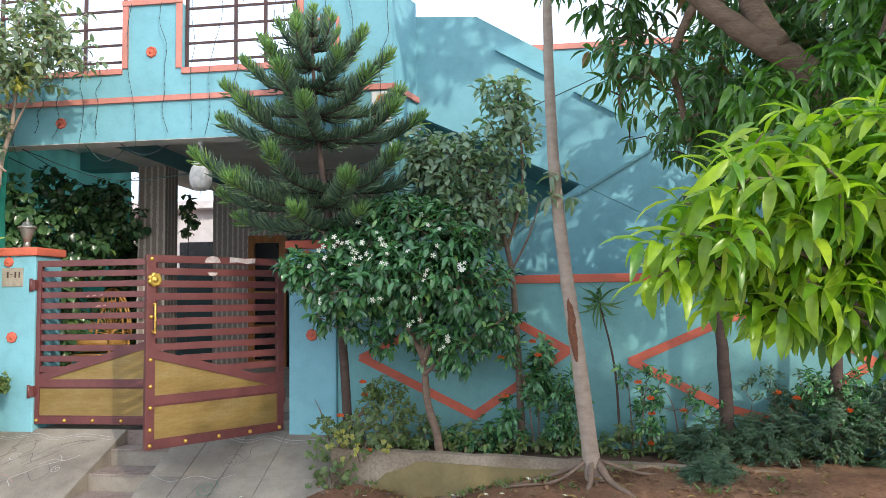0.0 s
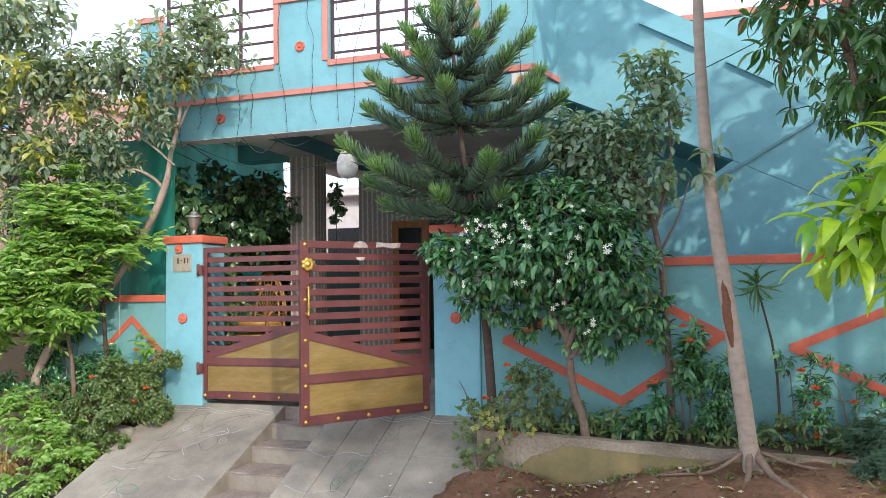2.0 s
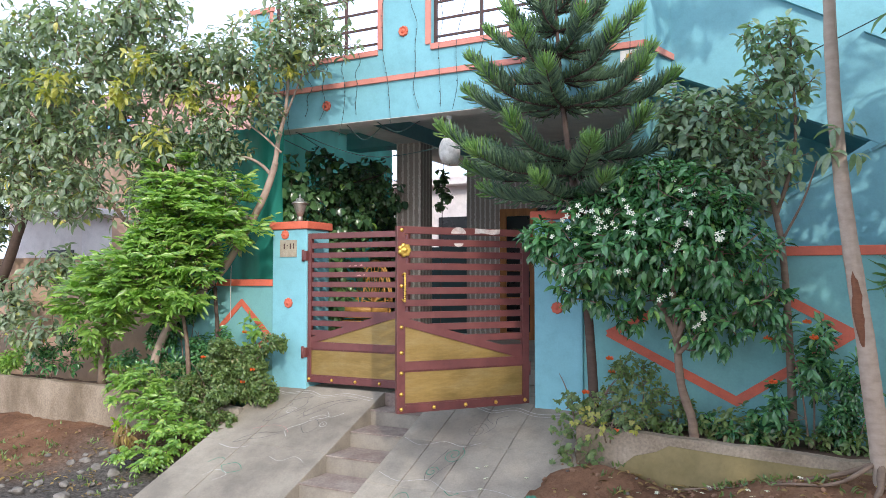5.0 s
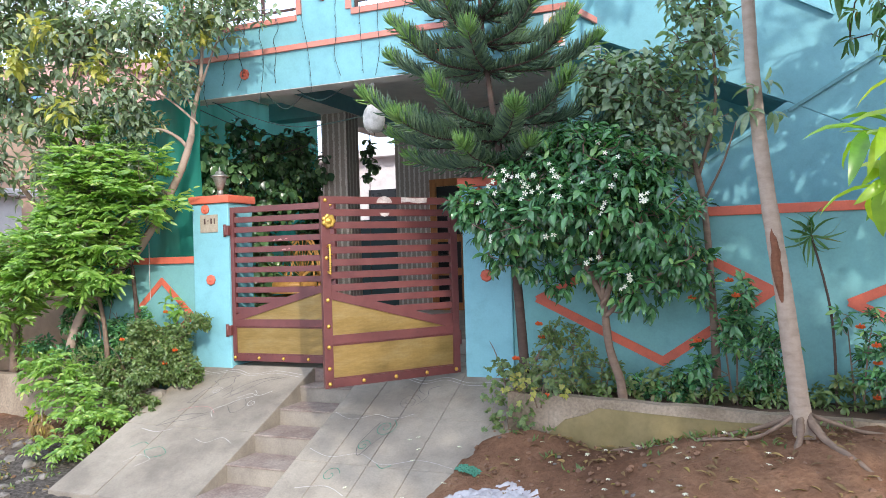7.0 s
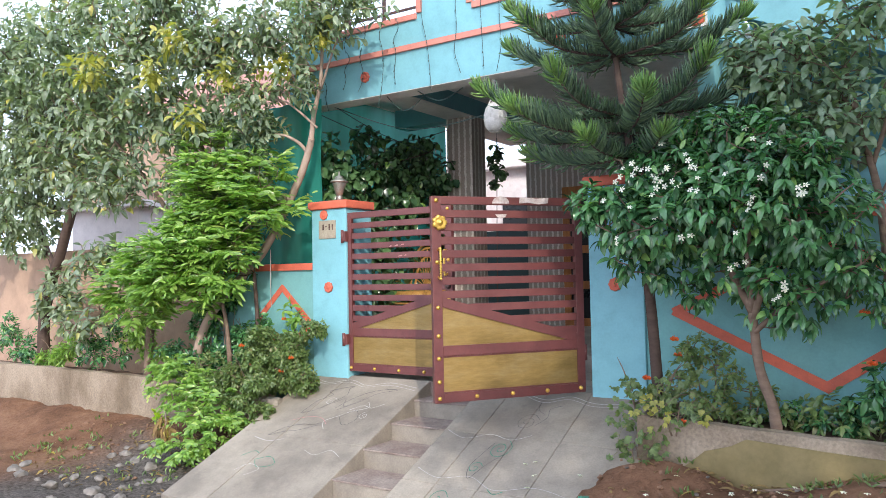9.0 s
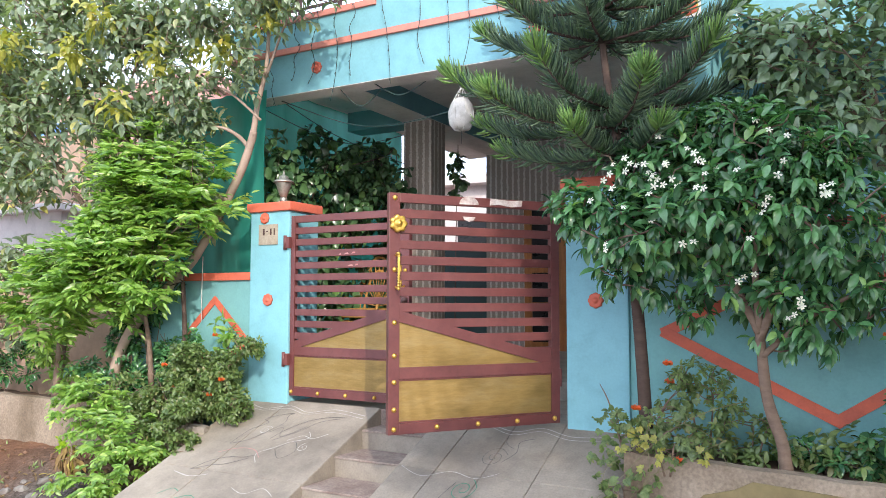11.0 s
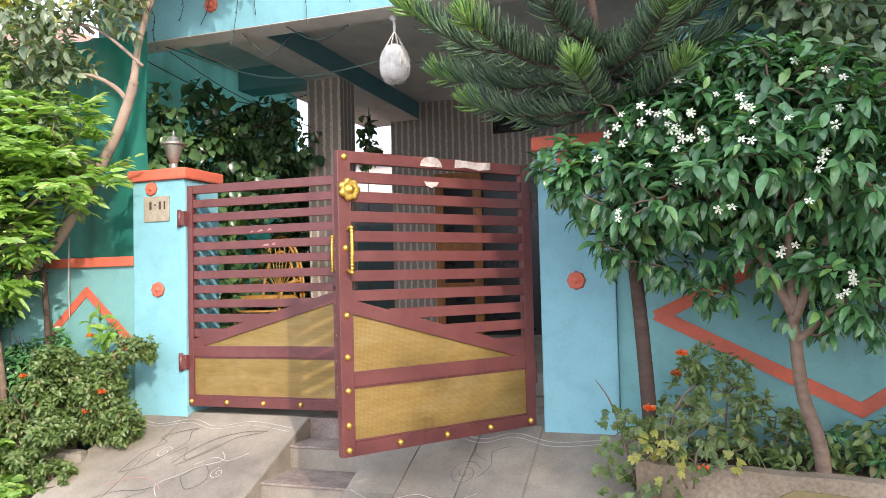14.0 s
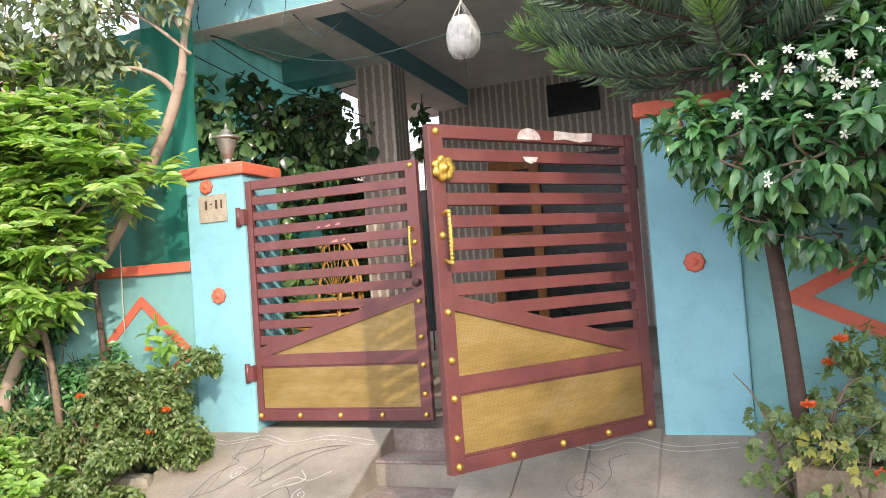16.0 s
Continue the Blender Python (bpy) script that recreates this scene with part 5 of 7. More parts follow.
def norfolk_pine():
    rng = np.random.default_rng(11)
    base = Vector((2.05, -0.34, -0.08))
    t = thing("norfolk_pine", "young norfolk pine with tiers of upturned needle branches", "tree", at=base)
    stem = [(2.05, -0.34, -0.08), (1.99, -0.33, 0.9), (1.88, -0.32, 1.9), (1.79, -0.3, 2.5), (1.725, -0.28, 3.15), (1.68, -0.26, 3.78)]
    piece("trunk", limb(stem, 0.045, 0.012, 10, 5), BARKDARK, t, smooth=True)
    inner, outer = [[], [], [], [], []], [[], [], [], [], []]

    def at_height(z):
        for (x0, y0, z0), (x1, y1, z1) in zip(stem, stem[1:]):
            if z <= z1:
                q = (z - z0) / (z1 - z0)
                return Vector((x0 + (x1 - x0) * q, y0 + (y1 - y0) * q, z))
        return Vector(stem[-1])
    # height on the stem, reach, number of branches, rise of the tips, first angle
    tiers = [(1.90, 0.85, 6, 0.10, 0.5), (2.10, 1.14, 6, 0.12, 0.12), (2.24, 1.12, 6, 0.24, 0.75), (2.72, 0.92, 7, 0.24, 0.05), (2.96, 0.82, 6, 0.30, 0.55), (3.20, 0.68, 6, 0.36, 0.2), (3.42, 0.52, 5, 0.48, 0.7), (3.60, 0.32, 5, 0.75, 0.1), (3.74, 0.16, 4, 1.4, 0.4)]
    for z, reach, count, rise, first in tiers:
        o = at_height(z)
        for k in range(count):
            a = math.pi + 2 * math.pi * (k + first * 0.5) / count + rng.uniform(-0.16, 0.16)
            ln = reach * rng.uniform(0.86, 1.06)
            out = Vector((math.cos(a), math.sin(a), 0))
            if out.y < -0.5:
                ln *= 0.85
            if o.y + out.y * ln > 0.32:
                ln = max(0.2, (0.32 - o.y) / out.y)
            tip = o + out * ln + Vector((0, 0, rise * ln))
            mid = o + out * ln * 0.62 + Vector((0, 0, rise * ln * 0.22 - 0.03 * ln))
            ring = bend([o, mid, tip], max(7, int(ln / 0.036)))
            total = len(ring)
            piece("branch", tube(bmesh.new(), ring[::3] + [ring[-1]], [0.013 - 0.010 * i / (total // 3 + 1) for i in range(len(ring[::3]) + 1)], 6), BARKDARK, t, smooth=True)
            for i in range(2, total):
                f = i / (total - 1)
                p = ring[i]
                d = (ring[min(i + 1, total - 1)] - ring[i - 1]).normalized()
                sd = d.cross(Vector((0, 0, 1))).normalized()
                up = sd.cross(d)
                size = min(1.0, 0.55 + 0.5 * reach) * (0.070 + 0.095 * math.sin(math.pi * min(1.0, 0.10 + 0.70 * f)))
                ways = []
                for side in (-1, 1):
                    for lift, ahead in ((0.75, 0.50), (0.25, 0.50), (-0.10, 0.45)):
                        if rng.random() < (0.85 if lift > 0 else 0.40):
                            ways.append(d * ahead + sd * side * 0.62 + up * lift)
                if rng.random() < 0.95:
                    ways.append(d * 0.8 + sd * rng.uniform(-0.3, 0.3) + up * 0.75)
                if rng.random() < 0.35:
                    ways.append(d * 0.5 + sd * rng.uniform(-0.4, 0.4) - up * 0.6)
                if f > 0.93:
                    ways += [d + sd * q * 0.45 + up * g for q in (-1, 0, 1) for g in (0.0, 0.45)]
                for w in ways:
                    w = w.normalized() + Vector(rng.normal(size=3)) * 0.07
                    cols = outer if f > 0.74 and rng.random() < 0.3 + 2.6 * (f - 0.74) else inner
                    cols[0].append(tuple(p - base)), cols[1].append(tuple(w)), cols[2].append(tuple(d * 0.12 + Vector((0, 0, 0.30))))
                    cols[3].append(size * rng.uniform(0.65, 1.0)), cols[4].append(0.0070)
    for nm, cols, mat, lab in (("needle_foliage", inner, LEAF_PINE, ""), ("tip_foliage", outer, LEAF_TIP, "fresh light green needle tips")):
        o = new(nm, cord_mesh(nm, *cols, mat))
        o.parent, o["kind"] = t, "stuff"
        if lab:
            o["label"] = lab
    return t


norfolk_pine()

# ---- jasmine with white flowers ----
def pinwheel(r=0.026):
    bm = bmesh.new()
    for k in range(5):
        a = 2 * math.pi * k / 5
        c, s = math.cos(a), math.sin(a)
        q = [(0.0, 0.0, 0.0), (r * 0.40, -r * 0.20, 0.004), (r * 0.80, -r * 0.26, 0.002), (r, -r * 0.02, 0.0), (r * 0.86, r * 0.26, -0.003), (r * 0.4, r * 0.22, 0.003)]
        vs = [bm.verts.new((c * x - s * y, s * x + c * y, z)) for x, y, z in q]
        bm.faces.new(vs)
    return bm


FLOWER = mesh_from("flower", pinwheel(), PETAL)
def jasmine_leaves(r, p, o):
    """Rosettes held up on the outer shoots, older leaves hanging below them."""
    low = (o[:, 2] < -0.15) | (r.random(len(p)) < 0.22)
    up = whorls(r, p[~low], o[~low], 7, 0.100, 0.92, 0.06, 0.75, 0.42)
    down = whorls(r, p[low], o[low], 6, 0.112, 0.70, 0.75, -0.1, 0.38)
    return [a + b for a, b in zip(up, down)]


jasmine_blobs = [((2.66, -0.57, 1.50), (0.58, 0.52, 0.40)), ((2.22, -0.57, 1.40), (0.48, 0.48, 0.32)), ((3.10, -0.53, 1.38), (0.48, 0.44, 0.40)), ((2.90, -0.49, 1.78), (0.48, 0.44, 0.30)),
                 ((1.86, -0.51, 1.46), (0.33, 0.38, 0.26)), ((2.22, -0.46, 1.78), (0.44, 0.40, 0.26)), ((1.66, -0.57, 1.56), (0.19, 0.24, 0.18)), ((2.56, -0.41, 2.00), (0.48, 0.36, 0.20)), ((3.08, -0.47, 0.80), (0.22, 0.24, 0.22)),
                 ((3.36, -0.45, 1.02), (0.25, 0.26, 0.22)), ((2.58, -0.53, 1.06), (0.25, 0.26, 0.16)), ((1.95, -0.51, 1.14), (0.20, 0.22, 0.14)), ((2.92, -0.51, 1.00), (0.25, 0.24, 0.18)), ((2.42, -0.49, 0.88), (0.14, 0.15, 0.13)),
                 ((2.84, -0.43, 0.78), (0.22, 0.20, 0.16)), ((2.16, -0.45, 1.02), (0.18, 0.2, 0.12))]
jasmine = plant("jasmine_bush", "leafy crape jasmine bush with small white pinwheel flowers", "shrub", (2.88, -0.46, -0.08),
                [([(2.88, -0.46, -0.08), (2.86, -0.47, 0.10), (2.79, -0.50, 0.36), (2.76, -0.53, 0.75)], 0.040, 0.028),
                 ([(2.76, -0.53, 0.70), (2.92, -0.56, 1.1), (3.15, -0.6, 1.45)], 0.028, 0.010), ([(2.76, -0.53, 0.74), (2.56, -0.56, 1.15), (2.26, -0.6, 1.5), (1.86, -0.6, 1.4)], 0.028, 0.010),
                 ([(2.76, -0.53, 0.74), (2.76, -0.58, 1.3), (2.9, -0.56, 1.8)], 0.026, 0.010), ([(2.765, -0.53, 0.6), (3.05, -0.55, 0.85), (3.42, -0.56, 1.05)], 0.02, 0.008)],
                BARK, jasmine_blobs, 1280, jasmine_leaves, LEAF_JAS, 21, 0.42, 0.5, 0.005)
rng = np.random.default_rng(31)
pts, outs = in_blobs(rng, jasmine_blobs[:6] + jasmine_blobs[7:], 700, 0.95)
k = 0
for p, o in zip(pts, outs):
    if o[1] < -0.45 and k < 62 and p[1] < -0.62:
        for j in range(int(rng.integers(2, 4)) if k % 4 == 0 else 1):
            f = new("flower", FLOWER)
            f.parent = jasmine
            d = Vector((o[0] * 0.5 + rng.normal() * 0.3, -1.0, 0.5 + rng.normal() * 0.3))
            q = Vector(p) - Vector(jasmine.location) + Vector((rng.normal() * 0.04 * (j > 0), -0.09, rng.normal() * 0.03 * (j > 0) + 0.03))
            f.matrix_local = Matrix.LocRotScale(q, d.to_track_quat("Z", "Y"), Vector((1, 1, 1)) * rng.uniform(0.75, 1.05))
            f["label"] = "white pinwheel flower"
            k += 1

# ---- slim garden tree behind the jasmine ----
plant("slim_garden_tree", "slim garden tree with dusty oval leaves by the stair wall", "tree", (3.58, -0.2, -0.08),
      [([(3.58, -0.2, -0.08), (3.56, -0.2, 0.7), (3.52, -0.2, 1.45), (3.44, -0.2, 1.9), (3.34, -0.2, 2.4)], 0.035, 0.016), ([(3.48, -0.2, 1.7), (3.62, -0.2, 2.2), (3.62, -0.2, 2.8), (3.6, -0.2, 3.2)], 0.018, 0.006),
       ([(3.38, -0.2, 2.1), (3.12, -0.22, 2.45), (2.78, -0.25, 2.7)], 0.016, 0.005), ([(3.52, -0.2, 1.5), (3.68, -0.3, 1.8), (3.78, -0.3, 2.1)], 0.012, 0.005)],
      BARK, [((3.02, -0.25, 2.45), (0.45, 0.30, 0.36)), ((3.40, -0.22, 2.10), (0.38, 0.28, 0.38)), ((3.50, -0.2, 2.75), (0.30, 0.25, 0.40)), ((3.12, -0.3, 1.95), (0.38, 0.28, 0.26)), ((3.58, -0.2, 3.08), (0.20, 0.18, 0.22)), ((2.76, -0.22, 2.62), (0.24, 0.22, 0.22)), ((3.32, -0.2, 3.15), (0.12, 0.12, 0.15))],
      560, lambda r, p, o: whorls(r, p, o, 4, 0.105, 0.8, 0.30, 0.25, 0.48, 0.7), LEAF_CITRUS, 41, 0.25, 0.8, 0.004)

# ---- tall slim trunk at the soil's edge ----
tall = plant("tall_mango_tree", "tall slim tree with pale grey-brown bark and a scarred trunk", "tree", (4.17, -1.0, -0.3),
             [([(4.17, -1.0, -0.3), (4.14, -1.0, -0.05), (4.09, -1.0, 0.42), (4.04, -1.0, 0.92), (3.975, -1.0, 1.45), (3.918, -1.0, 2.05), (3.888, -1.0, 2.72), (3.882, -1.0, 3.55), (3.9, -1.0, 5.2)], 0.072, 0.034),
              ([(3.89, -1.0, 4.6), (4.35, -1.05, 5.3), (4.85, -1.1, 5.7)], 0.04, 0.015), ([(3.9, -1.0, 4.9), (3.4, -0.9, 5.5), (2.9, -0.8, 5.9)], 0.04, 0.015), ([(3.9, -1.0, 5.1), (4.0, -0.6, 6.2)], 0.045, 0.015)],
             BARKPALE, [((4.65, -1.1, 5.6), (0.8, 0.7, 0.5)), ((3.2, -0.9, 5.9), (0.8, 0.7, 0.5)), ((4.0, -0.7, 6.3), (0.9, 0.8, 0.5))],
             260, lambda r, p, o: whorls(r, p, o, 8, 0.17, 0.8, 0.6, 0.0, 0.24), LEAF_MANGODARK, 51, 0.4, 0.7, 0.006)
scar_line = bend([(4.048, -1.040, 0.74), (4.030, -1.047, 0.86), (4.012, -1.046, 1.00), (4.008, -1.044, 1.12), (3.985, -1.036, 1.26)], 4)
scar = tube(bmesh.new(), scar_line, [0.008 + 0.024 * math.sin(math.pi * (0.08 + 0.84 * i / (len(scar_line) - 1))) for i in range(len(scar_line))], 10, 0.12, random.Random(6))
piece("bark_scar", scar, BARKCUT, tall, "reddish bare wood scar", True)


def root(line, r):
    """A root that lies on the soil along a line of (x, y), sinking at its end."""
    n = len(line) - 1
    pts = [(x, y, float(ground_height(x, y)) + (0.13 if k == 0 else 0.035 - 0.045 * k / n)) for k, (x, y) in enumerate(line)]
    piece("root", limb(pts, r * 0.62, r * 0.2, 7, 5, random.Random(int(r * 1000)), 0.25), BARK, tall, "exposed woody root", True)


for line, r in (([(4.17, -1.02), (4.27, -1.16), (4.40, -1.34), (4.52, -1.55)], 0.056), ([(4.13, -1.03), (4.11, -1.18), (4.04, -1.36)], 0.050), ([(4.10, -1.00), (3.8, -0.92), (3.3, -0.84), (2.75, -0.78)], 0.034),
                ([(4.09, -1.02), (3.85, -1.12), (3.5, -1.04), (3.1, -1.10)], 0.026), ([(4.2, -0.99), (4.5, -0.92), (4.8, -0.90), (5.1, -0.88)], 0.026)):
    root(line, r)
cols = whorls(np.random.default_rng(8), np.array([(3.90, -1.07, 2.20), (3.99, -1.05, 2.24), (3.87, -1.05, 2.04), (4.03, -1.05, 2.02)]), np.array([(-0.3, -0.5, 0.1), (0.8, -0.3, 0.0), (-0.2, -0.6, -0.3), (0.9, -0.3, -0.3)]), 5, 0.15, 0.8, 0.5, 0, 0.3)
cols = list(cols)
cols[0] = np.asarray(cols[0]) - np.array(tall.location)
leaves_part("side_leaves", tall, cols, LEAF_CITRUS)

# ---- young mango branch in front, and the older mango tree over it ----
plant("young_mango_tree", "young mango tree with bright yellow-green drooping leaves", "tree", (5.75, -4.1, -0.55),
      [([(5.75, -4.1, -0.55), (5.7, -4.15, 0.2), (5.4, -4.3, 0.9), (5.0, -4.35, 1.35)], 0.045, 0.02), ([(4.95, -4.3, 1.0), (4.7, -4.5, 1.3), (4.42, -4.62, 1.45)], 0.016, 0.005), ([(4.95, -4.3, 1.1), (5.0, -4.5, 1.5), (5.0, -4.6, 1.75)], 0.016, 0.005), ([(4.9, -4.35, 1.35), (4.75, -4.3, 1.65), (4.6, -4.3, 1.8)], 0.014, 0.005)],
      BARK, [((4.31, -4.5, 1.40), (0.17, 0.26, 0.15)), ((4.51, -4.45, 1.55), (0.31, 0.34, 0.22)), ((4.85, -4.45, 1.64), (0.40, 0.40, 0.24)), ((5.15, -4.4, 1.50), (0.40, 0.40, 0.30)), ((4.67, -4.35, 1.30), (0.32, 0.3, 0.20))],
      240, lambda r, p, o: whorls(r, p, o, 9, 0.155, 0.85, 0.50, 0.15, 0.25), LEAF_MANGO, 61, 0.5, 0.7, 0.004, curl=0.3, extra=[([((4.95, -4.25, 1.22), (0.35, 0.3, 0.18)), ((5.2, -4.2, 1.35), (0.35, 0.3, 0.25)), ((4.66, -4.2, 1.28), (0.22, 0.25, 0.12)), ((5.0, -4.3, 1.75), (0.4, 0.3, 0.14))], 80, LEAF_MANGOMID)])
plant("old_mango_tree", "old mango tree with a thick leaning limb and dark leaves", "tree", (6.6, -2.3, -0.4),
      [([(6.6, -2.3, -0.4), (6.4, -2.35, 0.8), (6.0, -2.4, 1.75), (5.55, -2.45, 2.30), (5.28, -2.5, 2.57), (5.06, -2.5, 2.72), (4.82, -2.5, 2.92), (4.55, -2.5, 3.2), (4.3, -2.4, 3.6)], 0.118, 0.04),
       ([(5.18, -2.5, 2.66), (5.05, -2.5, 2.92), (5.0, -2.5, 3.3), (5.1, -2.4, 3.9)], 0.085, 0.04), ([(6.0, -2.4, 1.8), (6.2, -2.6, 2.6), (6.3, -2.6, 3.4)], 0.07, 0.03),
       ([(4.75, -2.5, 3.0), (4.62, -2.3, 2.7), (4.68, -2.2, 2.45), (4.72, -2.2, 2.2)], 0.03, 0.018), ([(5.6, -2.45, 2.3), (5.5, -3.2, 2.6), (5.3, -3.6, 2.8)], 0.04, 0.012), ([(6.5, -2.35, 0.6), (7.2, -3.2, 2.4), (7.6, -4.6, 4.0), (7.6, -6.2, 4.6), (7.4, -7.2, 4.8)], 0.13, 0.03), ([(7.3, -3.6, 3.0), (8.4, -4.8, 3.8), (9.4, -5.0, 4.6)], 0.07, 0.02), ([(7.4, -3.9, 3.2), (6.6, -4.2, 3.8), (5.6, -4.3, 4.1)], 0.04, 0.012), ([(7.6, -4.6, 4.0), (6.5, -4.7, 4.7), (5.4, -4.6, 5.1)], 0.05, 0.015), ([(7.6, -5.4, 4.4), (8.2, -6.4, 5.2), (8.8, -7.2, 5.8)], 0.05, 0.015), ([(8.2, -6.4, 5.2), (9.4, -6.8, 5.6), (10.3, -7.0, 6.0)], 0.03, 0.01)],
      BARKROUGH, [((4.45, -2.2, 2.72), (0.38, 0.35, 0.30)), ((4.72, -2.2, 2.45), (0.26, 0.3, 0.28)), ((5.0, -2.0, 2.35), (0.40, 0.4, 0.25)), ((5.6, -2.2, 2.75), (0.6, 0.5, 0.45)), ((4.35, -2.2, 3.25), (0.5, 0.5, 0.35)), ((5.2, -2.1, 3.3), (0.7, 0.6, 0.45)), ((5.7, -2.6, 2.2), (0.55, 0.5, 0.30)), ((6.2, -2.4, 3.3), (0.8, 0.7, 0.6)), ((5.0, -2.2, 4.1), (1.2, 0.9, 0.6)), ((5.3, -1.7, 2.9), (0.7, 0.4, 0.5)), ((6.0, -1.6, 2.6), (0.7, 0.4, 0.6))],
      760, lambda r, p, o: whorls(r, p, o, 9, 0.165, 0.82, 0.65, 0.05, 0.23), LEAF_MANGODARK, 71, 0.45, 0.7, 0.005, curl=0.35, extra=[([((7.4, -7.4, 4.8), (1.3, 0.8, 0.6)), ((9.0, -7.4, 4.6), (1.4, 0.9, 0.7)), ((8.8, -5.2, 3.6), (1.4, 1.0, 1.0)), ((6.5, -2.1, 5.0), (0.9, 0.6, 0.45)), ((6.9, -6.3, 4.7), (0.8, 0.55, 0.4)), ((8.2, -6.4, 4.6), (1.0, 0.8, 0.7)), ((7.2, -7.9, 4.7), (1.0, 0.7, 0.6)), ((7.75, -6.9, 5.6), (0.75, 0.7, 0.5)), ((8.5, -7.2, 5.8), (0.9, 0.7, 0.5)), ((8.5, -8.1, 4.5), (0.9, 0.5, 0.4)), ((5.6, -4.8, 5.1), (1.0, 0.8, 0.45)), ((6.6, -4.6, 5.3), (1.0, 0.9, 0.5)), ((4.7, -4.2, 5.5), (0.7, 0.6, 0.4)), ((5.6, -3.4, 4.25), (0.9, 0.7, 0.4)), ((5.45, -4.4, 4.1), (0.6, 0.5, 0.35)), ((6.2, -4.6, 4.0), (0.7, 0.6, 0.4))], 1500, LEAF_MANGODARK), ([((5.5, -2.95, 2.38), (0.42, 0.2, 0.20)), ((5.9, -2.9, 2.2), (0.45, 0.25, 0.35)), ((5.0, -2.85, 2.28), (0.3, 0.2, 0.14)), ((5.6, -2.9, 2.75), (0.35, 0.2, 0.15))], 150, LEAF_MANGOMID)])

# ---- plants of the east bed ----
for x, h, lean, r in ((5.29, 2.6, -0.03, 0.06), (6.15, 2.4, 0.05, 0.055), (6.95, 2.3, 0.05, 0.06), (7.8, 3.0, 0.1, 0.06)):
    plant("bed_tree", "dark slim trunked tree in the planting bed", "tree", (x, -0.35, -0.08),
          [([(x, -0.35, -0.08), (x + lean * 0.3, -0.35, 0.6), (x + lean, -0.35, 1.2), (x + lean * 1.5, -0.4, h)], r, r * 0.55)], BARKDARK,
          [((x, -0.5, h + 0.1), (0.75, 0.5, 0.5)), ((x + 0.2, -0.5, h - 0.6), (0.6, 0.45, 0.35)), ((x + 0.3, -0.4, h + 0.8), (0.8, 0.5, 0.5))], 260, lambda r_, p, o: whorls(r_, p, o, 8, 0.15, 0.8, 0.6, 0.05, 0.25), LEAF_MANGODARK, int(x * 100), 0.4, 0.7, 0.005, group="bed trees")


def bush(label, x, y, z, w, d, h, leaf, seed, clusters, ll, per=7, name="garden_bush", stems=4, ratio=0.38, droop=0.25, category="bush", flowers=0, lobed=False):
    r = np.random.default_rng(seed)
    limbs = []
    for k in range(max(2, stems // 2)):
        a = r.uniform(-1, 1)
        limbs.append(([(x + a * w * 0.15, y, z), (x + a * w * 0.45, y + r.uniform(-0.3, 0.3) * d, z + h * 0.5), (x + a * w * 0.75, y + r.uniform(-0.5, 0.5) * d, z + h * 0.68)], 0.006 + 0.003 * h, 0.002))
    blobs = [((x + r.uniform(-0.8, 0.8) * w, y + r.uniform(-0.4, 0.3) * d, z + h * r.uniform(0.2, 0.9)), (w * r.uniform(0.25, 0.5), d * 0.6, h * r.uniform(0.14, 0.28))) for _ in range(8)]
    t = plant(name, label, category, (x, y, z), limbs, BARK, blobs, clusters, lambda rr, p, o: palmate(rr, p, o, ll) if lobed else whorls(rr, p, o, per, ll, 0.75, droop, 0.3, ratio), leaf, seed, 0.35, 0.5, 0.003, "stem", group="bed plants")
    if flowers:
        pts, outs = in_blobs(r, blobs, flowers * 4, 0.95)
        sel = [(p, o) for p, o in zip(pts, outs) if o[1] < 0.1][:flowers]
        for p, o in sel:
            f = new("flower_head", BLOOM)
            f.parent = t
            f.location = Vector(p) - Vector((x, y, z)) + Vector((0, -0.03, 0.02))
            f["label"] = "orange flower cluster"
    return t


def bloom():
    rr = np.random.default_rng(3)
    n = 22
    d = rr.normal(size=(n, 3))
    d[:, 2] = np.abs(d[:, 2]) * 0.8
    d[:, 1] -= 0.4
    return leaf_mesh("flower_head", np.zeros((n, 3)), d, rr.normal(size=(n, 3)), 0.036, 0.022, ORANGE)


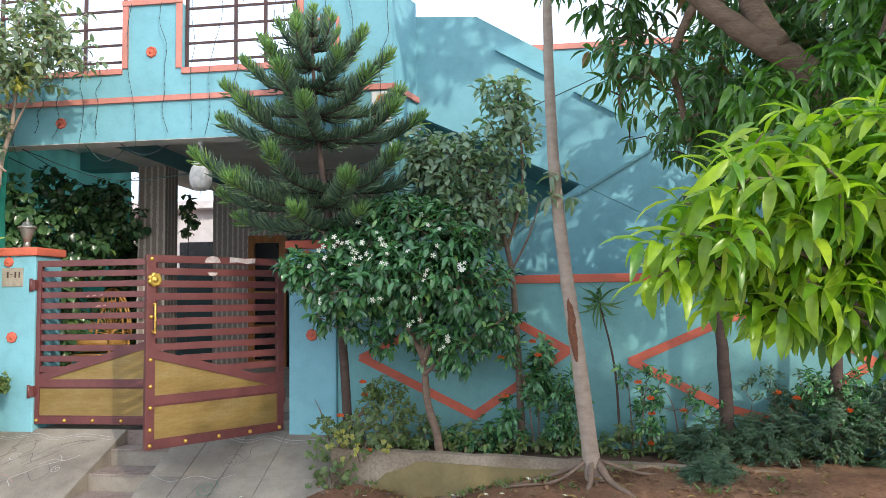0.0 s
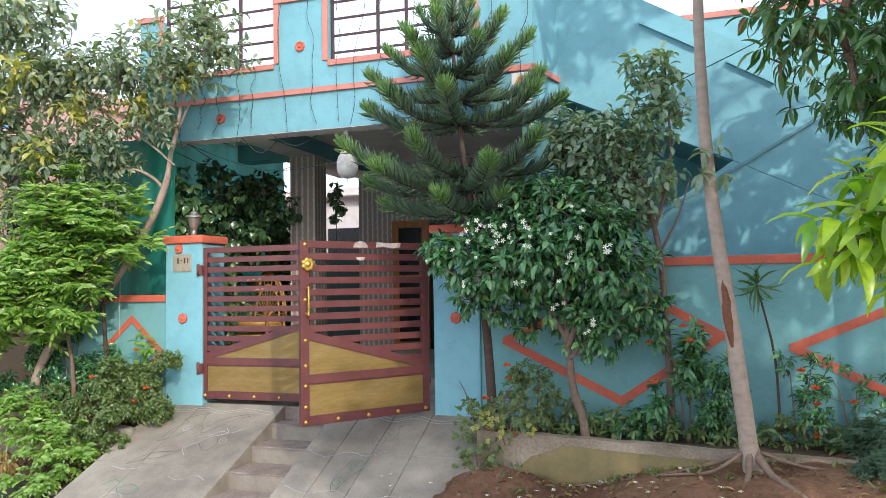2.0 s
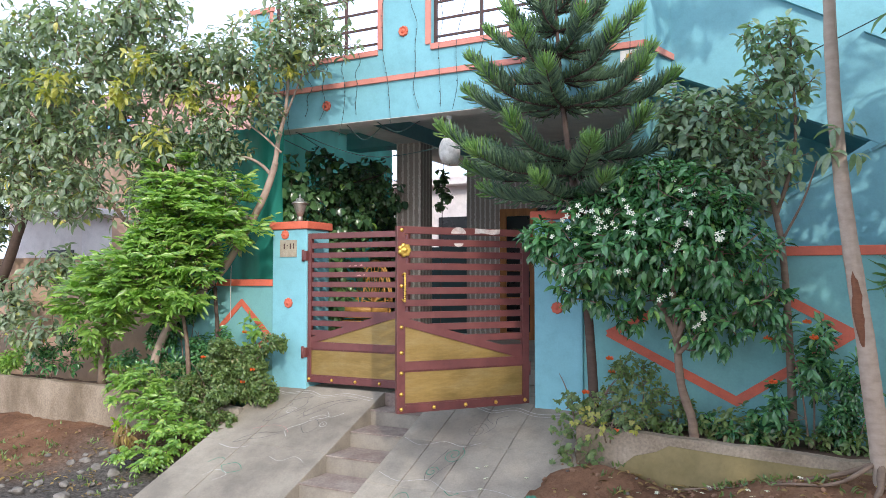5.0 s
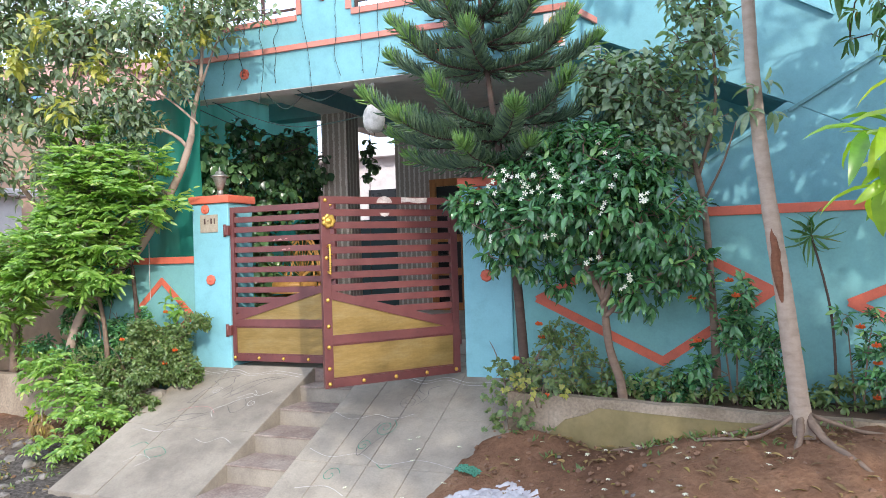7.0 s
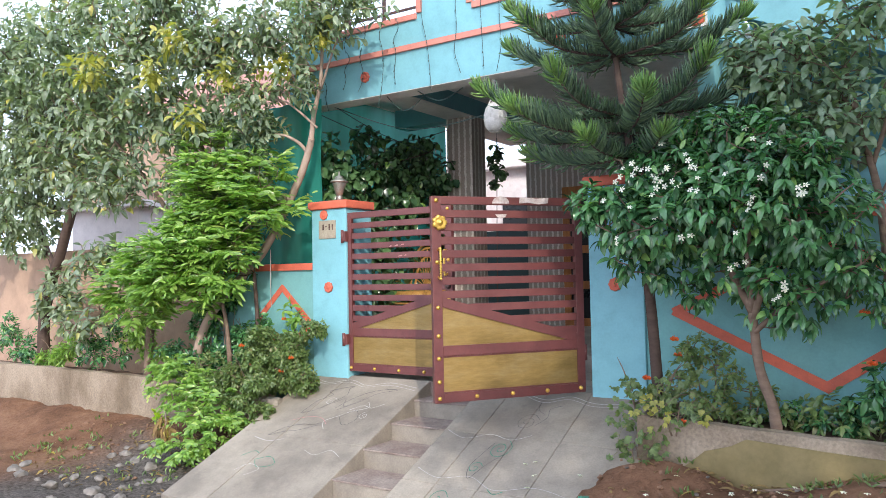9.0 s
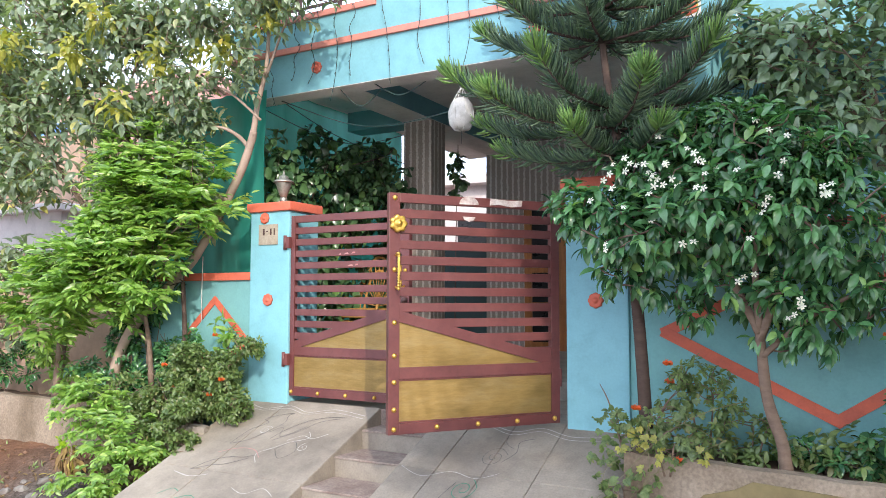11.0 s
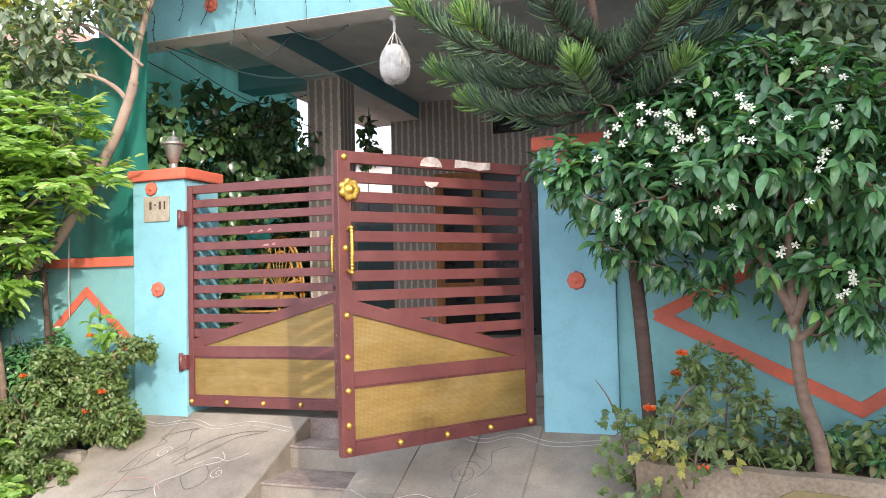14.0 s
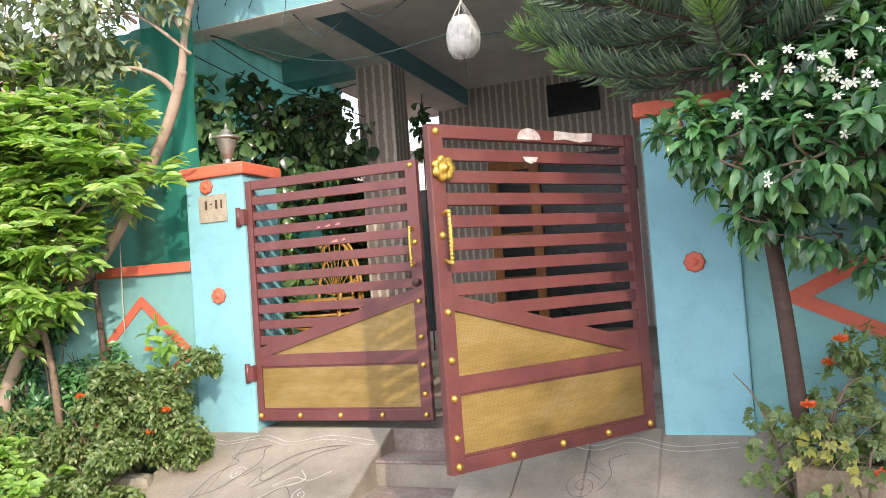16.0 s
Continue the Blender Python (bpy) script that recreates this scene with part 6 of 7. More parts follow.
BLOOM = bloom()
for k, (x, w, h, leaf, n, ll, fl, ratio) in enumerate((
        (2.40, 0.24, 0.66, LEAF_HEDGE, 62, 0.055, 2, 0.40), (2.66, 0.16, 0.45, LEAF_HEDGE, 34, 0.06, 1, 0.42), (3.05, 0.20, 0.22, LEAF_JAS, 12, 0.085, 0, 0.4), (3.45, 0.16, 0.30, LEAF_JAS, 14, 0.10, 0, 0.5), (3.72, 0.26, 1.10, LEAF_JAS, 62, 0.11, 4, 0.34),
        (3.95, 0.26, 0.62, LEAF_JAS, 70, 0.08, 0, 0.32), (4.55, 0.18, 0.95, LEAF_JAS, 20, 0.09, 2, 0.36), (4.95, 0.30, 0.85, LEAF_JAS, 30, 0.075, 3, 0.38), (5.5, 0.35, 0.75, LEAF_FERN, 50, 0.07, 2, 0.4),
        (6.0, 0.45, 0.85, LEAF_JAS, 110, 0.085, 1, 0.36), (6.6, 0.5, 0.75, LEAF_FERN, 110, 0.08, 0, 0.36), (7.3, 0.5, 0.9, LEAF_JAS, 110, 0.09, 0, 0.36), (8.1, 0.6, 1.0, LEAF_FERN, 110, 0.09, 0, 0.36))):
    bush("leafy green garden plant in the planting bed" + (" with orange flowers" if fl else ""), x, -0.28, -0.09 - 0.02 * (x - 2.0), w * 1.25, 0.26, h, leaf, 200 + k, int(n * 1.6), ll * 0.9, flowers=fl, ratio=ratio)
bush("spilling creeper with lobed leaves beside the ramp", 2.02, -0.52, -0.15, 0.36, 0.26, 0.78, LEAF_HEDGE, 230, 120, 0.045, 6, "creeper_bush", 6, 0.6, 0.3, flowers=2, lobed=True)
bush("creeper with lobed leaves trailing over the bed wall", 1.98, -0.72, -0.60, 0.20, 0.14, 0.62, LEAF_HEDGE, 231, 46, 0.048, 5, "creeper_bush", 5, 0.75, 0.3, lobed=True)
bush("yellowing creeper with lobed leaves over the bed wall", 2.25, -0.66, -0.12, 0.34, 0.12, 0.30, LEAF_YELLOW, 232, 12, 0.045, 5, "creeper_bush", 3, 0.75, 0.3, lobed=True)
creeper = thing("trailing_creeper", "thin trailing creeper runners looped over the bed wall", "creeper", at=(2.05, -0.5, -0.1))
cr = random.Random(15)
for k in range(6):
    x0, x1 = 1.85 + cr.random() * 0.8, 1.75 + cr.random() * 0.9
    z0, z1 = 0.05 + cr.random() * 0.35, -0.45 + cr.random() * 0.5
    line = []
    for j in range(6):
        q = j / 5
        line.append((x0 + (x1 - x0) * q + cr.uniform(-0.05, 0.05), -0.52 - 0.21 * min(1.0, q * 1.6) + cr.uniform(-0.02, 0.02), z0 + (z1 - z0) * q + 0.10 * math.sin(3.1 * q) + cr.uniform(-0.04, 0.04)))
    piece("runner", limb(line, 0.0026, 0.0016, 5, 5), VINE, creeper, smooth=True)
spiky = thing("spiky_plant", "slim stalk with a dark rosette of narrow leaves", "plant", at=(4.42, -0.2, -0.14))
piece("stem", limb([(4.42, -0.2, -0.14), (4.40, -0.2, 0.6), (4.28, -0.2, 1.2)], 0.012, 0.008, 6, 5), BARKDARK, spiky, smooth=True)
rr = np.random.default_rng(9)
d = rr.normal(size=(26, 3)) + np.array([0, 0, 0.3])
leaves_part("rosette", spiky, (np.array([(4.28, -0.2, 1.2)] * 26) - np.array(spiky.location), d, rr.normal(size=(26, 3)), 0.23, 0.022), LEAF_MANGODARK, curl=0.7)

cover_blobs = [((x, -0.26, -0.02), (0.34, 0.22, 0.11 + 0.06 * (k % 3))) for k, x in enumerate(np.arange(2.35, 8.8, 0.42))]
plant("ground_cover", "low tangled green ground cover in the planting bed", "ground cover", (5.0, -0.25, -0.08), [([(5.0, -0.25, -0.08), (5.02, -0.25, 0.0), (5.1, -0.25, 0.1)], 0.006, 0.003)], BARK,
      cover_blobs, 620, lambda r, p, o: whorls(r, p, o, 6, 0.075, 0.8, 0.2, 0.35, 0.42), LEAF_HEDGE, 401, 0.3, 0.02, 0.003, "stem")["kind"] = "stuff"

for x, y, w, h in ((5.05, -0.42, 0.28, 0.34), (5.55, -0.44, 0.34, 0.46), (6.05, -0.42, 0.36, 0.58), (6.6, -0.42, 0.40, 0.60), (7.2, -0.42, 0.40, 0.55), (4.98, -1.0, 0.14, 0.14)):
    g0 = -0.09 - 0.02 * (x - 2.0) if y > -0.6 else float(ground_height(x, y)) - 0.02
    plant("fern_bush", "dark fine-leaved fern bush in the planting bed", "fern", (x, y, g0), [([(x, y, g0), (x + 0.02, y, g0 + h * 0.4), (x + 0.05, y - 0.03, g0 + h * 0.8)], 0.008, 0.003)], BARKDARK,
          [((x, y, g0 + h * 0.5), (w, w * 0.5, h * 0.5)), ((x + 0.1, y, g0 + h * 0.75), (w * 0.6, w * 0.4, h * 0.35))], 110, lambda r, p, o: feathers(r, p, o, 7, 0.13, 0.032, 0.30, 0.3), LEAF_FERN, int(x * 70), 0.35, 0.4, 0.002, "stem", group="fern bushes")

# ---- west side: guava, feathery shrub, hedge ----
plant("guava_tree", "guava tree with mottled pale bark and olive leaves", "tree", (-3.45, -0.22, -0.15),
      [([(-3.45, -0.22, -0.15), (-3.27, -0.22, 0.40), (-3.0, -0.2, 0.76), (-2.34, -0.15, 1.32), (-1.84, -0.12, 2.03), (-1.69, -0.1, 2.36), (-1.64, -0.1, 2.50)], 0.055, 0.034),
       ([(-1.65, -0.1, 2.46), (-1.60, -0.1, 2.75), (-1.50, -0.1, 3.1), (-1.42, -0.15, 3.6)], 0.032, 0.014), ([(-1.69, -0.1, 2.34), (-1.80, -0.12, 2.46), (-1.98, -0.14, 2.56), (-2.3, -0.15, 2.66), (-2.5, -0.15, 3.0)], 0.022, 0.008), ([(-1.60, -0.1, 2.75), (-1.75, -0.12, 3.0), (-1.95, -0.12, 3.3), (-2.1, -0.1, 3.7)], 0.018, 0.008),
       ([(-1.95, -0.12, 1.85), (-2.2, -0.2, 2.05), (-2.6, -0.3, 2.3)], 0.018, 0.008), ([(-1.5, -0.1, 3.0), (-1.2, -0.2, 3.4), (-0.9, -0.25, 3.75)], 0.014, 0.006), ([(-2.0, -0.12, 2.9), (-2.5, -0.2, 3.3), (-2.9, -0.3, 3.7)], 0.016, 0.006), ([(-1.56, -0.1, 2.6), (-1.9, -0.2, 2.9), (-2.3, -0.2, 3.0)], 0.014, 0.006)],
      BARKGUAVA, [((-1.35, -0.25, 3.62), (0.50, 0.40, 0.40)), ((-0.85, -0.30, 3.72), (0.42, 0.30, 0.28)), ((-1.15, -0.25, 4.1), (0.60, 0.4, 0.32)), ((-2.1, -0.25, 3.65), (0.75, 0.50, 0.55)), ((-2.3, -0.3, 2.95), (0.55, 0.40, 0.42)), ((-2.9, -0.35, 3.6), (0.75, 0.55, 0.55)), ((-1.7, -0.2, 3.05), (0.38, 0.3, 0.28))],
      720, lambda r, p, o: whorls(r, p, o, 5, 0.112, 0.8, 0.30, 0.2, 0.46, 0.7), LEAF_GUAVA, 81, 0.05, 0.8, 0.0045, extra=[([((-1.95, -0.3, 3.25), (0.25, 0.2, 0.15)), ((-1.3, -0.35, 3.45), (0.2, 0.15, 0.12)), ((-2.5, -0.5, 3.2), (0.25, 0.2, 0.2))], 34, LEAF_YELLOW), ([((-2.45, -0.25, 2.35), (0.50, 0.28, 0.40)), ((-3.0, -0.3, 2.0), (0.5, 0.28, 0.40)), ((-2.2, -0.15, 1.75), (0.30, 0.2, 0.25)), ((-2.6, -0.2, 1.5), (0.4, 0.2, 0.3)), ((-2.75, -0.3, 2.75), (0.45, 0.3, 0.3)), ((-2.2, -0.2, 2.65), (0.28, 0.2, 0.25))], 400, LEAF_GUAVA)])
plant("leafy_west_tree", "spreading olive-leaved tree over the low bed", "tree", (-4.3, -0.2, -0.15),
      [([(-4.3, -0.2, -0.15), (-4.1, -0.25, 0.8), (-3.6, -0.3, 1.7), (-3.0, -0.3, 2.2), (-2.86, -0.3, 2.33)], 0.055, 0.03), ([(-2.95, -0.3, 2.25), (-3.25, -0.3, 2.7), (-3.54, -0.3, 3.06), (-3.8, -0.3, 3.6)], 0.03, 0.012), ([(-3.6, -0.3, 1.7), (-4.2, -0.4, 2.4), (-4.8, -0.5, 3.0)], 0.03, 0.01), ([(-3.3, -0.3, 2.8), (-2.9, -0.4, 3.3), (-2.7, -0.4, 3.7)], 0.016, 0.006)],
      BARK, [((-3.6, -0.45, 3.0), (0.75, 0.5, 0.55)), ((-4.6, -0.5, 3.1), (0.85, 0.6, 0.65)), ((-3.0, -0.45, 2.65), (0.50, 0.4, 0.40)), ((-4.0, -0.5, 3.8), (0.9, 0.6, 0.5)), ((-4.4, -0.6, 2.2), (0.75, 0.5, 0.45)), ((-2.9, -0.4, 3.7), (0.6, 0.45, 0.35)), ((-5.4, -0.4, 2.6), (0.7, 0.6, 0.7)), ((-4.9, -0.4, 1.3), (0.6, 0.4, 0.4)), ((-5.2, -0.5, 0.5), (0.5, 0.3, 0.3)), ((-3.4, -0.35, 2.2), (0.6, 0.4, 0.4)), ((-3.4, -0.5, 4.3), (0.8, 0.5, 0.4)), ((-4.8, -0.5, 4.4), (1.0, 0.6, 0.5)), ((-5.2, -0.5, 3.6), (0.7, 0.5, 0.5))],
      1400, lambda r, p, o: whorls(r, p, o, 5, 0.142, 0.8, 0.40, 0.2, 0.42, 0.7), LEAF_GUAVA, 91, 0.15, 0.7, 0.005, extra=[([((-2.75, -0.75, 2.75), (0.25, 0.2, 0.2)), ((-3.3, -0.85, 3.3), (0.22, 0.2, 0.2)), ((-4.3, -0.95, 3.5), (0.4, 0.2, 0.2)), ((-3.0, -0.8, 3.6), (0.2, 0.2, 0.15))], 46, LEAF_YELLOW)])
plant("far_west_tree", "tree with a dark trunk beside the tan wall", "tree", (-6.8, -0.1, -0.15),
      [([(-6.8, -0.1, -0.15), (-6.75, -0.1, 0.7), (-6.2, -0.15, 1.6), (-5.75, -0.2, 2.4), (-5.6, -0.2, 3.2)], 0.085, 0.05), ([(-6.5, -0.1, 1.2), (-7.0, -0.1, 2.0), (-7.3, -0.1, 2.9)], 0.045, 0.02)],
      BARKDARK, [((-6.0, -0.2, 3.4), (1.1, 0.8, 0.8)), ((-7.4, -0.2, 3.2), (1.1, 0.8, 0.8)), ((-6.6, -0.3, 4.2), (1.3, 0.9, 0.7)), ((-6.9, -0.3, 1.9), (0.6, 0.5, 0.6)), ((-6.4, -0.3, 2.5), (0.7, 0.6, 0.6)), ((-8.2, -0.3, 2.2), (0.9, 0.6, 0.8)), ((-6.2, -0.2, 0.8), (0.5, 0.3, 0.5))],
      1700, lambda r, p, o: whorls(r, p, o, 7, 0.13, 0.8, 0.4, 0.15, 0.42, 0.4), LEAF_GUAVA, 101, 0.35, 0.6, 0.006)
plant("feathery_shrub", "bright green feathery-leaved shrub in the west bed", "shrub", (-2.75, -0.25, -0.15),
      [([(-2.75, -0.25, -0.15), (-2.75, -0.3, 0.5), (-2.8, -0.4, 1.1)], 0.03, 0.016), ([(-2.75, -0.3, 0.5), (-3.2, -0.45, 1.0), (-3.6, -0.6, 1.4)], 0.018, 0.006), ([(-2.78, -0.35, 0.9), (-2.4, -0.5, 1.4), (-2.0, -0.5, 1.7)], 0.016, 0.006), ([(-2.8, -0.4, 1.1), (-2.8, -0.45, 1.7), (-2.7, -0.4, 2.1)], 0.014, 0.005)],
      BARK, [((-3.3, -0.62, 1.15), (0.62, 0.40, 0.42)), ((-3.0, -0.62, 1.35), (0.46, 0.36, 0.38)), ((-2.25, -0.50, 1.85), (0.42, 0.30, 0.24)), ((-2.75, -0.5, 1.95), (0.50, 0.34, 0.30)), ((-3.05, -0.55, 0.85), (0.35, 0.28, 0.18)), ((-3.9, -0.6, 0.95), (0.5, 0.35, 0.45)), ((-2.38, -0.58, 1.36), (0.26, 0.22, 0.20)), ((-2.5, -0.6, 1.05), (0.22, 0.20, 0.16)), ((-2.9, -0.5, 1.6), (0.7, 0.35, 0.35)), ((-1.95, -0.45, 1.74), (0.34, 0.28, 0.26)), ((-2.12, -0.40, 2.12), (0.34, 0.25, 0.24)), ((-2.7, -0.42, 2.3), (0.6, 0.28, 0.32))],
      480, lambda r, p, o: feathers(r, p, o, 3, 0.21, 0.118, 0.31, 0.10), LEAF_CURRY, 111, 0.4, 0.6, 0.004, curl=0.10)
plant("slim_bare_stem", "slim upright stem beside the gate post", "tree", (-2.35, -0.2, -0.15),
      [([(-2.35, -0.2, -0.15), (-2.37, -0.2, 0.5), (-2.42, -0.2, 1.1)], 0.028, 0.020)], BARKDARK, [((-2.5, -0.3, 1.2), (0.3, 0.25, 0.25))], 18, lambda r, p, o: whorls(r, p, o, 6, 0.09, 0.8, 0.3, 0.2, 0.45), LEAF_JAS, 121)
for k, (x, y, z, w, d, h, n, fl) in enumerate(((-1.76, -0.30, -0.16, 0.36, 0.28, 0.74, 330, 3), (-2.2, -0.42, -0.18, 0.42, 0.30, 0.70, 330, 2), (-2.0, -0.68, -0.38, 0.34, 0.22, 0.46, 160, 0), (-1.95, -0.36, -0.16, 0.40, 0.26, 0.60, 200, 2), (-2.65, -0.55, -0.15, 0.36, 0.25, 0.40, 130, 0))):
    bush("rounded small-leaved hedge bush with a few orange flowers", x, y, z, w, d, h, LEAF_HEDGE, 300 + k, n * 2, 0.05, 8, "hedge_bush", 6, 0.5, 0.15, flowers=fl)
plant("low_feathery_bush", "low feathery green bush beside the ramp", "bush", (-2.45, -0.8, -0.6),
      [([(-2.45, -0.8, -0.6), (-2.45, -0.85, -0.4), (-2.4, -0.9, -0.2)], 0.012, 0.005), ([(-2.45, -0.8, -0.55), (-2.7, -0.85, -0.3), (-2.9, -0.9, -0.2)], 0.01, 0.004), ([(-2.45, -0.8, -0.55), (-2.2, -0.9, -0.4), (-2.1, -1.0, -0.35)], 0.01, 0.004)],
      BARK, [((-2.5, -0.85, -0.25), (0.50, 0.25, 0.25)), ((-2.2, -0.95, -0.42), (0.35, 0.25, 0.16)), ((-3.0, -0.75, 0.0), (0.4, 0.25, 0.25)), ((-2.4, -1.15, -0.58), (0.38, 0.22, 0.14))],
      150, lambda r, p, o: feathers(r, p, o, 3, 0.12, 0.07, 0.42), LEAF_CURRY, 131, 0.35, 0.5, 0.003, "stem", curl=0.10)
bush("yellow-green seedling beside the ditch", -3.2, -0.8, -0.68, 0.10, 0.08, 0.42, LEAF_MANGO, 330, 14, 0.075, 5, "seedling", 3, 0.42)
for k, (x, w, h, n) in enumerate(((-3.6, 0.4, 0.5, 70), (-4.4, 0.5, 0.6, 80), (-5.3, 0.5, 0.7, 90), (-6.3, 0.5, 0.6, 90), (-7.4, 0.6, 0.8, 90))):
    bush("leafy green plant in the west bed", x, -0.18, -0.15, w, 0.24, h, (LEAF_JAS, LEAF_CURRY)[k % 2], 340 + k, n, 0.09)
for k, (x, y, w, h, n) in enumerate(((-2.62, -0.12, 0.26, 1.10, 150), (-2.95, -0.10, 0.30, 1.20, 190), (-3.3, -0.10, 0.30, 1.05, 170), (-2.38, -0.13, 0.16, 0.80, 70))):
    bush("dark leafy shrub against the low turquoise wall", x, y, -0.15, w, 0.16, h, LEAF_JAS, 362 + 7 * k, n, 0.085, 7, "wall_shrub", 4)
dry = plant("dried_plant", "withered brown plant with hanging dry leaves by the ditch", "plant", (-2.95, -0.95, -0.74),
            [([(-2.95, -0.95, -0.74), (-2.94, -0.95, -0.55), (-2.92, -0.97, -0.34)], 0.014, 0.006)], BARKPALE,
            [((-2.94, -0.97, -0.52), (0.09, 0.08, 0.16))], 26, lambda r, p, o: whorls(r, p, o, 5, 0.13, 0.5, 1.6, -0.6, 0.28), LEAF_DRY, 361, 0.3, 0.3, 0.003, "stem")
marigold = bush("upright plant with broad leaves and orange flowers by the post", -1.95, -0.12, -0.15, 0.16, 0.12, 1.13, LEAF_CURRY, 350, 22, 0.13, 5, "flowering_plant", 3, 0.4, flowers=3)

# ---- betel vine inside the gate ----
plant("betel_vine", "dense dark betel vine with heart-shaped leaves beside the porch", "climbing plant", (-2.1, 1.4, 0.05),
      [([(-2.1, 1.4, 0.05), (-2.15, 1.4, 1.0), (-2.1, 1.3, 2.0), (-1.9, 1.5, 2.6)], 0.012, 0.006), ([(-2.0, 1.5, 2.4), (-1.6, 2.0, 2.6), (-1.62, 2.3, 2.75), (-1.62, 2.35, 2.3)], 0.008, 0.004), ([(-2.2, 1.0, 0.05), (-2.25, 1.0, 1.2), (-2.1, 0.8, 2.1)], 0.012, 0.005)],
      BARKDARK, [((-2.15, 1.0, 2.0), (0.28, 0.35, 0.50)), ((-2.1, 1.3, 1.2), (0.28, 0.5, 0.8)), ((-1.9, 1.8, 2.1), (0.45, 0.4, 0.55)), ((-2.0, 3.1, 1.4), (0.35, 0.35, 0.9)), ((-1.95, 2.0, 2.65), (0.35, 0.3, 0.15)), ((-2.1, 3.2, 1.2), (0.3, 0.4, 1.1)), ((-2.2, 0.9, 2.3), (0.25, 0.3, 0.35)), ((-2.1, 2.6, 2.2), (0.3, 0.5, 0.4)), ((-2.15, 3.3, 1.8), (0.3, 0.4, 0.8)), ((-2.0, 1.6, 2.42), (0.38, 0.4, 0.28)), ((-1.75, 2.2, 2.4), (0.40, 0.35, 0.28)), ((-2.1, 1.5, 1.75), (0.25, 0.4, 0.5)), ((-1.95, 2.9, 0.8), (0.4, 0.25, 0.6)), ((-2.27, 2.0, 1.4), (0.12, 1.4, 1.2)), ((-2.2, 0.8, 2.55), (0.22, 0.25, 0.28)), ((-2.22, 1.6, 2.75), (0.2, 0.5, 0.2)), ((-1.78, 2.1, 2.75), (0.22, 0.22, 0.2))],
      1080, lambda r, p, o: whorls(r, p, o, 4, 0.125, 0.9, 0.95, -0.1, 0.78, 0.8), LEAF_BETEL, 141, 0.35, 0.4, 0.003, "stem", curl=0.2)
plant("betel_vine", "hanging strand of betel vine beside the striped column", "climbing plant", (-1.08, 2.85, 0.22),
      [([(-1.10, 2.85, 0.22), (-1.08, 2.85, 1.6), (-1.05, 2.85, 2.85)], 0.008, 0.004)], BARKDARK, [((-1.06, 2.82, 2.45), (0.12, 0.12, 0.36))], 22, lambda r, p, o: whorls(r, p, o, 4, 0.10, 0.9, 0.75, -0.1, 0.78, 0.8), LEAF_BETEL, 142, 0.3, 0.4, 0.003, "stem", curl=0.2)

# ---- litter, stones ----
def rock_mesh(seed, r):
    bm = bmesh.new()
    bmesh.ops.create_icosphere(bm, subdivisions=2, radius=r)
    for v in bm.verts:
        v.co *= 1 + 0.35 * noise.noise(v.co * (1.4 / r) + Vector((seed, 0, 0)))
        v.co.z *= 0.62
    return mesh_from("rock", bm, ROCK, False)


rng = np.random.default_rng(77)
ROCKS = [rock_mesh(k, 0.05) for k in range(6)]
for k in range(70):
    x, y = rng.uniform(-4.2, -1.85), rng.uniform(-2.6, -0.95)
    if k > 48:
        x, y = rng.uniform(1.9, 3.2), rng.uniform(-2.2, -0.75)
    s = rng.uniform(0.35, 1.4) if k < 49 else rng.uniform(0.2, 0.6)
    o = new("rock", ROCKS[k % 6])
    o.matrix_world = pose(x, y, float(ground_height(x, y)) + 0.01 * s, rng.uniform(-20, 20), rng.uniform(-20, 20), rng.uniform(0, 360)) @ Matrix.Scale(s, 4)
    tagged(o, "rough grey stone lying beside the ramp", "stone", "loose stones")
block = new("stone_block", mesh_from("stone_block", boxed(-0.10, 0.10, -0.07, 0.07, 0, 0.15, bevel=0.05), CONCRETE))
block.matrix_world = pose(-1.84, -0.52, -0.31, 0, 4, 20)
tagged(block, "pale cement block at the ramp's edge", "stone block")


def sack():
    bm = bmesh.new()
    bmesh.ops.create_grid(bm, x_segments=60, y_segments=44, size=0.5)
    for v in bm.verts:
        x, y = v.co.x, v.co.y
        v.co = Vector((x * 0.62, y * 0.38, 0.035 + 0.05 * noise.noise((x * 5, y * 5, 1)) + 0.035 * noise.noise((x * 13, y * 13, 2)) + 0.03 * abs(noise.noise((x * 24, y * 24, 3))) - 0.12 * (x * x + y * y)))
    return bm


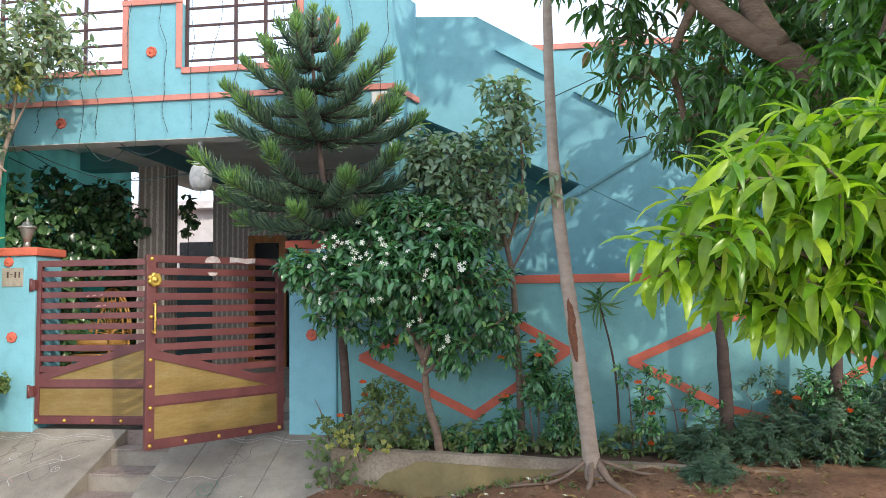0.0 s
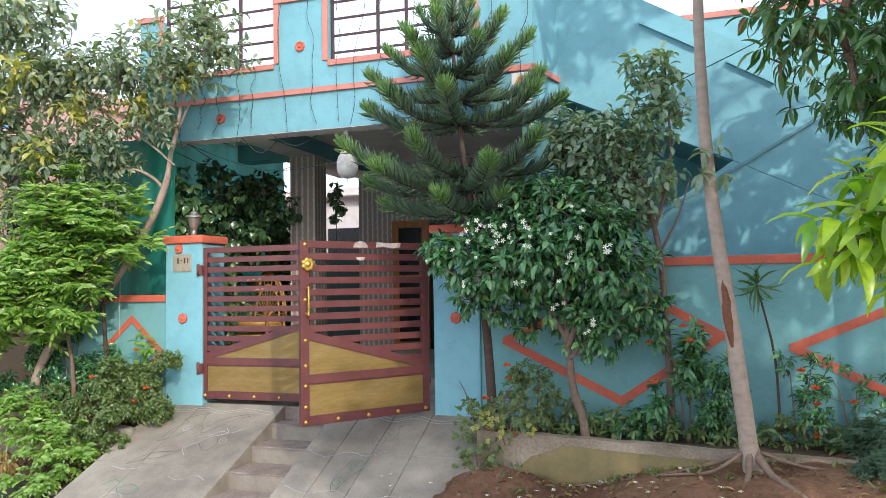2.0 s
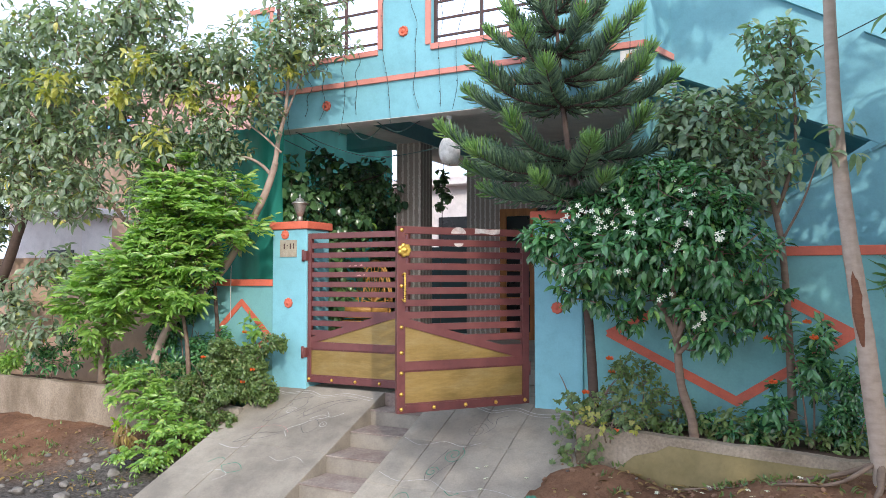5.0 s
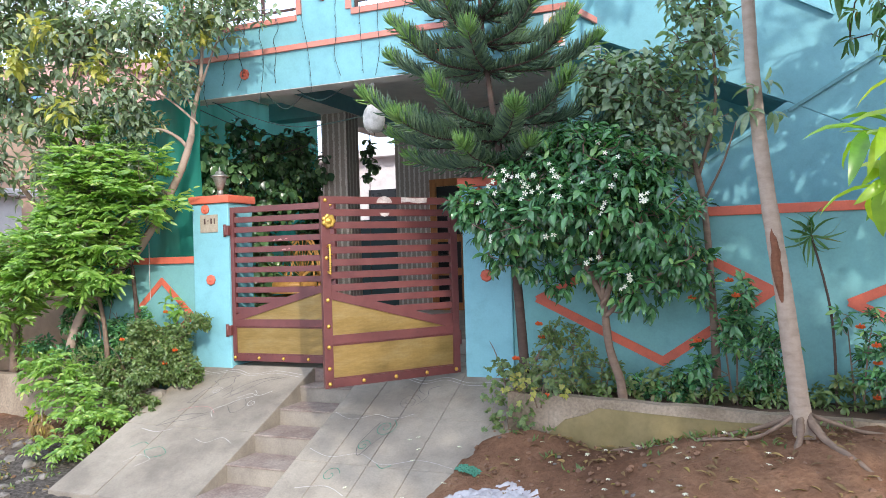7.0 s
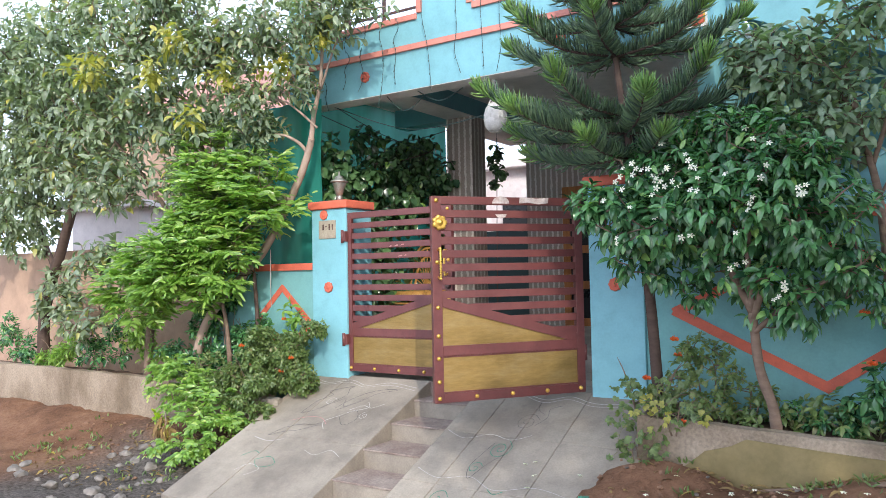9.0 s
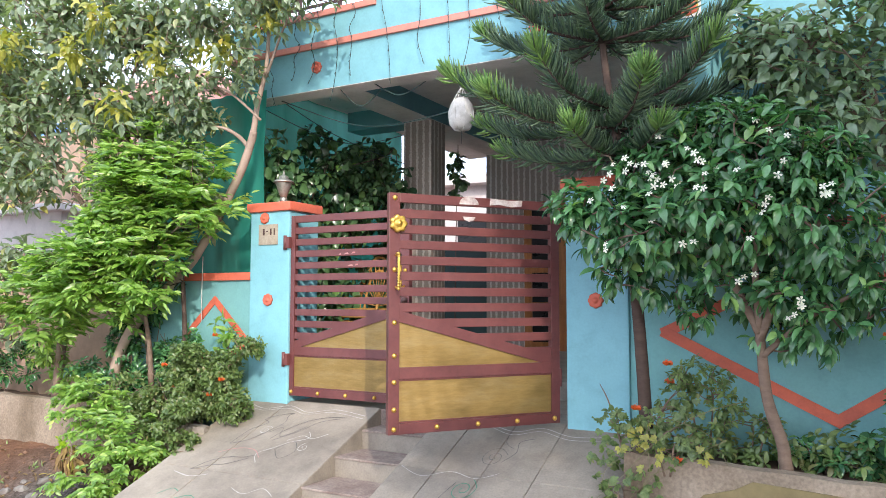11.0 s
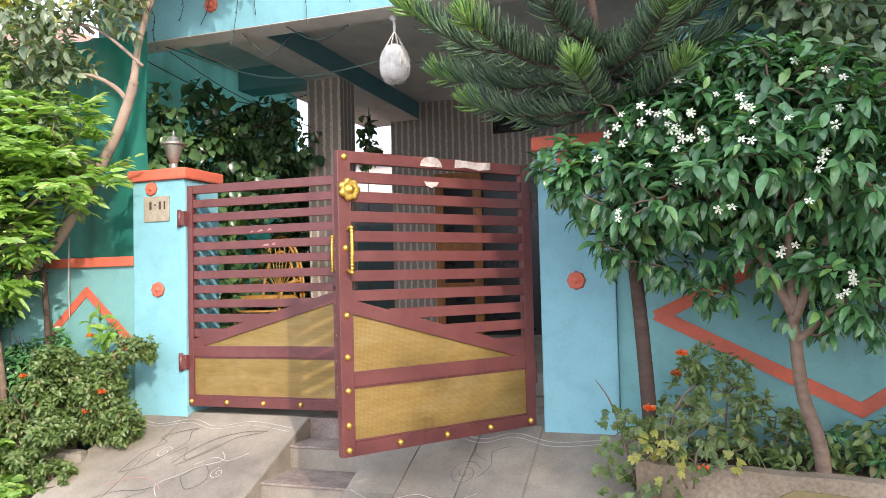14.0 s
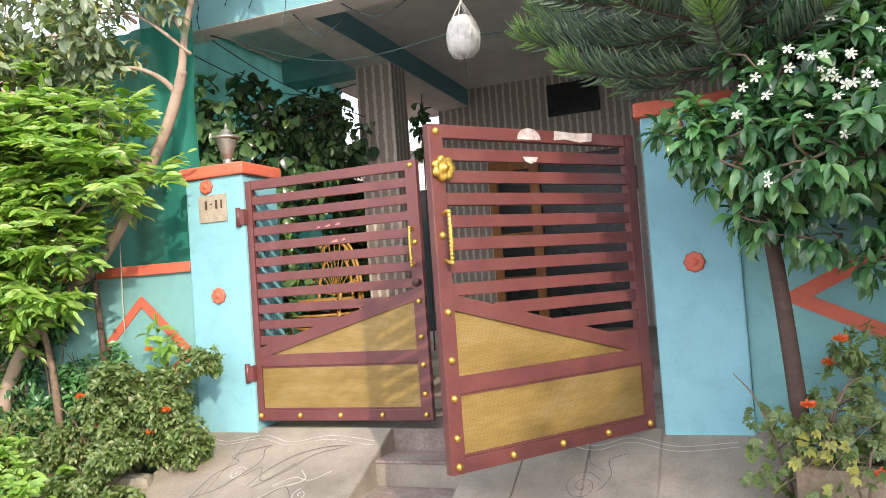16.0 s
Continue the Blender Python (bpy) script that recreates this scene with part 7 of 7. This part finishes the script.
litter = new("torn_sack", mesh_from("torn_sack", sack(), SACKING, True))
litter.matrix_world = pose(2.12, -1.55, float(ground_height(2.12, -1.55)) + 0.01, 3, -6, 25) @ Matrix.Diagonal((1.05, 1.05, 0.75, 1.0))
tagged(litter, "crumpled torn white plastic sack on the soil", "litter")
wrapper = new("green_wrapper", mesh_from("green_wrapper", sack(), GREENCHALK, True))
wrapper.matrix_world = pose(1.86, -1.28, float(ground_height(1.86, -1.28)) + 0.01, 4, 8, -15) @ Matrix.Scale(0.32, 4)
tagged(wrapper, "small crumpled green wrapper on the soil", "litter")
for k in range(46):
    x, y = rng.uniform(2.0, 4.6), rng.uniform(-2.0, -0.75)
    if k > 36:
        x, y = rng.uniform(0.9, 1.9), rng.uniform(-1.7, -0.7)
    z = max(float(ground_height(x, y)) + 0.03, ramp_z(y) + 0.012 if x < 1.98 else -9.0)
    f = new("fallen_flower", FLOWER)
    f.matrix_world = pose(x, y, z, rng.uniform(-15, 15), rng.uniform(-15, 15), rng.uniform(0, 360)) @ Matrix.Scale(0.8, 4)
    tagged(f, "fallen white flower on the ground", "flower", "fallen flowers")
def clods(count):
    """Loose crumbs and clods of the red soil, scattered on it."""
    r = random.Random(5)
    bm = bmesh.new()
    for _ in range(count):
        x, y = (r.uniform(1.75, 5.6), r.uniform(-2.3, -0.72)) if r.random() < 0.75 else (r.uniform(-5.0, -2.2), r.uniform(-1.6, -0.5))
        size = 0.005 + 0.021 * r.random() ** 4
        got = bmesh.ops.create_icosphere(bm, subdivisions=1, radius=size)["verts"]
        for v in got:
            v.co *= 1 + 0.7 * noise.noise(v.co * (1.3 / size) + Vector((x * 9, y * 9, 0)))
            v.co.z *= 0.7
        bmesh.ops.translate(bm, vec=(x, y, float(ground_height(x, y)) + 0.004), verts=got)
    return bm


crumbs = new("soil_clods", mesh_from("soil_clods", clods(900), CLOD, False))
tagged(crumbs, "loose crumbs and clods of red soil", "soil", kind="stuff")
n = 460
b = np.stack((rng.uniform(1.9, 6.0, n), rng.uniform(-2.4, -0.7, n), np.zeros(n)), 1)
b[:, 2] = ground_height(b[:, 0], b[:, 1]) + 0.02
b2 = np.stack((rng.uniform(-4.5, -1.8, 160), rng.uniform(-2.0, -0.6, 160), np.zeros(160)), 1)
b2[:, 2] = ground_height(b2[:, 0], b2[:, 1]) + 0.02
b = np.concatenate((b, b2))
d = rng.normal(size=(len(b), 3)) * np.array([1, 1, 0.12])
lit = new("leaf_litter", leaf_mesh("leaf_litter", b, d, np.array([0, 0, 1.0]) + rng.normal(size=(len(b), 3)) * 0.2, rng.uniform(0.035, 0.11, len(b)), 0.026, LEAF_DRY))
tagged(lit, "dry fallen leaves scattered on the soil", "leaf litter", kind="stuff")
wd, wdd = [], []
for k in range(70):
    x, y = (rng.uniform(2.2, 5.5), rng.uniform(-1.3, -0.70)) if k < 30 else (rng.uniform(-5.0, -2.0), rng.uniform(-1.9, -0.6))
    for j in range(7):
        wd.append((x + rng.normal() * 0.04, y + rng.normal() * 0.04, float(ground_height(x, y)) + 0.01))
        wdd.append((rng.normal() * 0.7, rng.normal() * 0.7, 0.8))
weeds = new("weeds", leaf_mesh("weeds", wd, wdd, rng.normal(size=(len(wd), 3)), rng.uniform(0.03, 0.075, len(wd)), 0.018, LEAF_HEDGE))
tagged(weeds, "small green weeds growing in the soil", "weeds", kind="stuff")
